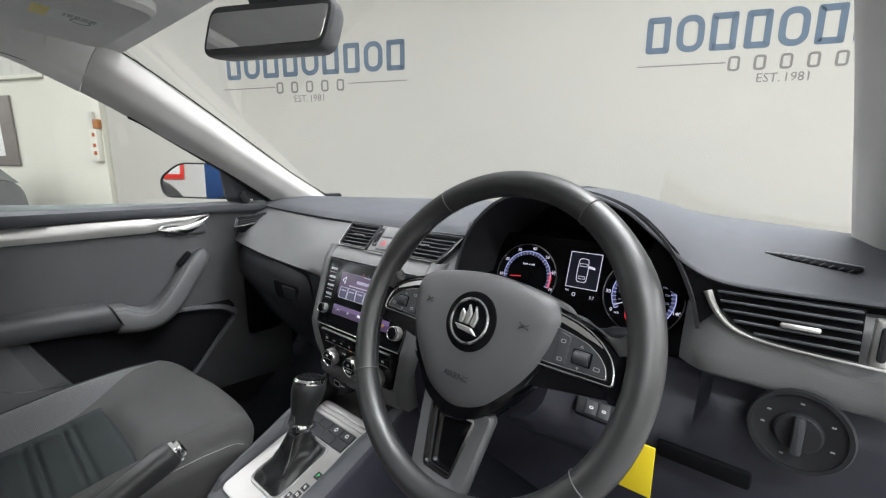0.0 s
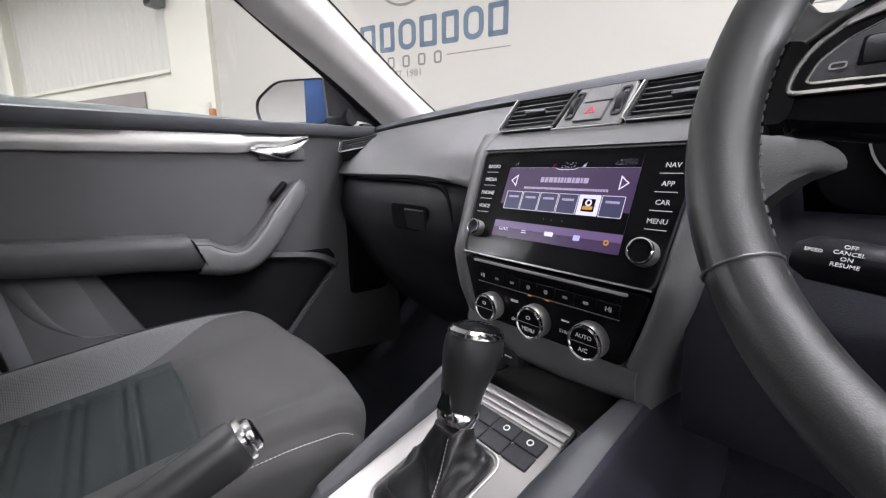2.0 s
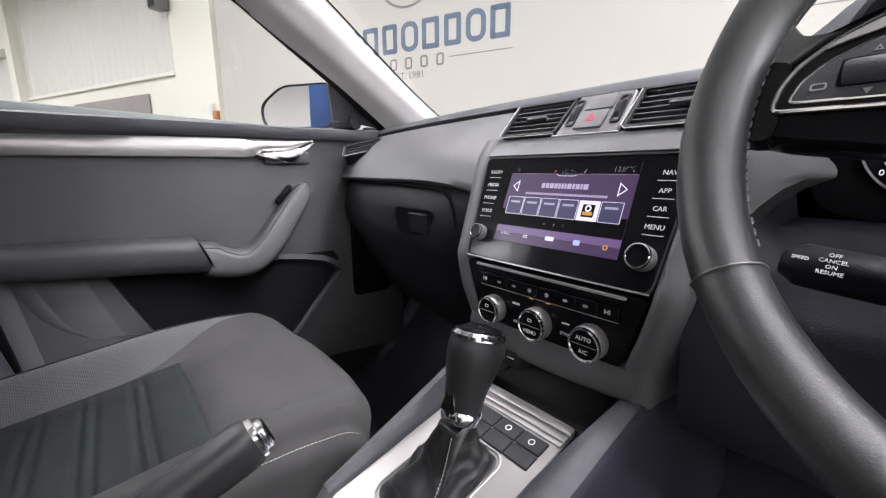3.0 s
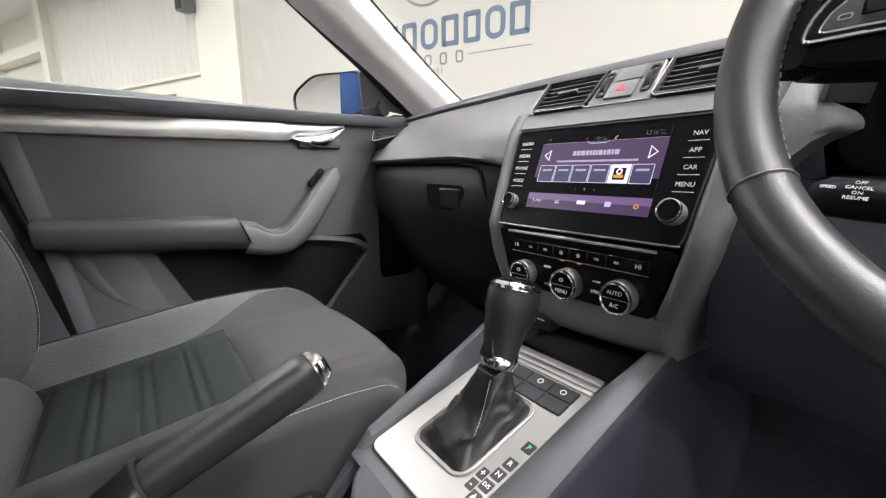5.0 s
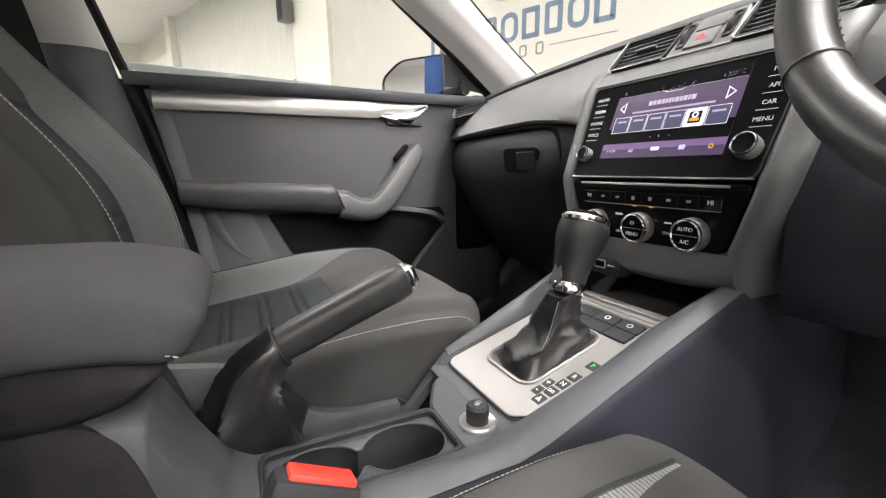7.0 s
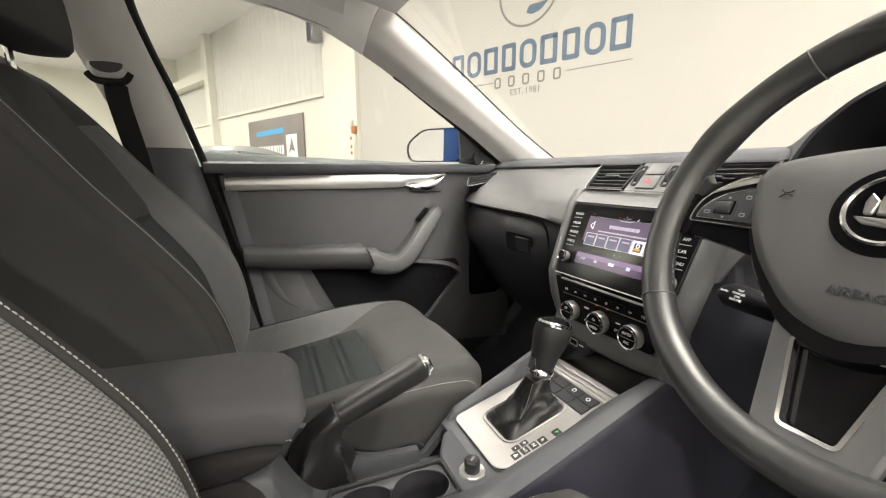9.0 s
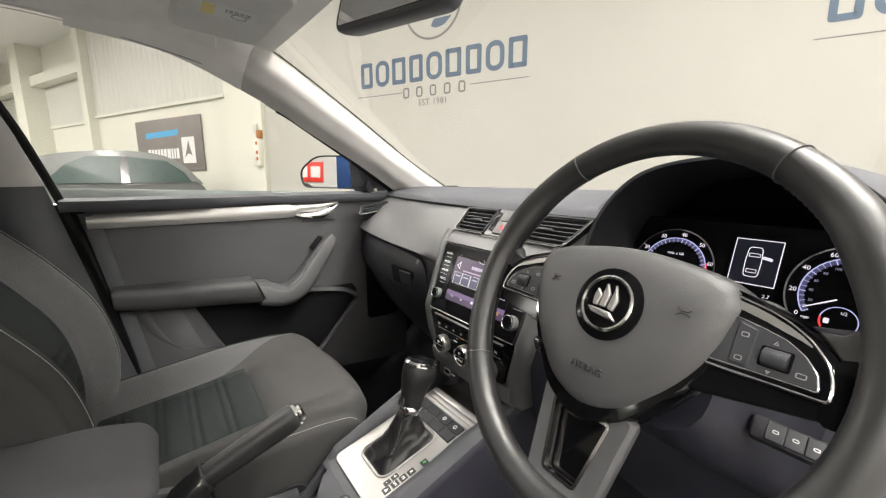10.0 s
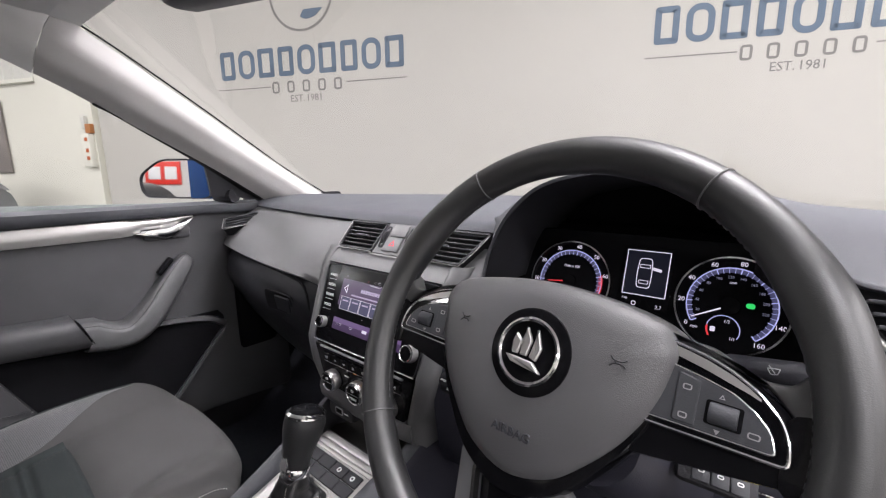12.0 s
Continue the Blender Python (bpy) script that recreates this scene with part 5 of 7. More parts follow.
edge = ((0.790, 0.172), (0.812, 0.184), (0.830, 0.196), (0.845, 0.212), (0.856, 0.232), (0.868, 0.226), (0.880, 0.206), (0.905, 0.203), (0.930, 0.208))
P = []
for i in range(29):
    z = lerp(0.790, 0.930, i / 28)
    for (a, b), (c, d) in zip(edge, edge[1:]):
        if a - 1e-6 <= z <= c + 1e-6:
            xr = lerp(b, d, (z - a) / (c - a))
    y = stack_y(z) + 0.010
    P.append([(lerp(0.146, xr, k / 6), y + 0.004 * k / 6 + (0.012 if k == 6 else 0), z) for k in range(7)])
part("cluster_side_trim", shell(P, 0.003, (0, 1, 0)), M_FASCIA, dash, "charcoal trim between vent and instruments", smooth=60)
P = []
for i in range(19):
    x = lerp(0.549, 0.775, i / 18)
    e = edge_y(min(x, 0.73))
    prof = [(0.930, -0.030), (0.929, -0.066), (0.922, -0.080), (0.905, -0.088), (0.885, -0.095), (0.860, -0.104), (0.840, -0.107)]
    low = 0.838 - 0.022 * i / 18
    e += 0.03 * max(0, 1 - i / 3) ** 2
    P.append([(x, e + b, a) for a, b in prof] + [(x, e - 0.106, low + 0.004), (x, e - 0.100, low), (x, e - 0.08, low - 0.003)])
part("side_fascia", shell(P, 0.003, (0, 1, 0)), M_FASCIA, dash, "charcoal fascia round the side vent", smooth=60)
CX = 0.386
hood = curve([(0.200, 0.880), (0.210, 0.942), (0.240, 0.998), (0.292, 1.034), (0.386, 1.046), (0.470, 1.026), (0.524, 0.985), (0.555, 0.935), (0.570, 0.890)], 6)
rows = []
for k in range(9):
    v = k / 8
    rows.append([(lerp(p.x, lerp(p.x, CX, 0.10), v), 0.565 + 0.07 * v + (1.0 - p.y) * -0.15 + (0.10 * v), lerp(p.y, 0.93 + (p.y - 0.93) * 0.82, v)) for p in hood])
part("cluster_case", loft([[Vector(p) + Vector((0, -0.004, 0)) for p in rows[-1]], [Vector(p) + Vector((0, 0.012, 0)) for p in rows[-1]]]), M_VOID, dash, "black end of the instrument tunnel")
part("cluster_hood_lining", shell(rows, 0.004), M_DARK, dash, "matt black cluster tunnel", smooth=60)
rows = []
for k in range(9):
    v = k / 8
    row = []
    for p in hood:
        if p.x > CX + 0.001:
            break
        side = 1 if p.x > CX else -1
        far = smooth(0.06, 0.17, abs(p.x - CX))
        z = p.y + 0.006 * min(1, v * 4)
        z = lerp(z - 0.03 * v * v, lerp(z, 0.966 - (0.042 if side > 0 else 0), v ** 1.2), far) if p.y > 0.966 else z
        row.append((p.x + side * (0.006 * min(1, v * 4) + 0.10 * far * v ** 1.3 * smooth(0.90, 0.99, p.y)), 0.560 + (1.0 - p.y) * -0.15 + (0.26 - 0.14 * far) * v, z))
    rows.append(row)
part("cluster_hood", shell(rows, 0.004), M_PAD, dash, "soft black instrument hood", smooth=60)

# The pad beside the hood: its lip leaves the hood's edge and runs out over the side vent.
lip = curve([(0.386, 0.553, 1.047), (0.430, 0.556, 1.041), (0.472, 0.560, 1.024), (0.503, 0.562, 1.000), (0.527, 0.564, 0.979), (0.548, 0.568, 0.962), (0.571, 0.572, 0.950), (0.600, 0.574, 0.9445), (0.660, 0.582, 0.9425), (0.720, 0.594, 0.9415), (0.775, 0.606, 0.9415)], 5)
foot = curve([(0.386, 0.900, 1.010), (0.420, 0.915, 1.006), (0.460, 0.930, 1.000), (0.500, 0.940, 0.995), (0.540, 0.935, 0.991), (0.580, 0.915, 0.989), (0.610, 0.895, 0.988), (0.650, 0.870, 0.987), (0.690, 0.840, 0.987), (0.735, 0.800, 0.986), (0.775, 0.760, 0.985)], 5)


def pad_at(i, v):
    a, b = lip[i], foot[i]
    crown = smooth(0.52, 0.62, a.x)
    q = a.lerp(b, v)
    q.z = lerp(a.z, b.z, lerp(v, 1 - (1 - v) ** 1.6, crown)) + 0.014 * (1 - crown) * math.sin(math.pi * v)
    return q


rows = []
for i in range(len(lip)):
    inner = smooth(0.44, 0.56, lip[i].x)
    q = lip[i]
    roll = [(q.x - 0.004 * (1 - inner), q.y + 0.020, q.z - 0.007), (q.x, q.y + 0.003, q.z - 0.006), (q.x, q.y - 0.001, q.z - 0.003)]
    rows.append(roll + [tuple(pad_at(i, v)) for v in (0.0, 0.015, 0.04, 0.08, 0.14, 0.22, 0.32, 0.44, 0.58, 0.72, 0.86, 1.0)])
part("driver_pad", shell(rows, 0.005, (0, 0.2, -1)), M_PAD, dash, "soft black pad running from hood to side vent", smooth=60)
half = [p for p in hood if p.x >= CX - 0.001]
front = [Vector((p.x, 0.563 + (1.0 - p.y) * -0.15, p.y)) for p in half]
rows = []
for k in range(37):
    a, b = lip[k], front[min(len(front) - 1, round(k * (len(front) - 1) / 36))]
    rows.append([(a.x, a.y + 0.004, a.z - 0.004), tuple((a + b) / 2 + Vector((0, 0.008, 0))), (b.x - 0.004, b.y + 0.014, b.z)])
part("hood_return", shell(rows, 0.003, (0, 1, 0)), M_VOID, dash, "black inner return of the instrument hood", smooth=60)
# Black backing strip colours in the shade beneath the pad lip.
rows = [[(q.x - 0.012, q.y + 0.012, q.z - 0.002), (q.x - 0.014, q.y + 0.014, q.z - 0.018), (min(q.x, 0.775) - 0.016, q.y + 0.022, q.z - 0.045)] for q in lip[18:]]
part("pad_shade", shell(rows, 0.004, (0, 1, 0)), M_VOID, dash, "black strip for the shade under the pad lip", smooth=60)

part("cluster_case", rbox((CX, 0.735, 0.905), (0.36, 0.06, 0.13), 0.03), M_VOID, dash, "black back of the instrument housing")
clu = thing("instrument_cluster", (CX, 0.66, 0.86), "lit instrument cluster with two round dials", "dials")
kx = on_plane((CX, 0.655, 0.908), (1, 0, 0), (0, 0.33, 1))
part("face", slab(rounded([(-0.19, -0.098), (0.19, -0.098), (0.185, 0.055), (-0.185, 0.055)], 0.05, 6), kx @ Matrix.Translation((0, 0, -0.012)), 0.01, 0.002), M_GLOSS, clu, "gloss black dial face")


M_SCALE = glow("dim_scale_band", (0.28, 0.28, 0.62), 0.26)
M_INNER = glow("dim_inner_number", (0.55, 0.55, 0.75), 0.5)


def dial(cx, cy, r, lo, hi, labels):
    m = kx @ Matrix.Translation((cx, cy, 0))
    n = 48
    d = part("dial", lathe([(0, -0.002), (r * 0.98, -0.002), (r, 0.002), (r * 0.985, 0.004), (r * 0.95, 0.001), (0, 0.0005)], m, n), M_GLOSS, clu, "round black dial")
    o = [(r * math.cos(2 * math.pi * k / n), r * math.sin(2 * math.pi * k / n)) for k in range(n)]
    part("dial_rim", ring_slab([(x * 1.02, y * 1.02) for x, y in o], [(x * 0.985, y * 0.985) for x, y in o], m, 0.006), M_CHROME, d, "thin chrome dial rim")

    def arc(a0, a1, r0, r1, material, name):
        k = 30
        out = [(r1 * math.cos(radians(lerp(a0, a1, j / k))), r1 * math.sin(radians(lerp(a0, a1, j / k)))) for j in range(k + 1)]
        inn = [(r0 * math.cos(radians(lerp(a0, a1, j / k))), r0 * math.sin(radians(lerp(a0, a1, j / k)))) for j in range(k + 1)]
        part(name, grid_bm([[m @ Vector((x, y, 0.002)) for x, y in out], [m @ Vector((x, y, 0.002)) for x, y in inn]])[0], material, d, smooth=0)

    arc(lo, hi, r * 0.775, r * 0.80, M_LITBLUE, "scale_arc")
    arc(lo, hi, r * 0.69, r * 0.775, M_SCALE, "scale_band")
    bm = None
    steps = 4 * (len(labels) - 1)
    for k in range(steps + 1):
        a = radians(lerp(lo, hi, k / steps))
        w = 0.0012 if k % 4 == 0 else 0.0006
        tm = m @ Matrix.Rotation(a, 4, "Z") @ Matrix.Translation((r * 0.725, 0, 0.002))
        bm = slab([(-r * 0.05, -w / 2), (r * 0.05, -w / 2), (r * 0.05, w / 2), (-r * 0.05, w / 2)], tm, 0.0004, 0.0001, bm)
    part("scale_marks", bm, M_LITBLUE, d, smooth=0)
    for k, w in enumerate(labels):
        a = radians(lerp(lo, hi, k / (len(labels) - 1)))
        words(w, r * 0.135, m @ Matrix.Translation((r * 0.89 * math.cos(a), r * 0.89 * math.sin(a), 0.002)), M_LITWHITE, d, "scale_number")
    return d, m, arc


d, m, arc = dial(-0.098, -0.023, 0.0575, 217, -18, [str(v) for v in (0, 10, 20, 30, 40, 50, 60, 70)])
arc(18, -18, 0.0575 * 0.72, 0.0575 * 0.82, M_LITRED, "red_arc")
part("needle", tube([m @ Vector((0.0, 0.0, 0.004)), m @ Vector((-0.032, -0.004, 0.004))], [0.0012, 0.0006], 6), M_LITRED, d, "lit red needle")
words("1/min x 100", 0.0050, m @ Matrix.Translation((0, 0.022, 0.002)), M_LITWHITE, d, "unit_name")
part("needle_hub", lathe([(0, 0), (0.010, 0), (0.009, 0.005), (0, 0.006)], m, 20), M_GLOSS, d)
d, m, arc = dial(0.0965, -0.0215, 0.0565, 214, -52, [str(v) for v in (0, 20, 40, 60, 80, 100, 120, 140, 160)])
part("needle", tube([m @ Vector((0.0, 0.0, 0.004)), m @ Vector((-0.037, -0.020, 0.004))], [0.0012, 0.0006], 6), M_LITWHITE, d, "lit white needle")
part("needle_hub", lathe([(0, 0), (0.011, 0), (0.010, 0.005), (0, 0.006)], m, 20), M_GLOSS, d)
for k in range(11):
    a = radians(lerp(214, -52, (k + 0.8) / 13.0))
    words(str(20 + 20 * k), 0.0044, m @ Matrix.Translation((0.0335 * math.cos(a), 0.0335 * math.sin(a), 0.002)), M_INNER, d, "inner_number")
words("mph", 0.0045, m @ Matrix.Translation((-0.033, -0.031, 0.002)), M_LITWHITE, d, "unit_name")
words("km/h", 0.0038, m @ Matrix.Translation((0.0, 0.027, 0.002)), M_LITWHITE, d, "unit_name")
part("green_lamp", slab(rrect(0.0085, 0.006, 0.0025), m @ Matrix.Translation((0.019, 0.003, 0.002)), 0.0005, 0.0001), M_LITGREEN, d, "lit green stop-start lamp", smooth=0)
fm = m @ Matrix.Translation((-0.004, -0.029, 0.0012))
q = [(0.017 * math.cos(radians(a)), 0.017 * math.sin(radians(a))) for a in range(-30, 211, 10)]
part("fuel_scale", grid_bm([[fm @ Vector((x, y, 0.001)) for x, y in q], [fm @ Vector((x * 0.94, y * 0.94, 0.001)) for x, y in q]])[0], M_LITBLUE, d, "small fuel gauge scale", smooth=0)
q = [(0.017 * math.cos(radians(a)), 0.017 * math.sin(radians(a))) for a in range(170, 216, 9)]
part("fuel_reserve", grid_bm([[fm @ Vector((x, y, 0.0015)) for x, y in q], [fm @ Vector((x * 0.88, y * 0.88, 0.0015)) for x, y in q]])[0], M_LITRED, d, "red reserve mark", smooth=0)
words("1/2", 0.005, fm @ Matrix.Translation((0.003, 0.010, 0.001)), M_LITWHITE, d, "fuel_number")
words("1/1", 0.005, fm @ Matrix.Translation((0.010, -0.009, 0.001)), M_LITWHITE, d, "fuel_number")
part("fuel_mark", slab(rrect(0.005, 0.006, 0.001), fm @ Matrix.Translation((-0.010, -0.001, 0.001)), 0.0004, 0.0001), M_LITWHITE, d, smooth=0)

dm = kx @ Matrix.Translation((0.002, -0.003, 0.0))
ds = part("trip_display", slab(rrect(0.062, 0.082, 0.002), dm, 0.001, 0.0003), M_GLOSS, clu, "black trip computer display", smooth=0)
sq = rrect(0.053, 0.060, 0.001)
dsm = dm @ Matrix.Translation((0, 0.006, 0.001))
part("display_ground", slab(sq, dsm, 0.0003, 0.0001), glow("dim_blue_ground", (0.02, 0.025, 0.08), 0.15), ds, smooth=0)
part("display_edge", ring_slab(sq, shrink(sq, 0.0011), dsm, 0.0006), M_LITWHITE, ds, "bright display border")
co = rounded([(-0.0085, -0.020), (0.0085, -0.020), (0.0095, 0.0), (0.008, 0.020), (-0.008, 0.020), (-0.0095, 0.0)], 0.005, 4)
part("car_outline", ring_slab(co, shrink(co, 0.0011), dsm @ Matrix.Translation((-0.002, 0, 0)), 0.0006), M_LITWHITE, ds, "drawn car outline")
for y, w in ((0.009, 0.013), (-0.012, 0.012)):
    part("car_window", ring_slab(rrect(w, 0.005, 0.001), rrect(w - 0.0016, 0.0034, 0.0006), dsm @ Matrix.Translation((-0.002, y, 0)), 0.0006), M_LITWHITE, ds)
part("open_door_mark", slab(rounded([(0.007, 0.009), (0.018, 0.007), (0.018, 0.003), (0.007, 0.005)], 0.001, 2), dsm, 0.0007, 0.0002), M_LITWHITE, ds, "drawn open door", smooth=0)
words("2.7", 0.0065, dm @ Matrix.Translation((0.020, -0.036, 0.001)), M_LITWHITE, ds, "trip_number")
words("mpg", 0.004, dm @ Matrix.Translation((-0.022, -0.029, 0.001)), M_LITWHITE, ds, "unit_name")
part("trip_mark", ring_slab(rrect(0.006, 0.006, 0.0029), rrect(0.004, 0.004, 0.0019), dm @ Matrix.Translation((-0.010, -0.035, 0.001)), 0.0005), M_LITWHITE, ds)

# Outer vent and light switch on the driver's side.
vm = on_plane((0.652, 0.569, 0.9075), (1, 0.06, 0.0), (0, 0.35, 1))
vo = [Vector((x - 0.652, (z - 0.9075) * 1.05)) for x, z in [(0.706, 0.884), (0.708, 0.936), (0.579, 0.936)]]
bend = curve([(0.579, 0.936), (0.586, 0.918), (0.596, 0.905), (0.610, 0.896), (0.630, 0.890), (0.662, 0.8865), (0.706, 0.884)], 4)
vo = vo[:2] + [Vector((p.x - 0.652, (p.y - 0.9075) * 1.05)) for p in bend[:-1]]
sv = part("side_vent", loft([[vm @ Vector((p.x, p.y, z)) for p in vo] for z in (0.0022, 0.0026)]), M_VOID, dash, "black slatted driver's side vent")
for k in range(5):
    z = 0.8925 + 0.0098 * k
    x0 = max(p.x for p in bend if p.y >= z - 0.001 and p.x < 0.69) + 0.001
    part("slat", rbox((0.5 * (x0 + 0.705) - 0.652, (z - 0.9075) * 1.05, 0.006), (0.705 - x0, 0.0034, 0.010), 0.0012, vm @ Matrix.Translation((0, 0, 0.0))), M_CONSOLE, sv)
part("tab", rbox((0.006, -0.001, 0.013), (0.034, 0.006, 0.006), 0.0025, vm), M_SILVER, sv, "satin grey adjusting tab")
part("vent_wheel_frame", rbox((0.722, 0.573, 0.906), (0.016, 0.012, 0.050), 0.003), M_SILVER, dash, "satin vent wheel surround")
part("vent_wheel", rbox((0.722, 0.567, 0.906), (0.007, 0.010, 0.036), 0.003), M_DARK, dash, "black vent wheel")
trim = curve([(0.572, 0.562, 0.934), (0.579, 0.561, 0.919), (0.589, 0.560, 0.905), (0.603, 0.559, 0.8945), (0.625, 0.560, 0.8875), (0.662, 0.562, 0.8835), (0.72, 0.565, 0.881), (0.765, 0.569, 0.880)], 5)
part("silver_trim", tube(trim, [lerp(0.0036, 0.0012, min(1, k / 26)) for k in range(len(trim))], 8, flat=1.3), M_SILVER, dash, "satin bright trim under the side vent")
sw_m = on_plane((0.672, 0.562, 0.7945), (1, -0.05, 0), (0, 0.12, 1))
sw = part("light_switch", lathe([(0, 0), (0.044, 0), (0.044, 0.005), (0.041, 0.007), (0.038, 0.005), (0, 0.005)], sw_m, 40), M_DARK, dash, "round black headlamp switch")
part("switch_ring", lathe([(0.044, 0.0), (0.0465, 0.004), (0.0445, 0.009), (0.0405, 0.0085), (0.04, 0.0)], sw_m, 40), M_DARK, sw)
part("switch_knob", lathe([(0, 0.006), (0.022, 0.006), (0.021, 0.012), (0.019, 0.014), (0, 0.014)], sw_m, 32), M_DARK, sw)
part("switch_grip", rbox((0, 0, 0.020), (0.010, 0.042, 0.013), 0.004, sw_m), M_CONSOLE, sw, "satin grey grip")
for a in (150, 90, 30, -20, 180, 250):
    part("switch_mark", slab(rrect(0.004, 0.002, 0.0008), sw_m @ Matrix.Translation((0.031 * math.cos(radians(a)), 0.031 * math.sin(radians(a)), 0.005)), 0.0004, 0.0001), M_GREYMARK, sw, smooth=0)
gm = on_plane((0.660, 0.668, 0.9655), (0.95, -0.29, -0.03), (0.26, 0.9, 0.20))
dg = part("defrost_grille", slab(rounded([(-0.048, 0.003), (-0.016, -0.005), (0.046, -0.008), (0.050, 0.006), (-0.010, 0.008)], 0.004, 3), gm @ Matrix.Translation((0, 0, -0.004)), 0.0048, 0.001), M_VOID, dash, "black demister grille")
for k in range(9):
    part("slat", rbox((-0.030 + k * 0.0092, -0.002, 0.0008), (0.0016, 0.0110, 0.0012), 0.0004, gm @ Matrix.Rotation(radians(-14), 4, "Z")), M_DARK, dg)
part("grille_edge", tube([gm @ Vector(p) for p in ((-0.046, 0.005, 0.001), (-0.010, 0.0105, 0.001), (0.049, 0.0075, 0.001))], 0.0006, 5), M_GREYMARK, dg, "thin pale edge of the grille")
# Fascia is not hollowed here; a black block colours in the recess's shade.
part("tray_shade", rbox((0.590, 0.546, 0.722), (0.10, 0.012, 0.022), 0.005), M_VOID, dash, "black block for the shade of a coin tray recess")


# ---- steering wheel ----
SC = Vector((0.383, 0.354, 0.897))
sy, st = radians(-3.5), radians(24.8)
wm = on_plane(SC, (math.cos(sy), math.sin(sy), 0), (-math.sin(sy) * math.sin(st), math.cos(sy) * math.sin(st), math.cos(st)))
wheel = thing("steering_wheel", SC, "black leather three-spoke steering wheel with buttons", "steering wheel")
RR = 0.1765
rings = []
n = 96
for k in range(n):
    a = 2 * math.pi * k / n
    grip = 0.0018 * math.exp(-(((abs(math.degrees(a) - 90) % 360) - 62) / 9) ** 2)
    ring = []
    for j in range(16):
        b = 2 * math.pi * j / 16
        rr = 0.0152 + grip
        ring.append(wm @ Vector(((RR + rr * math.cos(b)) * math.cos(a), (RR + rr * math.cos(b)) * math.sin(a), rr * 1.04 * math.sin(b))))
    rings.append(ring)
rings.append(rings[0])
bm = grid_bm(rings, wrap=True)[0]
bmesh.ops.remove_doubles(bm, verts=bm.verts, dist=1e-6)
part("rim", bm, M_RIM, wheel, "worn black leather rim", smooth=60)
for a in (57, 123, 212, 328):
    a = radians(a)
    ring = [wm @ (Matrix.Rotation(a, 4, "Z") @ Vector((RR + 0.0157 * math.cos(b * 0.3927), 0, 0.0163 * math.sin(b * 0.3927)))) for b in range(16)]
    part("rim_seam", tube(ring, 0.0007, 6, closed=True), M_AIRBAG, wheel, "raised seam in the leather")
for a0, a1 in ((126, 209), (54, -29)):
    line = [wm @ Vector(((RR - 0.0153) * math.cos(radians(lerp(a0, a1, k / 40))), (RR - 0.0153) * math.sin(radians(lerp(a0, a1, k / 40))), -0.0015)) for k in range(41)]
    bm = bmesh.new()
    for k in range(0, 40):
        p, q = line[k], line[k].lerp(line[k + 1], 0.6)
        tube([p, q], 0.0007, 5, bm=bm)
    part("rim_stitching", bm, M_FASCIA, wheel, "dark stitched inner seam")

# Airbag cover: a domed shield.
o = curve([(-0.083, 0.055), (-0.045, 0.064), (0.0, 0.068), (0.045, 0.064), (0.083, 0.055), (0.0955, 0.041), (0.0955, 0.026), (0.0895, 0.0), (0.075, -0.031), (0.055, -0.058), (0.033, -0.079), (0.0, -0.0895), (-0.033, -0.079), (-0.055, -0.058), (-0.075, -0.031), (-0.0895, 0.0), (-0.0955, 0.026), (-0.0955, 0.041)], 4, closed=True)
o = [Vector((p.x * 1.06 - 0.004, p.y if p.y > 0 else p.y * 0.96)) for p in o]
part("gloss_band", loft([[wm @ Vector((p.x * k, (p.y * 1.11 if p.y < 0 else p.y) * k - 0.003, z)) for p in o] for k, z in ((0.96, -0.026), (1.0, -0.022), (1.0, -0.004), (0.97, 0.000))]), M_PIANO, wheel, "gloss black band under the airbag cover", smooth=50)
rings = []
for k, z in ((1.0, -0.030), (1.0, -0.008), (0.985, 0.000), (0.95, 0.006), (0.85, 0.0115), (0.65, 0.0155), (0.4, 0.0175), (0.15, 0.018)):
    rings.append([wm @ Vector((p.x * k, p.y * k, z - 0.004)) for p in o])
cover = part("airbag_cover", loft(rings), M_AIRBAG, wheel, "grained charcoal airbag cover", smooth=50)
em = wm @ Matrix.Translation((0.0, 0.009, 0.0125))
part("badge_base", lathe([(0, 0), (0.0335, 0), (0.033, 0.002), (0.0305, 0.0026), (0, 0.0026)], em, 40), M_GLOSS, cover, "gloss black badge disc")
part("badge_ring", lathe([(0.0258, 0.002), (0.0258, 0.0045), (0.0242, 0.0054), (0.0225, 0.0045), (0.0225, 0.002)], em, 40), M_CHROME, cover, "chrome badge ring")
bm = None
for q in ([(-0.013, -0.004), (-0.008, -0.004), (-0.006, 0.006), (-0.012, 0.012), (-0.014, 0.005)], [(-0.006, -0.004), (0.0, -0.004), (0.002, 0.008), (-0.004, 0.018), (-0.006, 0.008)], [(0.002, -0.004), (0.008, -0.006), (0.011, 0.004), (0.005, 0.018), (0.004, 0.008)], [(-0.018, -0.006), (-0.010, -0.006), (0.006, -0.007), (0.014, -0.014), (0.0, -0.0125), (-0.012, -0.011)]):
    bm = slab(rounded(q, 0.0012, 3), em @ Matrix.Translation((0, 0, 0.0024)), 0.0028, 0.0009, bm)
part("badge_emblem", bm, M_SILVER, cover, "chrome badge shape")
words("AIRBAG", 0.0095, wm @ Matrix.Translation((0, -0.051, 0.0122)) @ Matrix.Rotation(radians(8), 4, "X"), M_PAD, cover, "embossed_word", 0.0012)
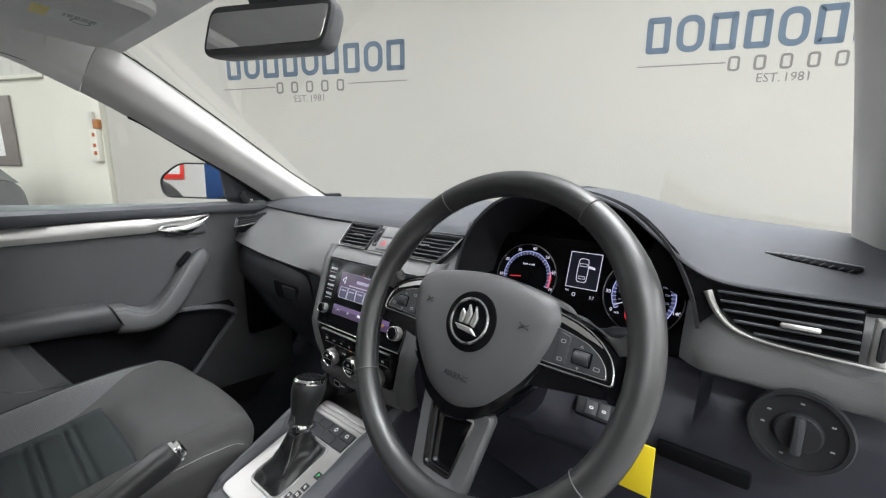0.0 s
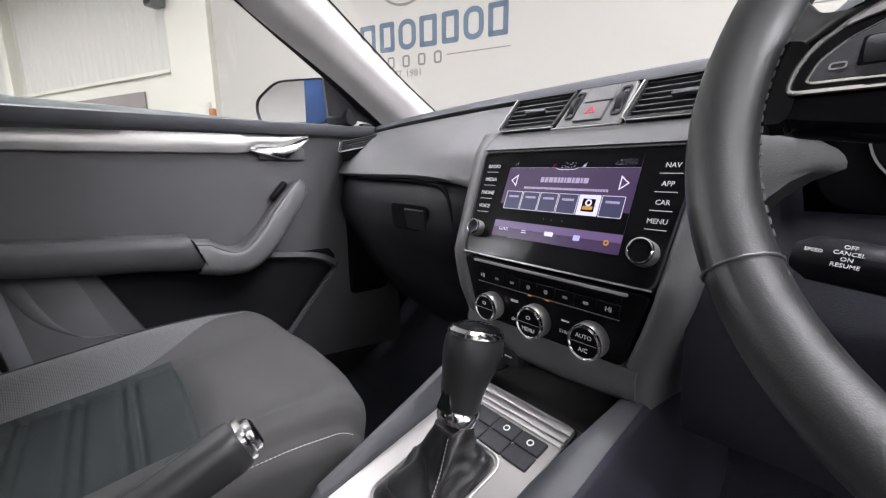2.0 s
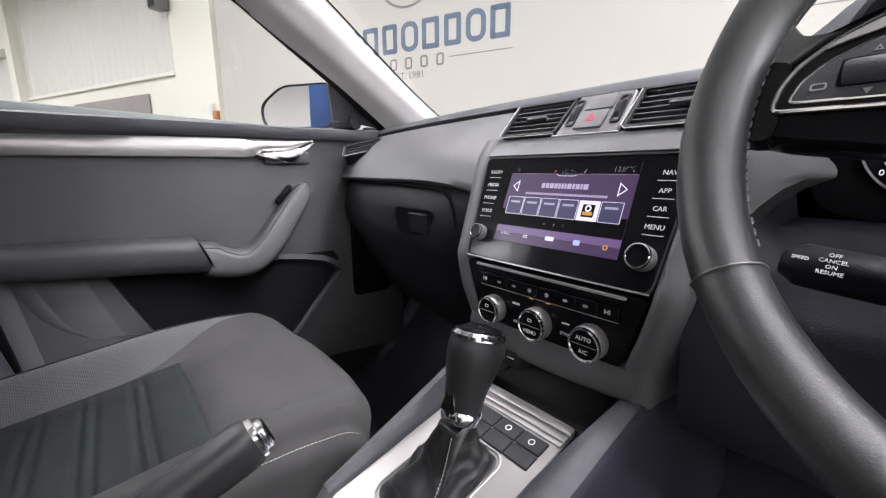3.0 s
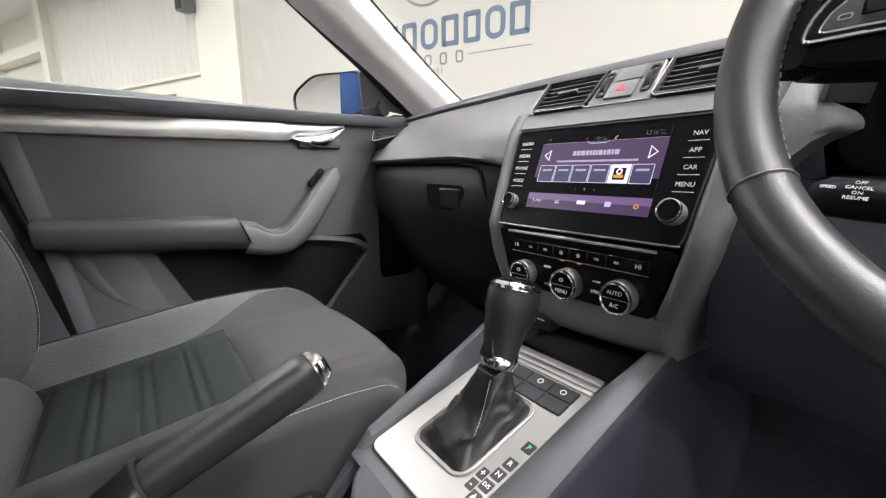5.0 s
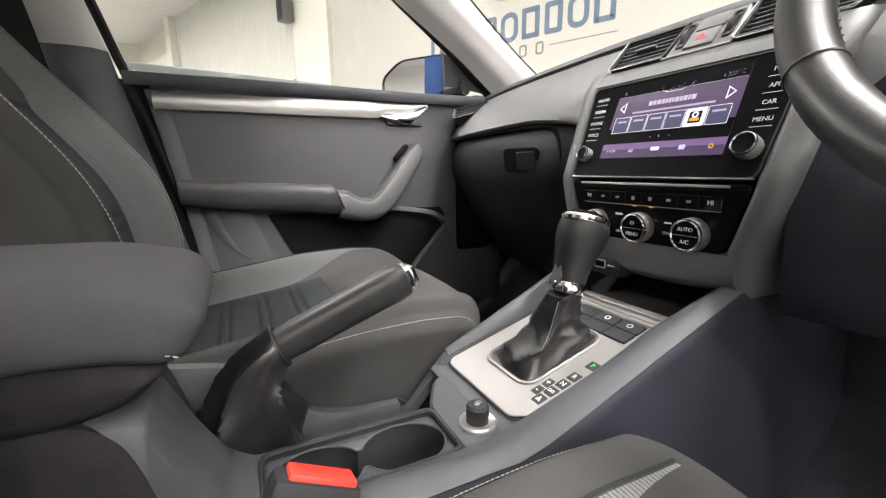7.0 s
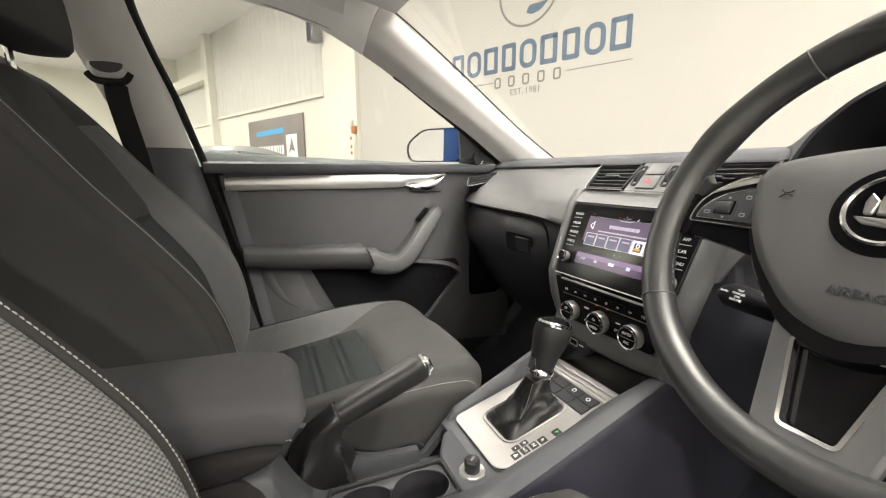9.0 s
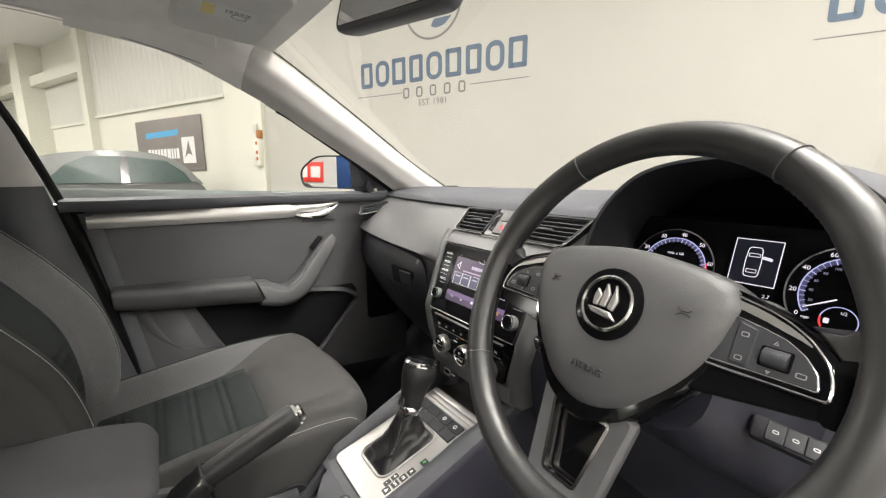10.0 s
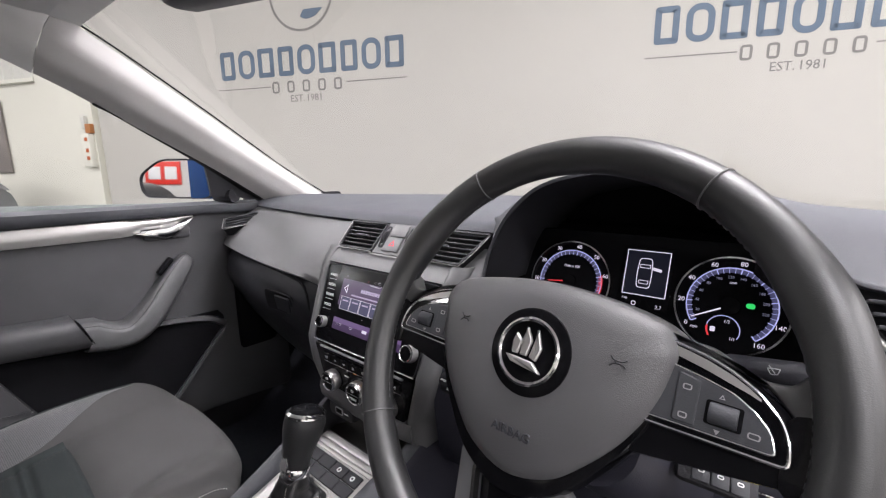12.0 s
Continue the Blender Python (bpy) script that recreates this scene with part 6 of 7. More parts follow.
for s in (-1, 1):
    hm = wm @ Matrix.Translation((s * 0.0655 - 0.002, 0.020, 0.0112)) @ Matrix.Rotation(radians(s * 10), 4, "Y")
    bell = curve([(-0.0055, 0.0034, 0), (-0.003, 0.0012, 0), (0.002, 0.0010, 0), (0.0048, 0.0026, 0)], 3)
    for f in (-1, 1):
        part("horn_mark", tube([hm @ Vector((p.x, p.y * f, 0.0008)) for p in bell], 0.0005, 5), M_DARK, cover, "embossed horn mark")
    part("horn_mark", tube([hm @ Vector((-0.002, y, 0.0008)) for y in (-0.0010, 0.0010)], 0.0005, 5), M_DARK, cover, "embossed horn mark")

# Side spokes with button pods.
for s in (-1, 1):
    q = [(s * 0.060, 0.046), (s * 0.105, 0.047), (s * 0.150, 0.022), (s * 0.166, -0.002), (s * 0.165, -0.016), (s * 0.150, -0.021), (s * 0.118, -0.026), (s * 0.060, -0.036)]
    rings = [[wm @ Vector((x, y * k, z)) for x, y in rounded(q, 0.01, 3)] for k, z in ((0.9, -0.024), (1.0, -0.016), (1.0, -0.006), (0.96, -0.002))]
    sp = part("spoke", loft(rings), M_GLOSS, wheel, "gloss black side spoke", smooth=40)
    outer = rounded([(s * x, y) for x, y in ((0.084, 0.045), (0.1115, 0.0384), (0.1236, 0.0337), (0.1366, 0.026), (0.148, 0.0145), (0.1525, 0.0037), (0.1535, -0.0085), (0.080, -0.0098))], 0.004, 3)
    inner = rounded([(s * x, y) for x, y in ((0.084, 0.031), (0.1108, 0.0255), (0.1255, 0.0215), (0.137, 0.0145), (0.1445, 0.006), (0.1475, -0.0045), (0.080, -0.0058))], 0.003, 3)
    pm = wm @ Matrix.Translation((0, 0, -0.002))
    part("pod_surround", slab(outer, pm, 0.0022, 0.0008), M_PIANO, sp, "gloss black pod surround")
    strip = [(0.090, 0.0415, 0.036), (0.100, 0.0395, 0.0335), (0.1115, 0.0362, 0.0305), (0.1236, 0.0316, 0.0265), (0.132, 0.0272, 0.0240), (0.138, 0.0228, 0.0215)]
    part("silver_insert", shell([[pm @ Vector((s * x, lerp(a, b, k / 3), 0.0028)) for k in range(4)] for x, a, b in strip], 0.001), M_SILVER, sp, "satin silver insert")
    part("pod_trim", tube([pm @ Vector((x, y, 0.0020)) for x, y in outer], 0.0012, 8, closed=True), M_CHROME, sp, "chrome pod edge")
    part("pod_trim", tube([pm @ Vector((x, y, 0.0024)) for x, y in inner], 0.0009, 8, closed=True), M_CHROME, sp, "chrome pod edge")
    part("button_pod", slab(inner, pm, 0.0032, 0.0006), M_CONSOLE, sp, "dark grey button pod")
    part("key_plate", slab(rounded([(s * 0.0965, 0.0265), (s * 0.109, 0.0235), (s * 0.109, -0.0035), (s * 0.0965, -0.0035)], 0.002, 2), pm, 0.0044, 0.0008), M_CONSOLE, sp, "dark grey rocker key")
    part("wheel_slot", slab(rrect(0.0185, 0.0140, 0.0015), pm @ Matrix.Translation((s * 0.1224, 0.0076, 0.0030)), 0.0005, 0.0001), M_VOID, sp)
    part("thumb_wheel", lathe([(0, -0.0072), (0.0062, -0.0072), (0.0066, -0.006), (0.0066, 0.006), (0.0062, 0.0072), (0, 0.0072)], pm @ Matrix.Translation((s * 0.1224, 0.0076, 0.0012)) @ Matrix.Rotation(radians(90), 4, "Y"), 20), M_CONSOLE, sp, "black ridged thumb wheel")
    tri_up = [(-0.0016, -0.001), (0.0016, -0.001), (0.0, 0.0018)]
    part("key_mark", ring_slab(tri_up, [(x * 0.5, y * 0.5) for x, y in tri_up], pm @ Matrix.Translation((s * 0.1205, 0.0175, 0.0033)), 0.0003), M_GREYMARK, sp)
    part("key_mark", slab([(x, -y) for x, y in tri_up], pm @ Matrix.Translation((s * 0.1205, -0.0022, 0.0033)), 0.0003, 0.0001), M_GREYMARK, sp, smooth=0)
    for dx, dy, dw in ((0.1025, 0.018, 0.005), (0.1025, 0.001, 0.005), (0.1375, 0.002, 0.006)):
        part("key_mark", ring_slab(rrect(dw, 0.0036, 0.0012), rrect(dw - 0.0014, 0.0022, 0.0007), pm @ Matrix.Translation((s * dx, dy, 0.0045 if dx < 0.11 else 0.0033)), 0.0003), M_GREYMARK, sp)
    q = [(s * 0.150, 0.020), (s * 0.172, 0.022), (s * 0.172, -0.020), (s * 0.150, -0.024)]
    part("spoke_root", loft([[wm @ Vector((x, y, z)) for x, y in rounded(q, 0.008, 3)] for z in (-0.012, -0.001)]), M_PIANO, wheel, "gloss black root of the spoke", smooth=40)

    q = rounded([(s * x, y) for x, y in ((0.085, 0.0475), (0.112, 0.0455), (0.126, 0.0385), (0.138, 0.0335), (0.150, 0.0345), (0.160, 0.048), (0.168, 0.050), (0.176, 0.030), (0.168, 0.000), (0.160, 0.004), (0.1545, 0.0155), (0.143, 0.0275), (0.127, 0.0365), (0.106, 0.0425))], 0.003, 2)
    part("leather_web", loft([[wm @ Vector((x, y, z)) for x, y in shrink(q, w)] for w, z in ((0.002, -0.020), (0.0, -0.014), (0.0, -0.005), (0.0008, -0.0025), (0.002, -0.0012))]), M_RIM, wheel, "black leather web between rim and spoke", smooth=50)

# Lower spoke: a satin plate round a chrome-lined window.
q = [(-0.031, -0.088), (0.031, -0.088), (0.0185, -0.153), (-0.0185, -0.153)]
w = rounded(q, 0.005, 4)
big = rounded([(-0.049, -0.076), (0.049, -0.076), (0.036, -0.168), (-0.036, -0.168)], 0.008, 4)
rings = [[wm @ Vector((x, y, z)) for x, y in o] for o, z in ((shrink(big, 0.004), -0.020), (big, -0.015), (big, -0.006), (shrink(big, 0.002), -0.002), (shrink(w, -0.002), -0.0015), (w, -0.003), (w, -0.018))]
part("lower_spoke", grid_bm(rings, wrap=True)[0], mat("satin_grey_spoke_plate", (0.115, 0.115, 0.12), 0.34, metal=0.3, spec=0.5, vary=0.05), wheel, "satin grey lower spoke plate", smooth=40)
part("spoke_window", ring_slab(shrink(w, -0.0008), shrink(w, 0.0022), wm @ Matrix.Translation((0, 0, -0.008)), 0.0072), M_CHROME, wheel, "chrome window frame")
part("spoke_infill", slab(shrink(w, 0.0015), wm @ Matrix.Translation((0, 0, -0.016)), 0.004, 0.0002), M_PIANO, wheel, "gloss black infill")
part("hub", lathe([(0, -0.09), (0.05, -0.09), (0.062, -0.05), (0.07, -0.02), (0, -0.02)], wm, 32), M_DARK, wheel, "black hub boss")

# ---- steering column ----
col = thing("steering_column", wm @ Vector((0, 0, -0.12)), "black steering column shroud with stalks", "steering column")
rings = []
for k in range(7):
    v = k / 6
    w, h, z = lerp(0.078, 0.100, v), lerp(0.052, 0.072, v), lerp(-0.062, -0.27, v)
    rings.append([wm @ Vector((x, y - 0.034 - 0.02 * v, z)) for x, y in rrect(2 * w * (0.9 if k == 0 else 1), 2 * h * (0.9 if k == 0 else 1), 0.04, 5)])
part("shroud", loft(rings), M_KNEE, col, "dark grey column shroud", smooth=50)


def stalk(a, b, r, name, label):
    A, B = wm @ Vector(a), wm @ Vector(b)
    d = (B - A)
    pts = [A, A.lerp(B, 0.25), A.lerp(B, 0.42), A.lerp(B, 0.5), A.lerp(B, 0.92), B]
    return part(name, tube(pts, [r * 0.5, r * 0.55, r * 0.7, r, r * 1.02, r * 0.6], 14, flat=0.72), M_STALK, col, label, smooth=50)


stalk((-0.045, -0.062, -0.112), (-0.158, -0.056, -0.098), 0.0180, "cruise_stalk", "black cruise control stalk")
sm = on_plane(wm @ Vector((-0.126, -0.0545, -0.0865)), wm.to_3x3() @ Vector((0.99, -0.05, -0.10)), wm.to_3x3() @ Vector((0.03, 0.96, -0.22)))
for k, w in enumerate(("OFF", "CANCEL", "ON", "RESUME")):
    words(w, 0.0034, sm @ Matrix.Translation((-0.006, 0.0014 - k * 0.0038, 0.0012)), M_MARK, col, "stalk_word")
words("SPEED", 0.0030, sm @ Matrix.Translation((-0.0205, -0.0035, 0.0012)), M_MARK, col, "stalk_word")
stalk((0.060, 0.034, -0.112), (0.160, 0.046, -0.094), 0.0150, "wiper_stalk", "black wiper stalk")
wi = on_plane(wm @ Vector((0.138, 0.0445, -0.0845)), wm.to_3x3() @ Vector((0.97, 0.12, 0.17)), wm.to_3x3() @ Vector((-0.12, 0.97, -0.05)))
q = rounded([(-0.0022, -0.0025), (0.0022, -0.0025), (0.0042, 0.0022), (-0.0042, 0.0022)], 0.0012, 3)
part("wiper_mark", ring_slab(q, shrink(q, 0.0006), wi @ Matrix.Translation((0, 0, 0.0015)), 0.0004), M_GREYMARK, col, "grey wiper sign")
part("wiper_mark", tube([wi @ Vector((0.001, -0.002, 0.0019)), wi @ Vector((-0.003, 0.004, 0.0019))], 0.0003, 4), M_GREYMARK, col)
key = thing("car_key", wm @ Vector((0.085, -0.11, -0.07)), "black key fob in the ignition with yellow tag", "key")
km = on_plane((0.500, 0.438, 0.804), (0.94, 0.28, -0.18), (-0.1, 0.70, 0.70))
part("fob", rbox((0, 0, 0), (0.058, 0.022, 0.012), 0.005, km), M_DARK, key, "black key fob")
for k in range(3):
    part("fob_button", rbox((-0.012 + 0.0135 * k, 0, 0.0062), (0.0128, 0.016, 0.0025), 0.0008, km), M_CONSOLE, key)
    part("fob_mark", ring_slab(rrect(0.0046, 0.0030, 0.0012), rrect(0.0030, 0.0014, 0.0006), km @ Matrix.Translation((-0.012 + 0.0135 * k, 0, 0.0075)), 0.0004), M_MARK, key)
part("key_ring", tube([km @ Vector((0.034 + 0.010 * math.cos(a), 0, 0.010 * math.sin(a) - 0.004)) for a in [k * math.pi / 8 for k in range(16)]], 0.0009, 5, closed=True), M_CHROME, key)
tp = km @ Vector((0.040, 0, -0.010))
part("yellow_tag", rbox((tp.x + 0.004, tp.y - 0.004, tp.z - 0.043), (0.034, 0.002, 0.062), 0.0008, None), M_YELLOW, key, "plain yellow card tag")

# ---- centre console ----
cons = thing("centre_console", (0, 0.2, 0.3), "charcoal centre console with silver gear plate", "console")


def plate_z(y):
    return 0.512 + 0.30 * (y - 0.25) if y > 0.21 else 0.500


def ridge_z(y):
    y = min(y, 0.51)
    return plate_z(y) + (0.008 + 0.036 * max(0, (y - 0.25) / 0.25) if y > 0.21 else 0.010)


for s in (-1, 1):
    rows = []
    for k in range(41):
        y = lerp(-0.42, 0.74, k / 40)
        f = max(0, (y - 0.2) / 0.3)
        xo = 0.108 + 0.016 * min(1.2, f)
        xi = 0.067 + 0.033 * min(1.0, max(0, (y - 0.40) / 0.12)) if s > 0 else 0.088 + 0.012 * min(1.0, max(0, (y - 0.40) / 0.12))
        zr, zp = ridge_z(y), plate_z(y)
        if s < 0:
            fall = 1 - smooth(0.17, 0.25, y)
            zr, zp, xi = zr - 0.062 * fall, zp - 0.055 * fall, lerp(xi, 0.014, fall * 0.0)
        rows.append([(s * xi, y, zp - 0.012), (s * (xi + 0.002), y, zp + 0.004), (s * lerp(xi, xo, 0.35), y, zr - 0.001), (s * lerp(xi, xo, 0.65), y, zr), (s * (xo - 0.003), y, zr - 0.008), (s * xo, y, zr - 0.022), (s * (xo + 0.010), y, zr - 0.16), (s * (xo + 0.018), y, 0.28)])
    # Driver's flank takes a darker plastic than the other side, painting in its shade.
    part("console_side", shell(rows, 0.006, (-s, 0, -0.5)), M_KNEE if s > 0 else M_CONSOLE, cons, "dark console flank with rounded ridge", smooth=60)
    part("ridge_cap", shell([[Vector(p) + Vector((0, 0, 0.0022)) for p in r[1:5]] for r in rows[8 if s > 0 else 23:36]], 0.0018, (0, 0, -1)), M_CONSOLE, cons, "charcoal ridge along the console", smooth=60)

gm = on_plane((0, 0.25, 0.512), (1, 0, 0), (0, 1, 0.30))
# Plate: a silver sheet round the gear gaiter.
po = rounded([(-0.088, 0.0), (-0.078, -0.008), (0.052, -0.008), (0.066, 0.006), (0.069, 0.232), (-0.088, 0.232)], 0.012, 5)
part("plate_bed", slab(rounded([(-0.100, -0.030), (0.086, -0.030), (0.100, 0.236), (-0.100, 0.236)], 0.006, 3), gm @ Matrix.Translation((0, 0, -0.012)), 0.0085, 0.001), M_CONSOLE, cons, "charcoal console face round the plate")
part("gear_plate", slab(po, gm @ Matrix.Translation((0, 0, -0.004)), 0.006, 0.0012), M_PLATE, cons, "satin silver gear plate")
part("plate_edge", tube([gm @ Vector((x, y, 0.0002)) for x, y in po], 0.0010, 6, closed=True), M_DARK, cons)
for k in range(4):
    for j in range(2):
        if j == 0 or k < 4:
            bx, by = -0.0605 + 0.0335 * k + (0.0 if j == 0 else 0.0), 0.186 - 0.0205 * j
            b = part("console_button", slab(rrect(0.0325, 0.0195, 0.0015), gm @ Matrix.Translation((bx, by, 0.002)), 0.003, 0.0008), M_DARK, cons, "dark grey console button")
            if j == 0 and k > 1:
                part("button_mark", ring_slab(rrect(0.008, 0.008, 0.0039), rrect(0.0055, 0.0055, 0.0026), gm @ Matrix.Translation((bx, by, 0.0051)), 0.0004), M_MARK, b)
for k, (y, w) in enumerate(((0.2025, 0.006), (0.2115, 0.009), (0.2225, 0.010))):
    part("silver_rib", rbox((-0.008, y, 0.0025), (0.150, w, 0.004), 0.0012, gm), M_SILVER, cons, "ribbed silver strip before the tray")
# Selector marks.
marks = (("D", 0.030, 0.0555), ("D/S", 0.046, 0.0560), ("N", 0.062, 0.0565), ("R", 0.078, 0.0570))
for w, y, x in marks:
    mk = part("selector_tile", slab(rrect(0.0125, 0.0130, 0.0012), gm @ Matrix.Translation((x, y, 0.002)), 0.0007, 0.0002), M_TILE, cons, "dark selector tile", smooth=0)
    if w == "D":
        part("selector_mark", slab([(-0.003, -0.003), (0.003, -0.003), (0, 0.004)], gm @ Matrix.Translation((x, y, 0.0028)), 0.0004, 0.0001), M_MARK, mk, smooth=0)
    else:
        words(w, 0.0085 if len(w) == 1 else 0.0060, gm @ Matrix.Translation((x, y, 0.0028)), M_MARK, mk, "selector_mark")
mk = part("selector_tile", slab(rrect(0.0125, 0.0130, 0.0012), gm @ Matrix.Translation((0.0585, 0.104, 0.002)), 0.0007, 0.0002), M_TILE, cons, "lit park tile", smooth=0)
words("P", 0.0085, gm @ Matrix.Translation((0.0585, 0.104, 0.0028)), M_LITGREEN, mk, "selector_mark")
for w, y in (("-", 0.038), ("+", 0.053)):
    mk = part("selector_tile", slab(rrect(0.0095, 0.0125, 0.0012), gm @ Matrix.Translation((0.0435, y, 0.002)), 0.0007, 0.0002), M_TILE, cons, "dark selector tile", smooth=0)
    words(w, 0.011, gm @ Matrix.Translation((0.0435, y, 0.0028)), M_MARK, mk, "selector_mark")
# Tray under the stack.
part("tray", shell([[(lerp(-0.115, 0.105, i / 8), lerp(0.478, 0.66, j / 8), 0.566 + 0.012 * (j / 8) - 0.02 * math.sin(math.pi * j / 8)) for j in range(9)] for i in range(9)], 0.006, (0, 0, -1)), mat("dark_rubber_mat", (0.05, 0.048, 0.045), 0.8, grain=0.3), cons, "dark rubber-lined tray", smooth=60)
part("tray_back", rbox((0, 0.665, 0.60), (0.24, 0.01, 0.1), 0.003), M_VOID, cons)
# Rear deck beside the cup holders and the cup well.
def deck(x0, x1, y0, y1, label="charcoal console deck"):
    part("deck", rbox(((x0 + x1) / 2, (y0 + y1) / 2, 0.495), (x1 - x0, y1 - y0, 0.014), 0.004), M_CONSOLE, cons, label)


part("deck", slab(rounded([(-0.088, 0.247), (-0.066, 0.212), (-0.016, 0.184), (0.074, 0.184), (0.074, 0.247)], 0.012, 4), Matrix.Translation((0, 0, 0.470)), 0.032, 0.003), M_CONSOLE, cons, "charcoal console deck round the socket", smooth=40)
part("brake_trough", rbox((-0.052, 0.04, 0.440), (0.076, 0.36, 0.014), 0.004), M_CONSOLE, cons, "dark trough under the handbrake")
part("well_wall", rbox((-0.0115, 0.011, 0.465), (0.007, 0.345, 0.075), 0.003), M_CONSOLE, cons, "side wall of the cup well")
deck(0.0665, 0.074, 0.012, 0.1825)
deck(-0.015, 0.074, -0.42, 0.012 - 0.0005)
well = [(-0.007, 0.012), (0.066, 0.012), (0.066, 0.182), (-0.007, 0.182)]
part("cup_well", shell([[Vector((x, y, z)) for x, y in rounded(well, 0.012, 3) + rounded(well, 0.012, 3)[:1]] for z in (0.502, 0.42)], -0.002), M_DARK, cons, "dark cup holder well", smooth=50)
part("cup_floor", rbox((0.03, 0.01, 0.418), (0.08, 0.35, 0.006), 0.001), M_VOID, cons)
part("cup_rim", tube([Vector((x, y, 0.5035)) for x, y in rounded(well, 0.012, 3)], 0.0028, 6, closed=True), M_DARK, cons, "raised rim of the cup well")
ring = []
for cy, a0, a1 in ((0.1375, -68, 248), (0.0565, 112, 428)):
    for k in range(25):
        a = radians(lerp(a0, a1, k / 24))
        ring.append((0.0295 + 0.0335 * math.cos(a), cy + 0.0415 * math.sin(a)))
frame_o = []
for x, y in ring:
    dx, dy = x - 0.0295, y - 0.097
    k = min(0.0362 / max(1e-6, abs(dx)), 0.0845 / max(1e-6, abs(dy)))
    frame_o.append((0.0295 + dx * k, 0.097 + dy * k))
part("cup_plate", ring_slab(frame_o, ring, Matrix.Translation((0, 0, 0.494)), 0.004), M_CONSOLE, cons, "black scalloped cup holder edge")
part("cup_lip", tube([Vector((x, y, 0.498)) for x, y in ring], 0.0013, 6, closed=True), M_CONSOLE, cons, "rounded lip of the cup holders")
loop = ring + ring[:1]
part("cup_wall", shell([[Vector((0.0295 + (x - 0.0295) * k, 0.097 + (y - 0.097) * (1 - (1 - k) * 0.5), z)) for x, y in loop] for k, z in ((1.0, 0.4975), (0.97, 0.470), (0.93, 0.424))], 0.0015), M_DARK, cons, "scalloped black wall of the cup holders", smooth=40)
for cy in (0.1375, 0.0565):
    part("cup_base", lathe([(0, 0.0), (0.030, 0.0), (0.030, 0.002), (0.019, 0.004), (0, 0.004)], Matrix.Translation((0.0295, cy, 0.423)), 28), M_DARK, cons)
    part("cup_ring", lathe([(0.021, 0.004), (0.0235, 0.0055), (0.026, 0.004)], Matrix.Translation((0.0295, cy, 0.423)), 28), M_CONSOLE, cons, "raised ring in the cup's floor")
sk = part("power_socket", lathe([(0, 0), (0.0195, 0), (0.0195, 0.0025), (0.0180, 0.0042), (0.0155, 0.003), (0, 0.003)], Matrix.Translation((0.036, 0.215, 0.502)), 32), M_SILVER, cons, "chrome-ringed power socket")
part("socket_plug", lathe([(0, 0.003), (0.0115, 0.003), (0.0110, 0.008), (0.0118, 0.010), (0.0118, 0.019), (0.0095, 0.022), (0, 0.0225)], Matrix.Translation((0.036, 0.215, 0.502)), 28), M_DARK, sk, "black socket plug")
words("12V", 0.007, Matrix.Translation((0.036, 0.215, 0.5247)) @ Matrix.Rotation(radians(-60), 4, "Z"), M_GREYMARK, sk, "plug_mark")

# ---- gear lever ----
gear = thing("gear_lever", (-0.012, 0.33, 0.53), "black and chrome automatic gear lever with gaiter", "gear lever")
fo = [(x - 0.012, y + 0.092) for x, y in rrect(0.090, 0.122, 0.018, 9)]
fo = [p for k in range(len(fo)) for p in [tuple(Vector(fo[k]).lerp(Vector(fo[(k + 1) % len(fo)]), h / (6 if (Vector(fo[k]) - Vector(fo[(k + 1) % len(fo)])).length > 0.02 else 2))) for h in range(6 if (Vector(fo[k]) - Vector(fo[(k + 1) % len(fo)])).length > 0.02 else 2)]]
part("gaiter_frame", tube([gm @ Vector((x, y, 0.0035)) for x, y in fo], 0.0016, 8, closed=True), M_PLATE, gear, "chrome gaiter frame")
top = Vector((0.014, 0.347, 0.622))
rings = []
base = [gm @ Vector((x, y, 0.003)) for x, y in shrink(fo, 0.004)]
cb = sum(base, Vector()) / len(base)
def crease(t):
    """A fold's section: broad rounded swell with a sharp valley."""
    return 1 - 2 * abs(math.sin(t)) ** 0.6


for k in range(49):
    v = k / 48
    c = Vector((lerp(cb.x, top.x, v ** 1.1), lerp(cb.y, top.y, v ** 1.2), lerp(cb.z, top.z, v ** 1.02)))
    sc = lerp(1.0, 0.60, smooth(0.05, 0.55, v)) - 0.25 * smooth(0.45, 0.95, v)
    env = math.sin(math.pi * min(1, v * 1.02)) ** 0.6
    ring = []
    for j, p in enumerate(base):
        a = math.atan2((p - cb).y, (p - cb).x)
        w = Vector((math.cos(a) * 0.8 + 3.1, math.sin(a) * 0.8, v * 1.8))
        twist = a * 4 - 4.2 * v + 1.8 * noise.noise(w)
        f = 0.22 * crease(twist * 0.5) * (1 - 0.45 * v) + 0.10 * (1 - v) * crease(v * 7.5 + 1.6 * math.sin(a + 0.8) + noise.noise(w * 1.7)) + 0.10 * noise.noise(w * 2.4)
        ring.append(c + (p - cb) * sc * (1 + (f - 0.05) * env) + Vector((0, 0, 0.010 * env * noise.noise(w * 1.5))))
    rings.append(ring)
part("gaiter", loft(rings), M_GAITER, gear, "creased black leather gaiter", smooth=70)
line = []
for k in range(6, 47):
    ring = rings[k]
    line.append(min(ring, key=lambda p: (p.y - 0.6 * p.x)) + Vector((0.0005, -0.0005, 0.0004)))
stitches(curve(line[14::6], 6), gear, 0.0005, 0.0040)
axis = Vector((-0.003, 0.022, 0.080)).normalized()
gx = on_plane(top, (1, 0, 0), axis.cross(Vector((1, 0, 0))) * 1)
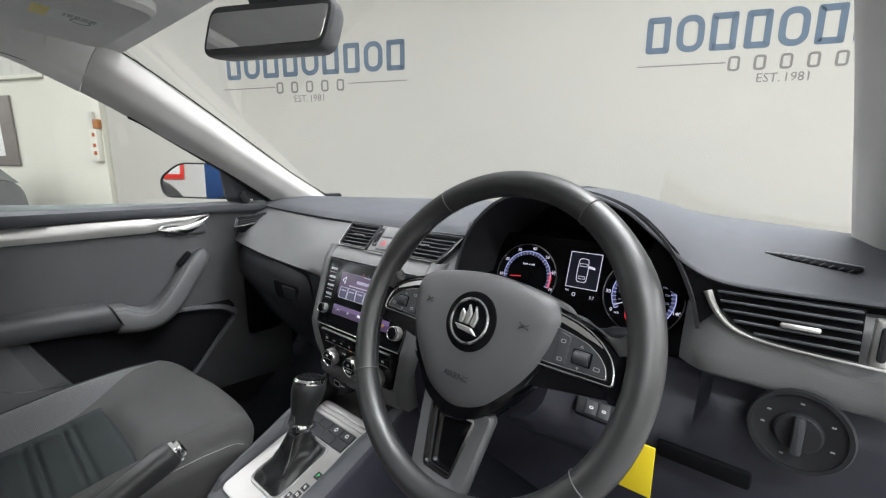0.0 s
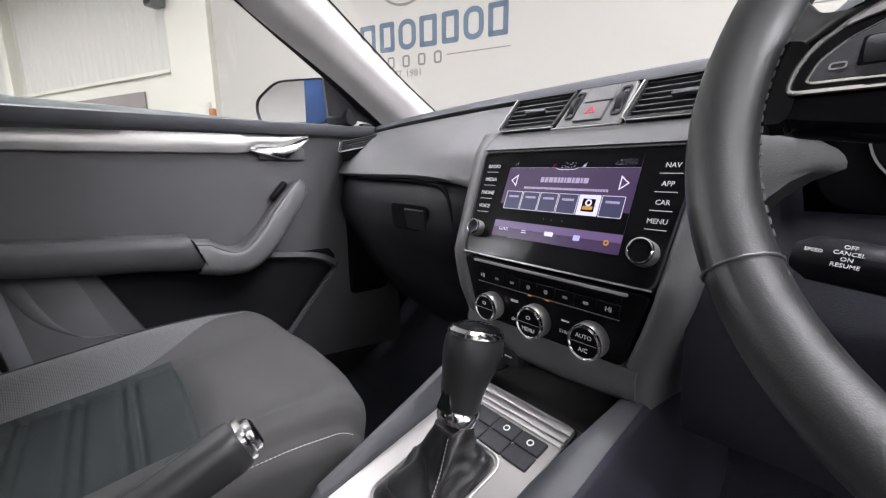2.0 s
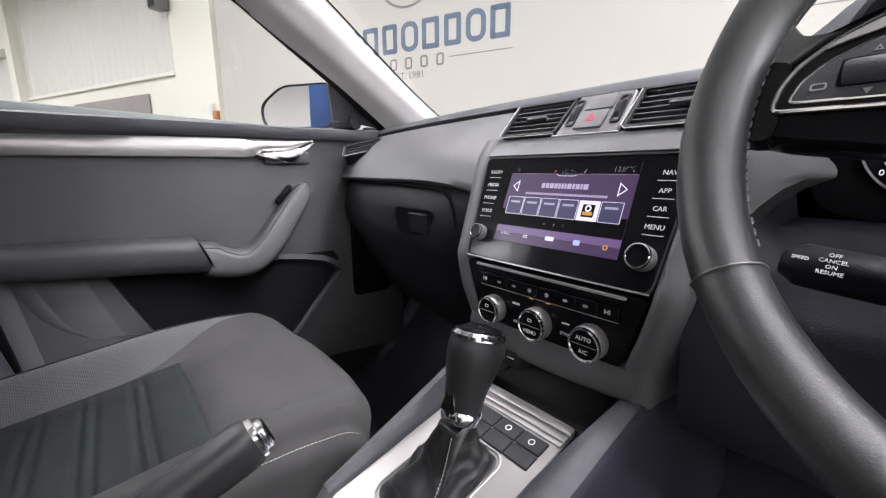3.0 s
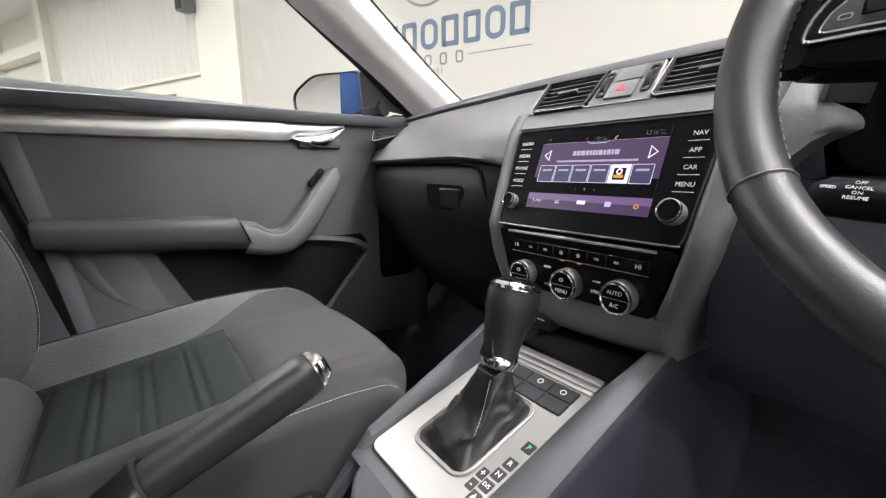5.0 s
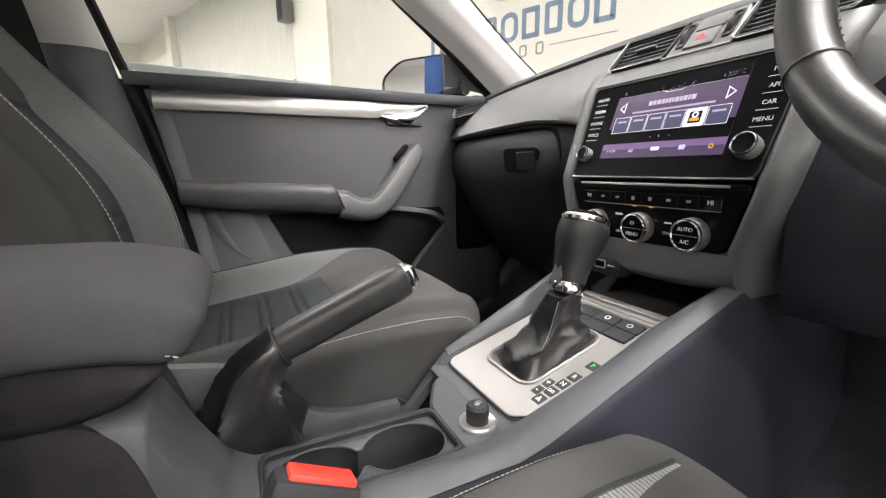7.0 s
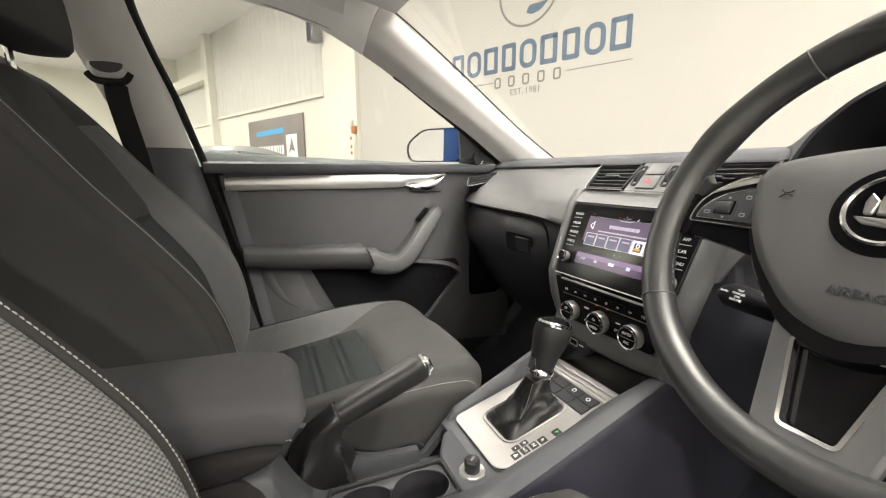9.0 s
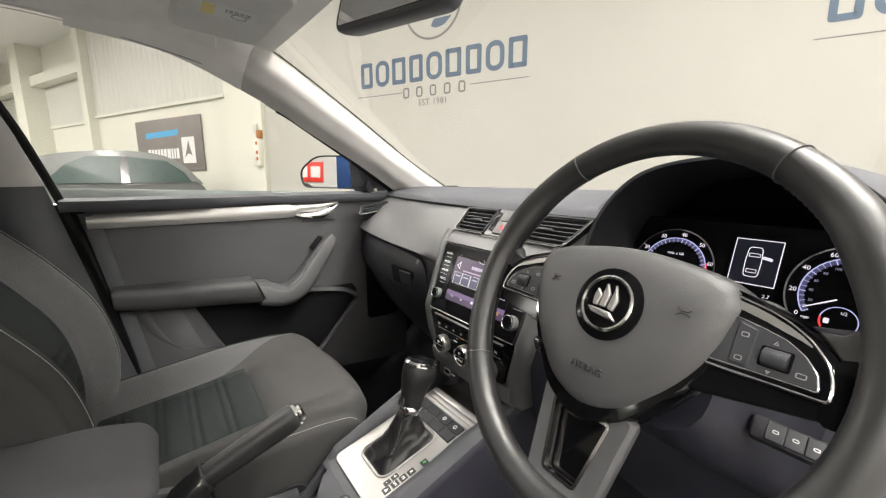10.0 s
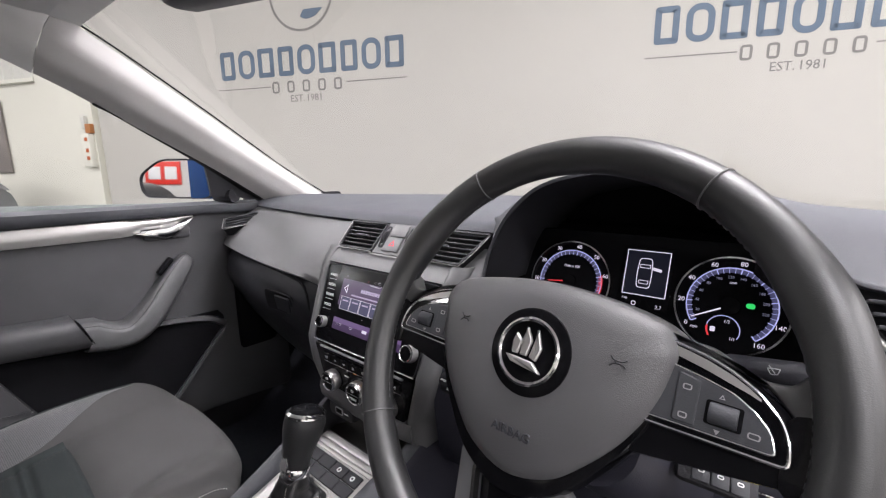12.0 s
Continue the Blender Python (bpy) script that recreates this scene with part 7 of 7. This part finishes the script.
gx = Matrix.Translation(top) @ Vector((0, 0, 1)).rotation_difference(axis).to_matrix().to_4x4()
part("chrome_collar", lathe([(0, -0.004), (0.0195, -0.004), (0.0205, 0.0), (0.0205, 0.006), (0.019, 0.009), (0, 0.009)], gx, 28), M_CHROME, gear, "chrome collar")
part("release_trim", loft([[gx @ Vector((x, -0.0185 - 0.002 * j, z)) for x, z in rounded([(-0.010, 0.006), (0.010, 0.006), (0.004, 0.028), (-0.004, 0.028)], 0.003, 3)] for j in (0, 1)]), M_CHROME, gear, "chrome release trim")
rings = []
for z, rx, ry, oy in ((0.006, 0.0190, 0.0190, 0), (0.018, 0.0197, 0.0200, 0), (0.032, 0.0212, 0.0230, 0.001), (0.046, 0.0242, 0.0270, 0.003), (0.058, 0.0268, 0.0296, 0.004), (0.067, 0.0277, 0.0306, 0.005), (0.074, 0.0272, 0.0300, 0.005), (0.079, 0.0255, 0.0285, 0.005)):
    rings.append([gx @ Vector((rx * math.cos(a), ry * math.sin(a) + oy, z)) for a in [2 * math.pi * k / 32 for k in range(32)]])
part("grip", loft(rings), M_LEATHER, gear, "black leather grip", smooth=60)
rings = []
for z, r in ((0.0795, 1.01), (0.083, 1.01), (0.0865, 0.90), (0.086, 0.80)):
    rings.append([gx @ Vector((0.0255 * r * math.cos(a), 0.0295 * r * math.sin(a) + 0.005, z)) for a in [2 * math.pi * k / 32 for k in range(32)]])
part("cap_ring", loft(rings), M_CHROME, gear, "chrome cap ring", smooth=40)
rings = [[gx @ Vector((0.0255 * r * math.cos(a), 0.0295 * r * math.sin(a) + 0.005, z)) for a in [2 * math.pi * k / 32 for k in range(32)]] for z, r in ((0.085, 0.84), (0.0885, 0.80), (0.0915, 0.5), (0.0922, 0.1))]
part("cap", loft(rings), M_GLOSS, gear, "gloss black cap", smooth=60)
bars(0.018, 0.005, gx @ Matrix.Translation((0, 0.012, 0.0912)), M_CHROME, gear, 3, "cap_bar")

# ---- handbrake ----
hb = thing("handbrake", (-0.05, -0.03, 0.5), "black leather handbrake lever with chrome button", "handbrake")
A, B = Vector((-0.050, -0.06, 0.548)), Vector((-0.046, 0.170, 0.643))
d = (B - A).normalized()
pts = [A.lerp(B, t) for t in (0, 0.2, 0.4, 0.6, 0.8, 0.93, 1.0)]
hq = Matrix.Translation(B) @ Matrix((Vector((1, 0, 0)), d.cross(Vector((1, 0, 0))), d)).transposed().to_4x4()
HL = (B - A).length
secs = [(-0.60 * HL, 0.031, 0.031), (-0.5 * HL, 0.033, 0.033), (-0.2 * HL, 0.035, 0.036), (-0.012, 0.036, 0.038), (-0.003, 0.035, 0.037), (0.0, 0.032, 0.034)]
part("lever_grip", loft([[hq @ Vector((x, y, z)) for x, y in rrect(w, hh, 0.012, 5)] for z, w, hh in secs]), M_LEATHER, hb, "black leather lever grip", smooth=50)
part("button_collar", loft([[hq @ Vector((x, y, z)) for x, y in rrect(w, w * 1.05, 0.008, 5)] for z, w in ((-0.004, 0.030), (0.003, 0.030), (0.005, 0.028))]), M_CHROME, hb, "chrome button collar", smooth=40)
part("release_button", rbox((0, 0, 0.007), (0.022, 0.023, 0.010), 0.004, hq), M_CHROME, hb, "chrome release button")
for k in (-1, 0, 1):
    part("button_slot", rbox((k * 0.0065, 0, 0.0116), (0.0020, 0.016, 0.002), 0.0005, hq), M_VOID, hb)
rings = []
hang = curve([(0.006, 0.466, 0.062, 0.036), (0.006, 0.490, 0.056, 0.036), (0.010, 0.530, 0.044, 0.033), (0.017, 0.566, 0.032, 0.028), (0.038, 0.590, 0.0215, 0.0205)], 16)
for k, p in enumerate(hang):
    v = k / (len(hang) - 1)
    env = math.sin(math.pi * min(1, v * 1.02)) ** 0.7
    ring = []
    for j in range(96):
        a = 2 * math.pi * j / 96
        w = Vector((math.cos(a) * 0.9, math.sin(a) * 0.9 + 5.2, v * 1.6 + 1.7))
        twist = a * 5 + 3.0 * math.sin(v * 2.6) + 2.2 * noise.noise(w)
        f = 1 + env * (0.20 * crease(twist * 0.5) + 0.14 * noise.noise(w * 2.1))
        lean = Vector((0, 1, 0)).lerp(Vector((0, 0.38, -0.92)), v ** 3)
        ring.append(Vector((-0.049 + p.w * f * math.cos(a), p.x, p.y + 0.006 * env * noise.noise(w * 1.3))) + lean * (p.z * f * math.sin(a)))
    rings.append(ring)
part("gaiter", loft(rings), M_GAITER, hb, "creased black leather gaiter", smooth=70)
part("gaiter_seam", tube([A.lerp(B, 0.43) + Vector((0.0192 * math.cos(a), -0.008 * math.sin(a), 0.0192 * math.sin(a))) for a in [k * math.pi / 10 for k in range(20)]], 0.0022, 6, closed=True), M_LEATHER, hb)

# ---- centre armrest ----
def sweep_x(outline, stations):
    """A pillow: an outline in y and z, carried along x; each station is (x, inset)."""
    lo, hi = [min(p[k] for p in outline) for k in (0, 1)], [max(p[k] for p in outline) for k in (0, 1)]
    cy, cz = (lo[0] + hi[0]) / 2, (lo[1] + hi[1]) / 2
    return loft([[Vector((x, cy + (a - cy) * (1 - 2 * w / (hi[0] - lo[0])), cz + (b - cz) * (1 - 2 * w / (hi[1] - lo[1])))) for a, b in outline] for x, w in stations])


STATIONS = ((-0.090, 0.022), (-0.087, 0.012), (-0.080, 0.004), (-0.068, 0.0), (0.046, 0.0), (0.058, 0.004), (0.065, 0.012), (0.068, 0.022))
pad = rounded([(-0.42, 0.640), (-0.10, 0.640), (-0.062, 0.637), (-0.030, 0.628), (-0.008, 0.664), (-0.022, 0.687), (-0.075, 0.700), (-0.42, 0.712)], 0.020, 6)
arm = part("armrest", sweep_x(pad, STATIONS), M_ARM, cons, "charcoal cloth armrest, folded down", smooth=60)
low = rounded([(-0.42, 0.604), (-0.085, 0.602), (-0.055, 0.610), (-0.033, 0.632), (-0.062, 0.641), (-0.10, 0.645), (-0.42, 0.645)], 0.012, 5)
part("lower_pad", sweep_x(low, [(x * 0.985, w * 0.6) for x, w in STATIONS]), M_BOXCLOTH, arm, "dark cloth lower half of the armrest", smooth=60)
stitches(curve([(0.0655, -0.40, 0.655), (0.0660, -0.25, 0.655), (0.0660, -0.12, 0.655), (0.0655, -0.075, 0.653), (0.064, -0.050, 0.648), (0.060, -0.034, 0.640), (0.054, -0.026, 0.634)], 6), arm, 0.0007, 0.0058, (1, -0.4, 0))
part("armrest_base", sweep_x(rounded([(-0.44, 0.40), (-0.030, 0.40), (-0.046, 0.535), (-0.056, 0.570), (-0.066, 0.592), (-0.085, 0.607), (-0.44, 0.609)], 0.012, 4), ((-0.080, 0.0), (0.064, 0.0), (0.069, 0.004), (0.072, 0.012))), M_BOXCLOTH, arm, "black-brown armrest box")
rise = curve([(0.013, 0.5030), (0.004, 0.5065), (-0.012, 0.520), (-0.030, 0.549), (-0.046, 0.583), (-0.058, 0.600), (-0.10, 0.606)], 5)
part("console_rise", shell([[(x, p.x, p.y + dz) for p in rise] for x, dz in ((-0.016, -0.05), (-0.0155, -0.006), (-0.012, 0.0), (0.030, 0.001), (0.058, 0.0), (0.064, -0.006), (0.066, -0.05))], 0.004, (0, 0.3, -1)), M_CONSOLE, cons, "blue-grey console rising to the armrest hinge", smooth=50)
far = curve([(0.175, 0.470), (0.10, 0.478), (0.055, 0.500), (0.020, 0.542), (-0.01, 0.560), (-0.10, 0.578)], 5)
part("brake_surround", shell([[(x, p.x, p.y + dz) for p in far] for x, dz in ((-0.080, -0.06), (-0.0815, -0.008), (-0.085, 0.0), (-0.098, 0.0), (-0.104, -0.008), (-0.108, -0.10))], 0.004, (0, 0, -1)), M_CONSOLE, cons, "blue-grey far rim of the handbrake recess", smooth=50)

# ---- seats ----
def front_seat(cx, label, inner, outer, dz=0.0, dy=0.0, crest=0.90, group="front seats"):
    cloth = {1 if cx < 0 else -1: inner, -1 if cx < 0 else 1: outer}
    t = thing("front_seat", (cx, 0.0, 0.3), label, "car seat", group)

    def grid(fun, u0, u1, v0, v1, nu, nv):
        return [[fun(lerp(u0, u1, i / nu), lerp(v0, v1, j / nv)) for j in range(nv + 1)] for i in range(nu + 1)]

    def cushion(u, v):
        """u across from -1 to 1 (past 1: down the side), v from back to front (past 1: down the front)."""
        au = abs(u)
        s = 1 if u > 0 else -1
        uu = min(1.0, au)
        yf = 0.385 - 0.062 * uu ** 3.0
        x = s * 0.238 * uu
        y = lerp(-0.17, yf - 0.045, min(1, v))
        bol = smooth(0.50, 0.90, uu) * (0.050 - 0.026 * smooth(0.08, 0.34, y)) - 0.020 * smooth(0.92, 1.0, uu) ** 2
        z = 0.506 + 0.135 * y + 0.006 * smooth(0.05, 0.25, y) - 0.10 * max(0, y - 0.24) + bol
        if y < 0.168 and uu < 0.58:
            for g in (0.106, 0.090, 0.044, 0.028, -0.018, -0.034, -0.080, -0.096):
                z -= 0.005 * math.exp(-(((y - g) / 0.0042) ** 2))
            z -= 0.006 * smooth(0.45, 0.58, uu)
        z += (0.006 * math.exp(-(((y - 0.195) / 0.022) ** 2)) - 0.012 * math.exp(-(((y - 0.168) / 0.006) ** 2))) * (1 - smooth(0.45, 0.62, uu))
        if v > 1:
            a = min(1, (v - 1) / 0.5) * math.pi / 2
            y += 0.045 * math.sin(a)
            z -= 0.050 * (1 - math.cos(a))
            if v > 1.5:
                z -= (v - 1.5) * 0.24
                y -= (v - 1.5) * 0.05
        if au > 1:
            a = min(1, (au - 1) / 0.15) * math.pi / 2
            x += s * 0.016 * math.sin(a)
            z -= 0.022 * (1 - math.cos(a))
            if au > 1.15:
                z = lerp(z, 0.36, (au - 1.15) / 0.35)
                x -= s * 0.012 * (au - 1.15) / 0.35
        return Vector((cx + x, y + dy, z + dz))

    def sheet(name, fun, u0, u1, v0, v1, nu, nv, material, lab):
        G = grid(fun, u0, u1, v0, v1, nu, nv)
        ob = part(name, grid_bm(G)[0], material, t, lab, smooth=70)
        if material in (M_HEX, M_WEAVE):
            lay = ob.data.uv_layers.new(name="cloth")
            mid_i, mid_j = nu // 2, nv // 2
            a, b = [0.0], [0.0]
            for i in range(nu):
                a.append(a[-1] + (G[i + 1][mid_j] - G[i][mid_j]).length)
            for j in range(nv):
                b.append(b[-1] + (G[mid_i][j + 1] - G[mid_i][j]).length)
            for lp in ob.data.loops:
                i, j = divmod(lp.vertex_index, nv + 1)
                lay.data[lp.index].uv = (a[i] + 0.5 * b[j], b[j])

    vs = (0.168 + 0.17) / (0.385 - 0.045 + 0.17)
    sheet("cushion_centre", cushion, -0.58, 0.58, 0, vs, 40, 120, M_CLOTH_DARK, "dark ribbed cushion centre")
    sheet("cushion_front", cushion, -0.58, 0.58, vs, 2.1, 40, 36, M_CLOTH, "charcoal cloth thigh pad")
    for s in (-1, 1):
        edge_u = lambda v: lerp(0.58, crest - 0.012, smooth(0.50, 1.0, v))
        sheet("cushion_bolster", lambda p, v: cushion(s * lerp(edge_u(v), crest, p), v), 0, 1, 0, 1.0, 16, 40, cloth[s], "grey mesh cloth bolster" if cloth[s] is not M_CLOTH else "charcoal cloth bolster")
        sheet("cushion_corner", lambda p, v: cushion(s * lerp(0.58, edge_u(v) if v < 1 else crest, p), v), 0, 1, 0.50, 2.1, 16, 46, M_CLOTH, "charcoal cloth cushion corner")
        if cloth[s] is not M_CLOTH:
            part("piping", tube([cushion(s * (crest + 0.01), v / 40) + Vector((0, 0, 0.0006)) for v in range(41)], 0.0016, 6), M_CLOTH_DARK, t, "dark piping along the bolster")
        sheet("cushion_side", cushion, s * crest, s * 1.5, 0, 2.1, 36, 50, M_CLOTH, "charcoal cloth cushion side")
        stitches([cushion(s * 1.05, v / 30 * 1.22) + Vector((s * 0.0008, 0, 0.0008)) for v in range(31)], t, 0.0005, 0.0046)
    tilt = radians(20)
    crest_line = curve([(-0.150, 0.420), (-0.118, 0.480), (-0.098, 0.540), (-0.090, 0.630), (-0.115, 0.740), (-0.178, 0.838), (-0.252, 0.928), (-0.330, 1.030), (-0.388, 1.098), (-0.425, 1.125)], 8)
    front = Vector((0, math.cos(tilt), math.sin(tilt)))

    def along(table, v):
        for (a, b), (c, d) in zip(table, table[1:]):
            if v <= c:
                return lerp(b, d, smooth(a, c, v))
        return table[-1][1]

    def back(u, v):
        """Backrest: u across, v from its foot (0) to its top (1); past 1 the top rolls over."""
        au, s = abs(u), (1 if u > 0 else -1)
        uu = min(1.0, au)
        f = min(1, max(0, v)) * (len(crest_line) - 1)
        k = min(int(f), len(crest_line) - 2)
        p = crest_line[k].lerp(crest_line[k + 1], f - k)
        hw = along(((0, 0.205), (0.28, 0.238), (0.57, 0.238), (0.76, 0.214), (0.90, 0.182), (1.0, 0.150)), v)
        hollow = along(((0, 0.045), (0.3, 0.062), (0.57, 0.055), (0.75, 0.030), (0.95, 0.006), (1.0, 0.004)), v)
        dep = -hollow * (1 - smooth(0.40, 0.84, uu)) - 0.016 * smooth(0.90, 1.0, uu) ** 2
        dep += 0.014 * smooth(0.585, 0.625, v) * (1 - smooth(0.44, 0.52, uu)) * (1 - smooth(0.85, 1.0, v))
        if uu < 0.46 and v < 0.58:
            for g in (0.100, 0.124, 0.172, 0.196, 0.244, 0.268, 0.316, 0.340, 0.388, 0.412):
                dep -= 0.0042 * math.exp(-(((v - g) / 0.0065) ** 2)) * (1 - smooth(0.40, 0.46, uu))
        dep -= 0.006 * math.exp(-(((uu - 0.50) / 0.022) ** 2)) * (1 - smooth(0.55, 0.8, v))
        dep -= 0.004 * math.exp(-(((uu - 0.86) / 0.016) ** 2)) * (1 - smooth(0.8, 1.0, v))
        x = s * hw * uu
        lift = 0.0
        if v > 1:
            a = min(1, (v - 1) / 0.3) * math.pi
            lift = 0.030 * math.sin(a)
            dep -= 0.055 * (1 - math.cos(a))
        if au > 1:
            a = min(1, (au - 1) / 0.15) * math.pi / 2
            x += s * 0.018 * math.sin(a)
            dep -= 0.022 * (1 - math.cos(a)) + max(0, (au - 1.15) / 0.35) * 0.12
        q = Vector((cx + x, p.x + dy * 0.8, p.y)) + front * dep
        return q + Vector((0, -0.3 * lift, lift))

    sheet("backrest_centre", back, -0.50, 0.50, 0, 0.60, 50, 150, M_CLOTH_DARK, "dark ribbed backrest centre")
    sheet("backrest_upper", back, -0.50, 0.50, 0.60, 1.3, 30, 40, M_CLOTH, "charcoal cloth shoulder panel")
    for s in (-1, 1):
        sheet("backrest_bolster", back, s * 0.50, s * 0.86, 0, 0.78, 24, 60, cloth[s], "grey mesh cloth side bolster" if cloth[s] is not M_CLOTH else "charcoal cloth side bolster")
        sheet("backrest_corner", back, s * 0.50, s * 0.86, 0.78, 1.3, 24, 30, M_CLOTH, "charcoal cloth shoulder corner")
        sheet("backrest_side", back, s * 0.86, s * 1.5, 0, 1.3, 40, 70, M_CLOTH, "charcoal cloth backrest side")
        stitches([back(s * 0.885, v / 60 * 0.94) + front * 0.0009 for v in range(61)], t, 0.0006, 0.0050, (0, 0.9, 0.3))
    rows = [[back(lerp(-1.5, 1.5, i / 10), v) for v in (0, 0.15, 0.3, 0.45, 0.6, 0.75, 0.9, 1.0)] for i in (0, 10)]
    part("back_shell", grid_bm(rows)[0], M_DARK, t, "dark back panel", smooth=60)
    o = rounded([(-0.18, 0.30), (0.212, 0.30), (0.210, 0.432), (0.188, 0.455), (0.05, 0.448), (-0.18, 0.440)], 0.016, 4)
    e = 1 if cx < 0 else -1
    part("seat_side_trim", loft([[Vector((cx + e * x, y * k + dy, z + dz)) for y, z in o] for x, k in ((0.215, 1.0), (0.247, 1.0), (0.252, 0.985))]), M_DARK, t, "black plastic seat base trim", smooth=40)
    hc = Vector((cx, -0.385, 1.228))
    rings = []
    for k, (z, sc) in enumerate(((-0.085, 0.75), (-0.075, 0.9), (-0.04, 1.0), (0.0, 1.02), (0.05, 0.98), (0.075, 0.85), (0.085, 0.6))):
        rings.append([hc + Vector((x, y - z * math.tan(radians(8)), z)) for x, y in rrect(0.265 * (0.5 + 0.5 * sc), 0.10 * sc, 0.04 * sc, 5)])
    part("headrest", loft(rings), M_CLOTH, t, "charcoal cloth headrest", smooth=60)
    for s in (-1, 1):
        part("headrest_post", tube([hc + Vector((s * 0.065, -0.025, -0.06)), hc + Vector((s * 0.065, -0.020, -0.15))], 0.006, 10), M_CHROME, t, "chrome headrest post")
    return t


front_seat(-0.378, "charcoal cloth passenger seat with mesh bolsters", M_CLOTH, M_WEAVE)
front_seat(0.378, "charcoal cloth driver's seat with mesh bolsters", M_HEX, M_HEX, -0.030, -0.012, 0.78)

# ---- belts and buckles ----
t = thing("seat_belt", (-0.70, -0.28, 0.5), "black seat belt hanging from the door pillar", "seat belt")
P = curve([(-0.668, -0.322, 1.140), (-0.670, -0.319, 1.09), (-0.674, -0.300, 0.98), (-0.682, -0.285, 0.85), (-0.686, -0.27, 0.6), (-0.69, -0.26, 0.4)], 6)
part("webbing", shell([[p + Vector((0.0, -0.022, 0)), p + Vector((0.003, 0.0, 0)), p + Vector((0, 0.022, 0))] for p in P], 0.0015), M_RUBBER, t, "black belt webbing", smooth=60)
gm_ = on_plane((-0.680, -0.328, 1.165), (0.02, 1, 0), (0.30, -0.1, 1))
part("slider_plate", slab(rounded([(-0.026, -0.060), (0.042, -0.10), (0.046, 0.03), (0.032, 0.075), (-0.036, 0.075)], 0.018, 5), gm_ @ Matrix.Translation((0, 0, 0.001)), 0.008, 0.003), M_PILLAR, t, "pale grey belt height slider", smooth=40)
o = rounded([(-0.040, -0.018), (0.040, -0.018), (0.036, 0.026), (-0.036, 0.026)], 0.016, 6)
guide = part("belt_guide", loft([[gm_ @ Vector((x * k, y * k, z)) for x, y in o] for k, z in ((1.06, 0.006), (1.0, 0.016), (0.9, 0.024), (0.7, 0.029), (0.3, 0.031))]), M_PILLAR, t, "pale grey belt guide", smooth=60)
# Thumb recess is not cut: a darker crescent slab gives its shade.
q = [(0.030 * math.cos(radians(a)), 0.016 + 0.004 * math.sin(radians(a))) for a in range(0, 181, 15)] + [(0.030 * math.cos(radians(a)), 0.016 + 0.019 * math.sin(radians(a))) for a in range(195, 346, 15)]
part("guide_shade", slab(q, gm_ @ Matrix.Translation((0, 0, 0.029)), 0.0025, 0.0008), M_CONSOLE, guide, "grey crescent for the shade in the thumb recess", smooth=0)
part("guide_slot", tube([gm_ @ Vector(p) for p in curve([(-0.040, -0.006, 0.022), (-0.026, -0.019, 0.027), (0.0, -0.022, 0.029), (0.026, -0.019, 0.027), (0.040, -0.002, 0.022)], 4)], 0.0075, 10), M_RUBBER, t, "black belt slot")


def buckle(at, turn):
    t = thing("belt_buckle", at, "black seat belt buckle with red button", "buckle", "belt buckles")
    m = Matrix.Translation(at) @ turn
    part("case", rbox((0, 0, 0), (0.030, 0.060, 0.105), 0.006, m), M_DARK, t, "black buckle case")
    part("press_button", rbox((0, 0.002, 0.052), (0.022, 0.046, 0.008), 0.002, m), M_RED, t, "red press button")


buckle(Vector((0.117, 0.026, 0.508)), Matrix.Rotation(radians(-14), 4, "Y") @ Matrix.Rotation(radians(-24), 4, "X"))
buckle(Vector((-0.132, -0.085, 0.378)), Matrix.Rotation(radians(8), 4, "Y") @ Matrix.Rotation(radians(-20), 4, "X"))
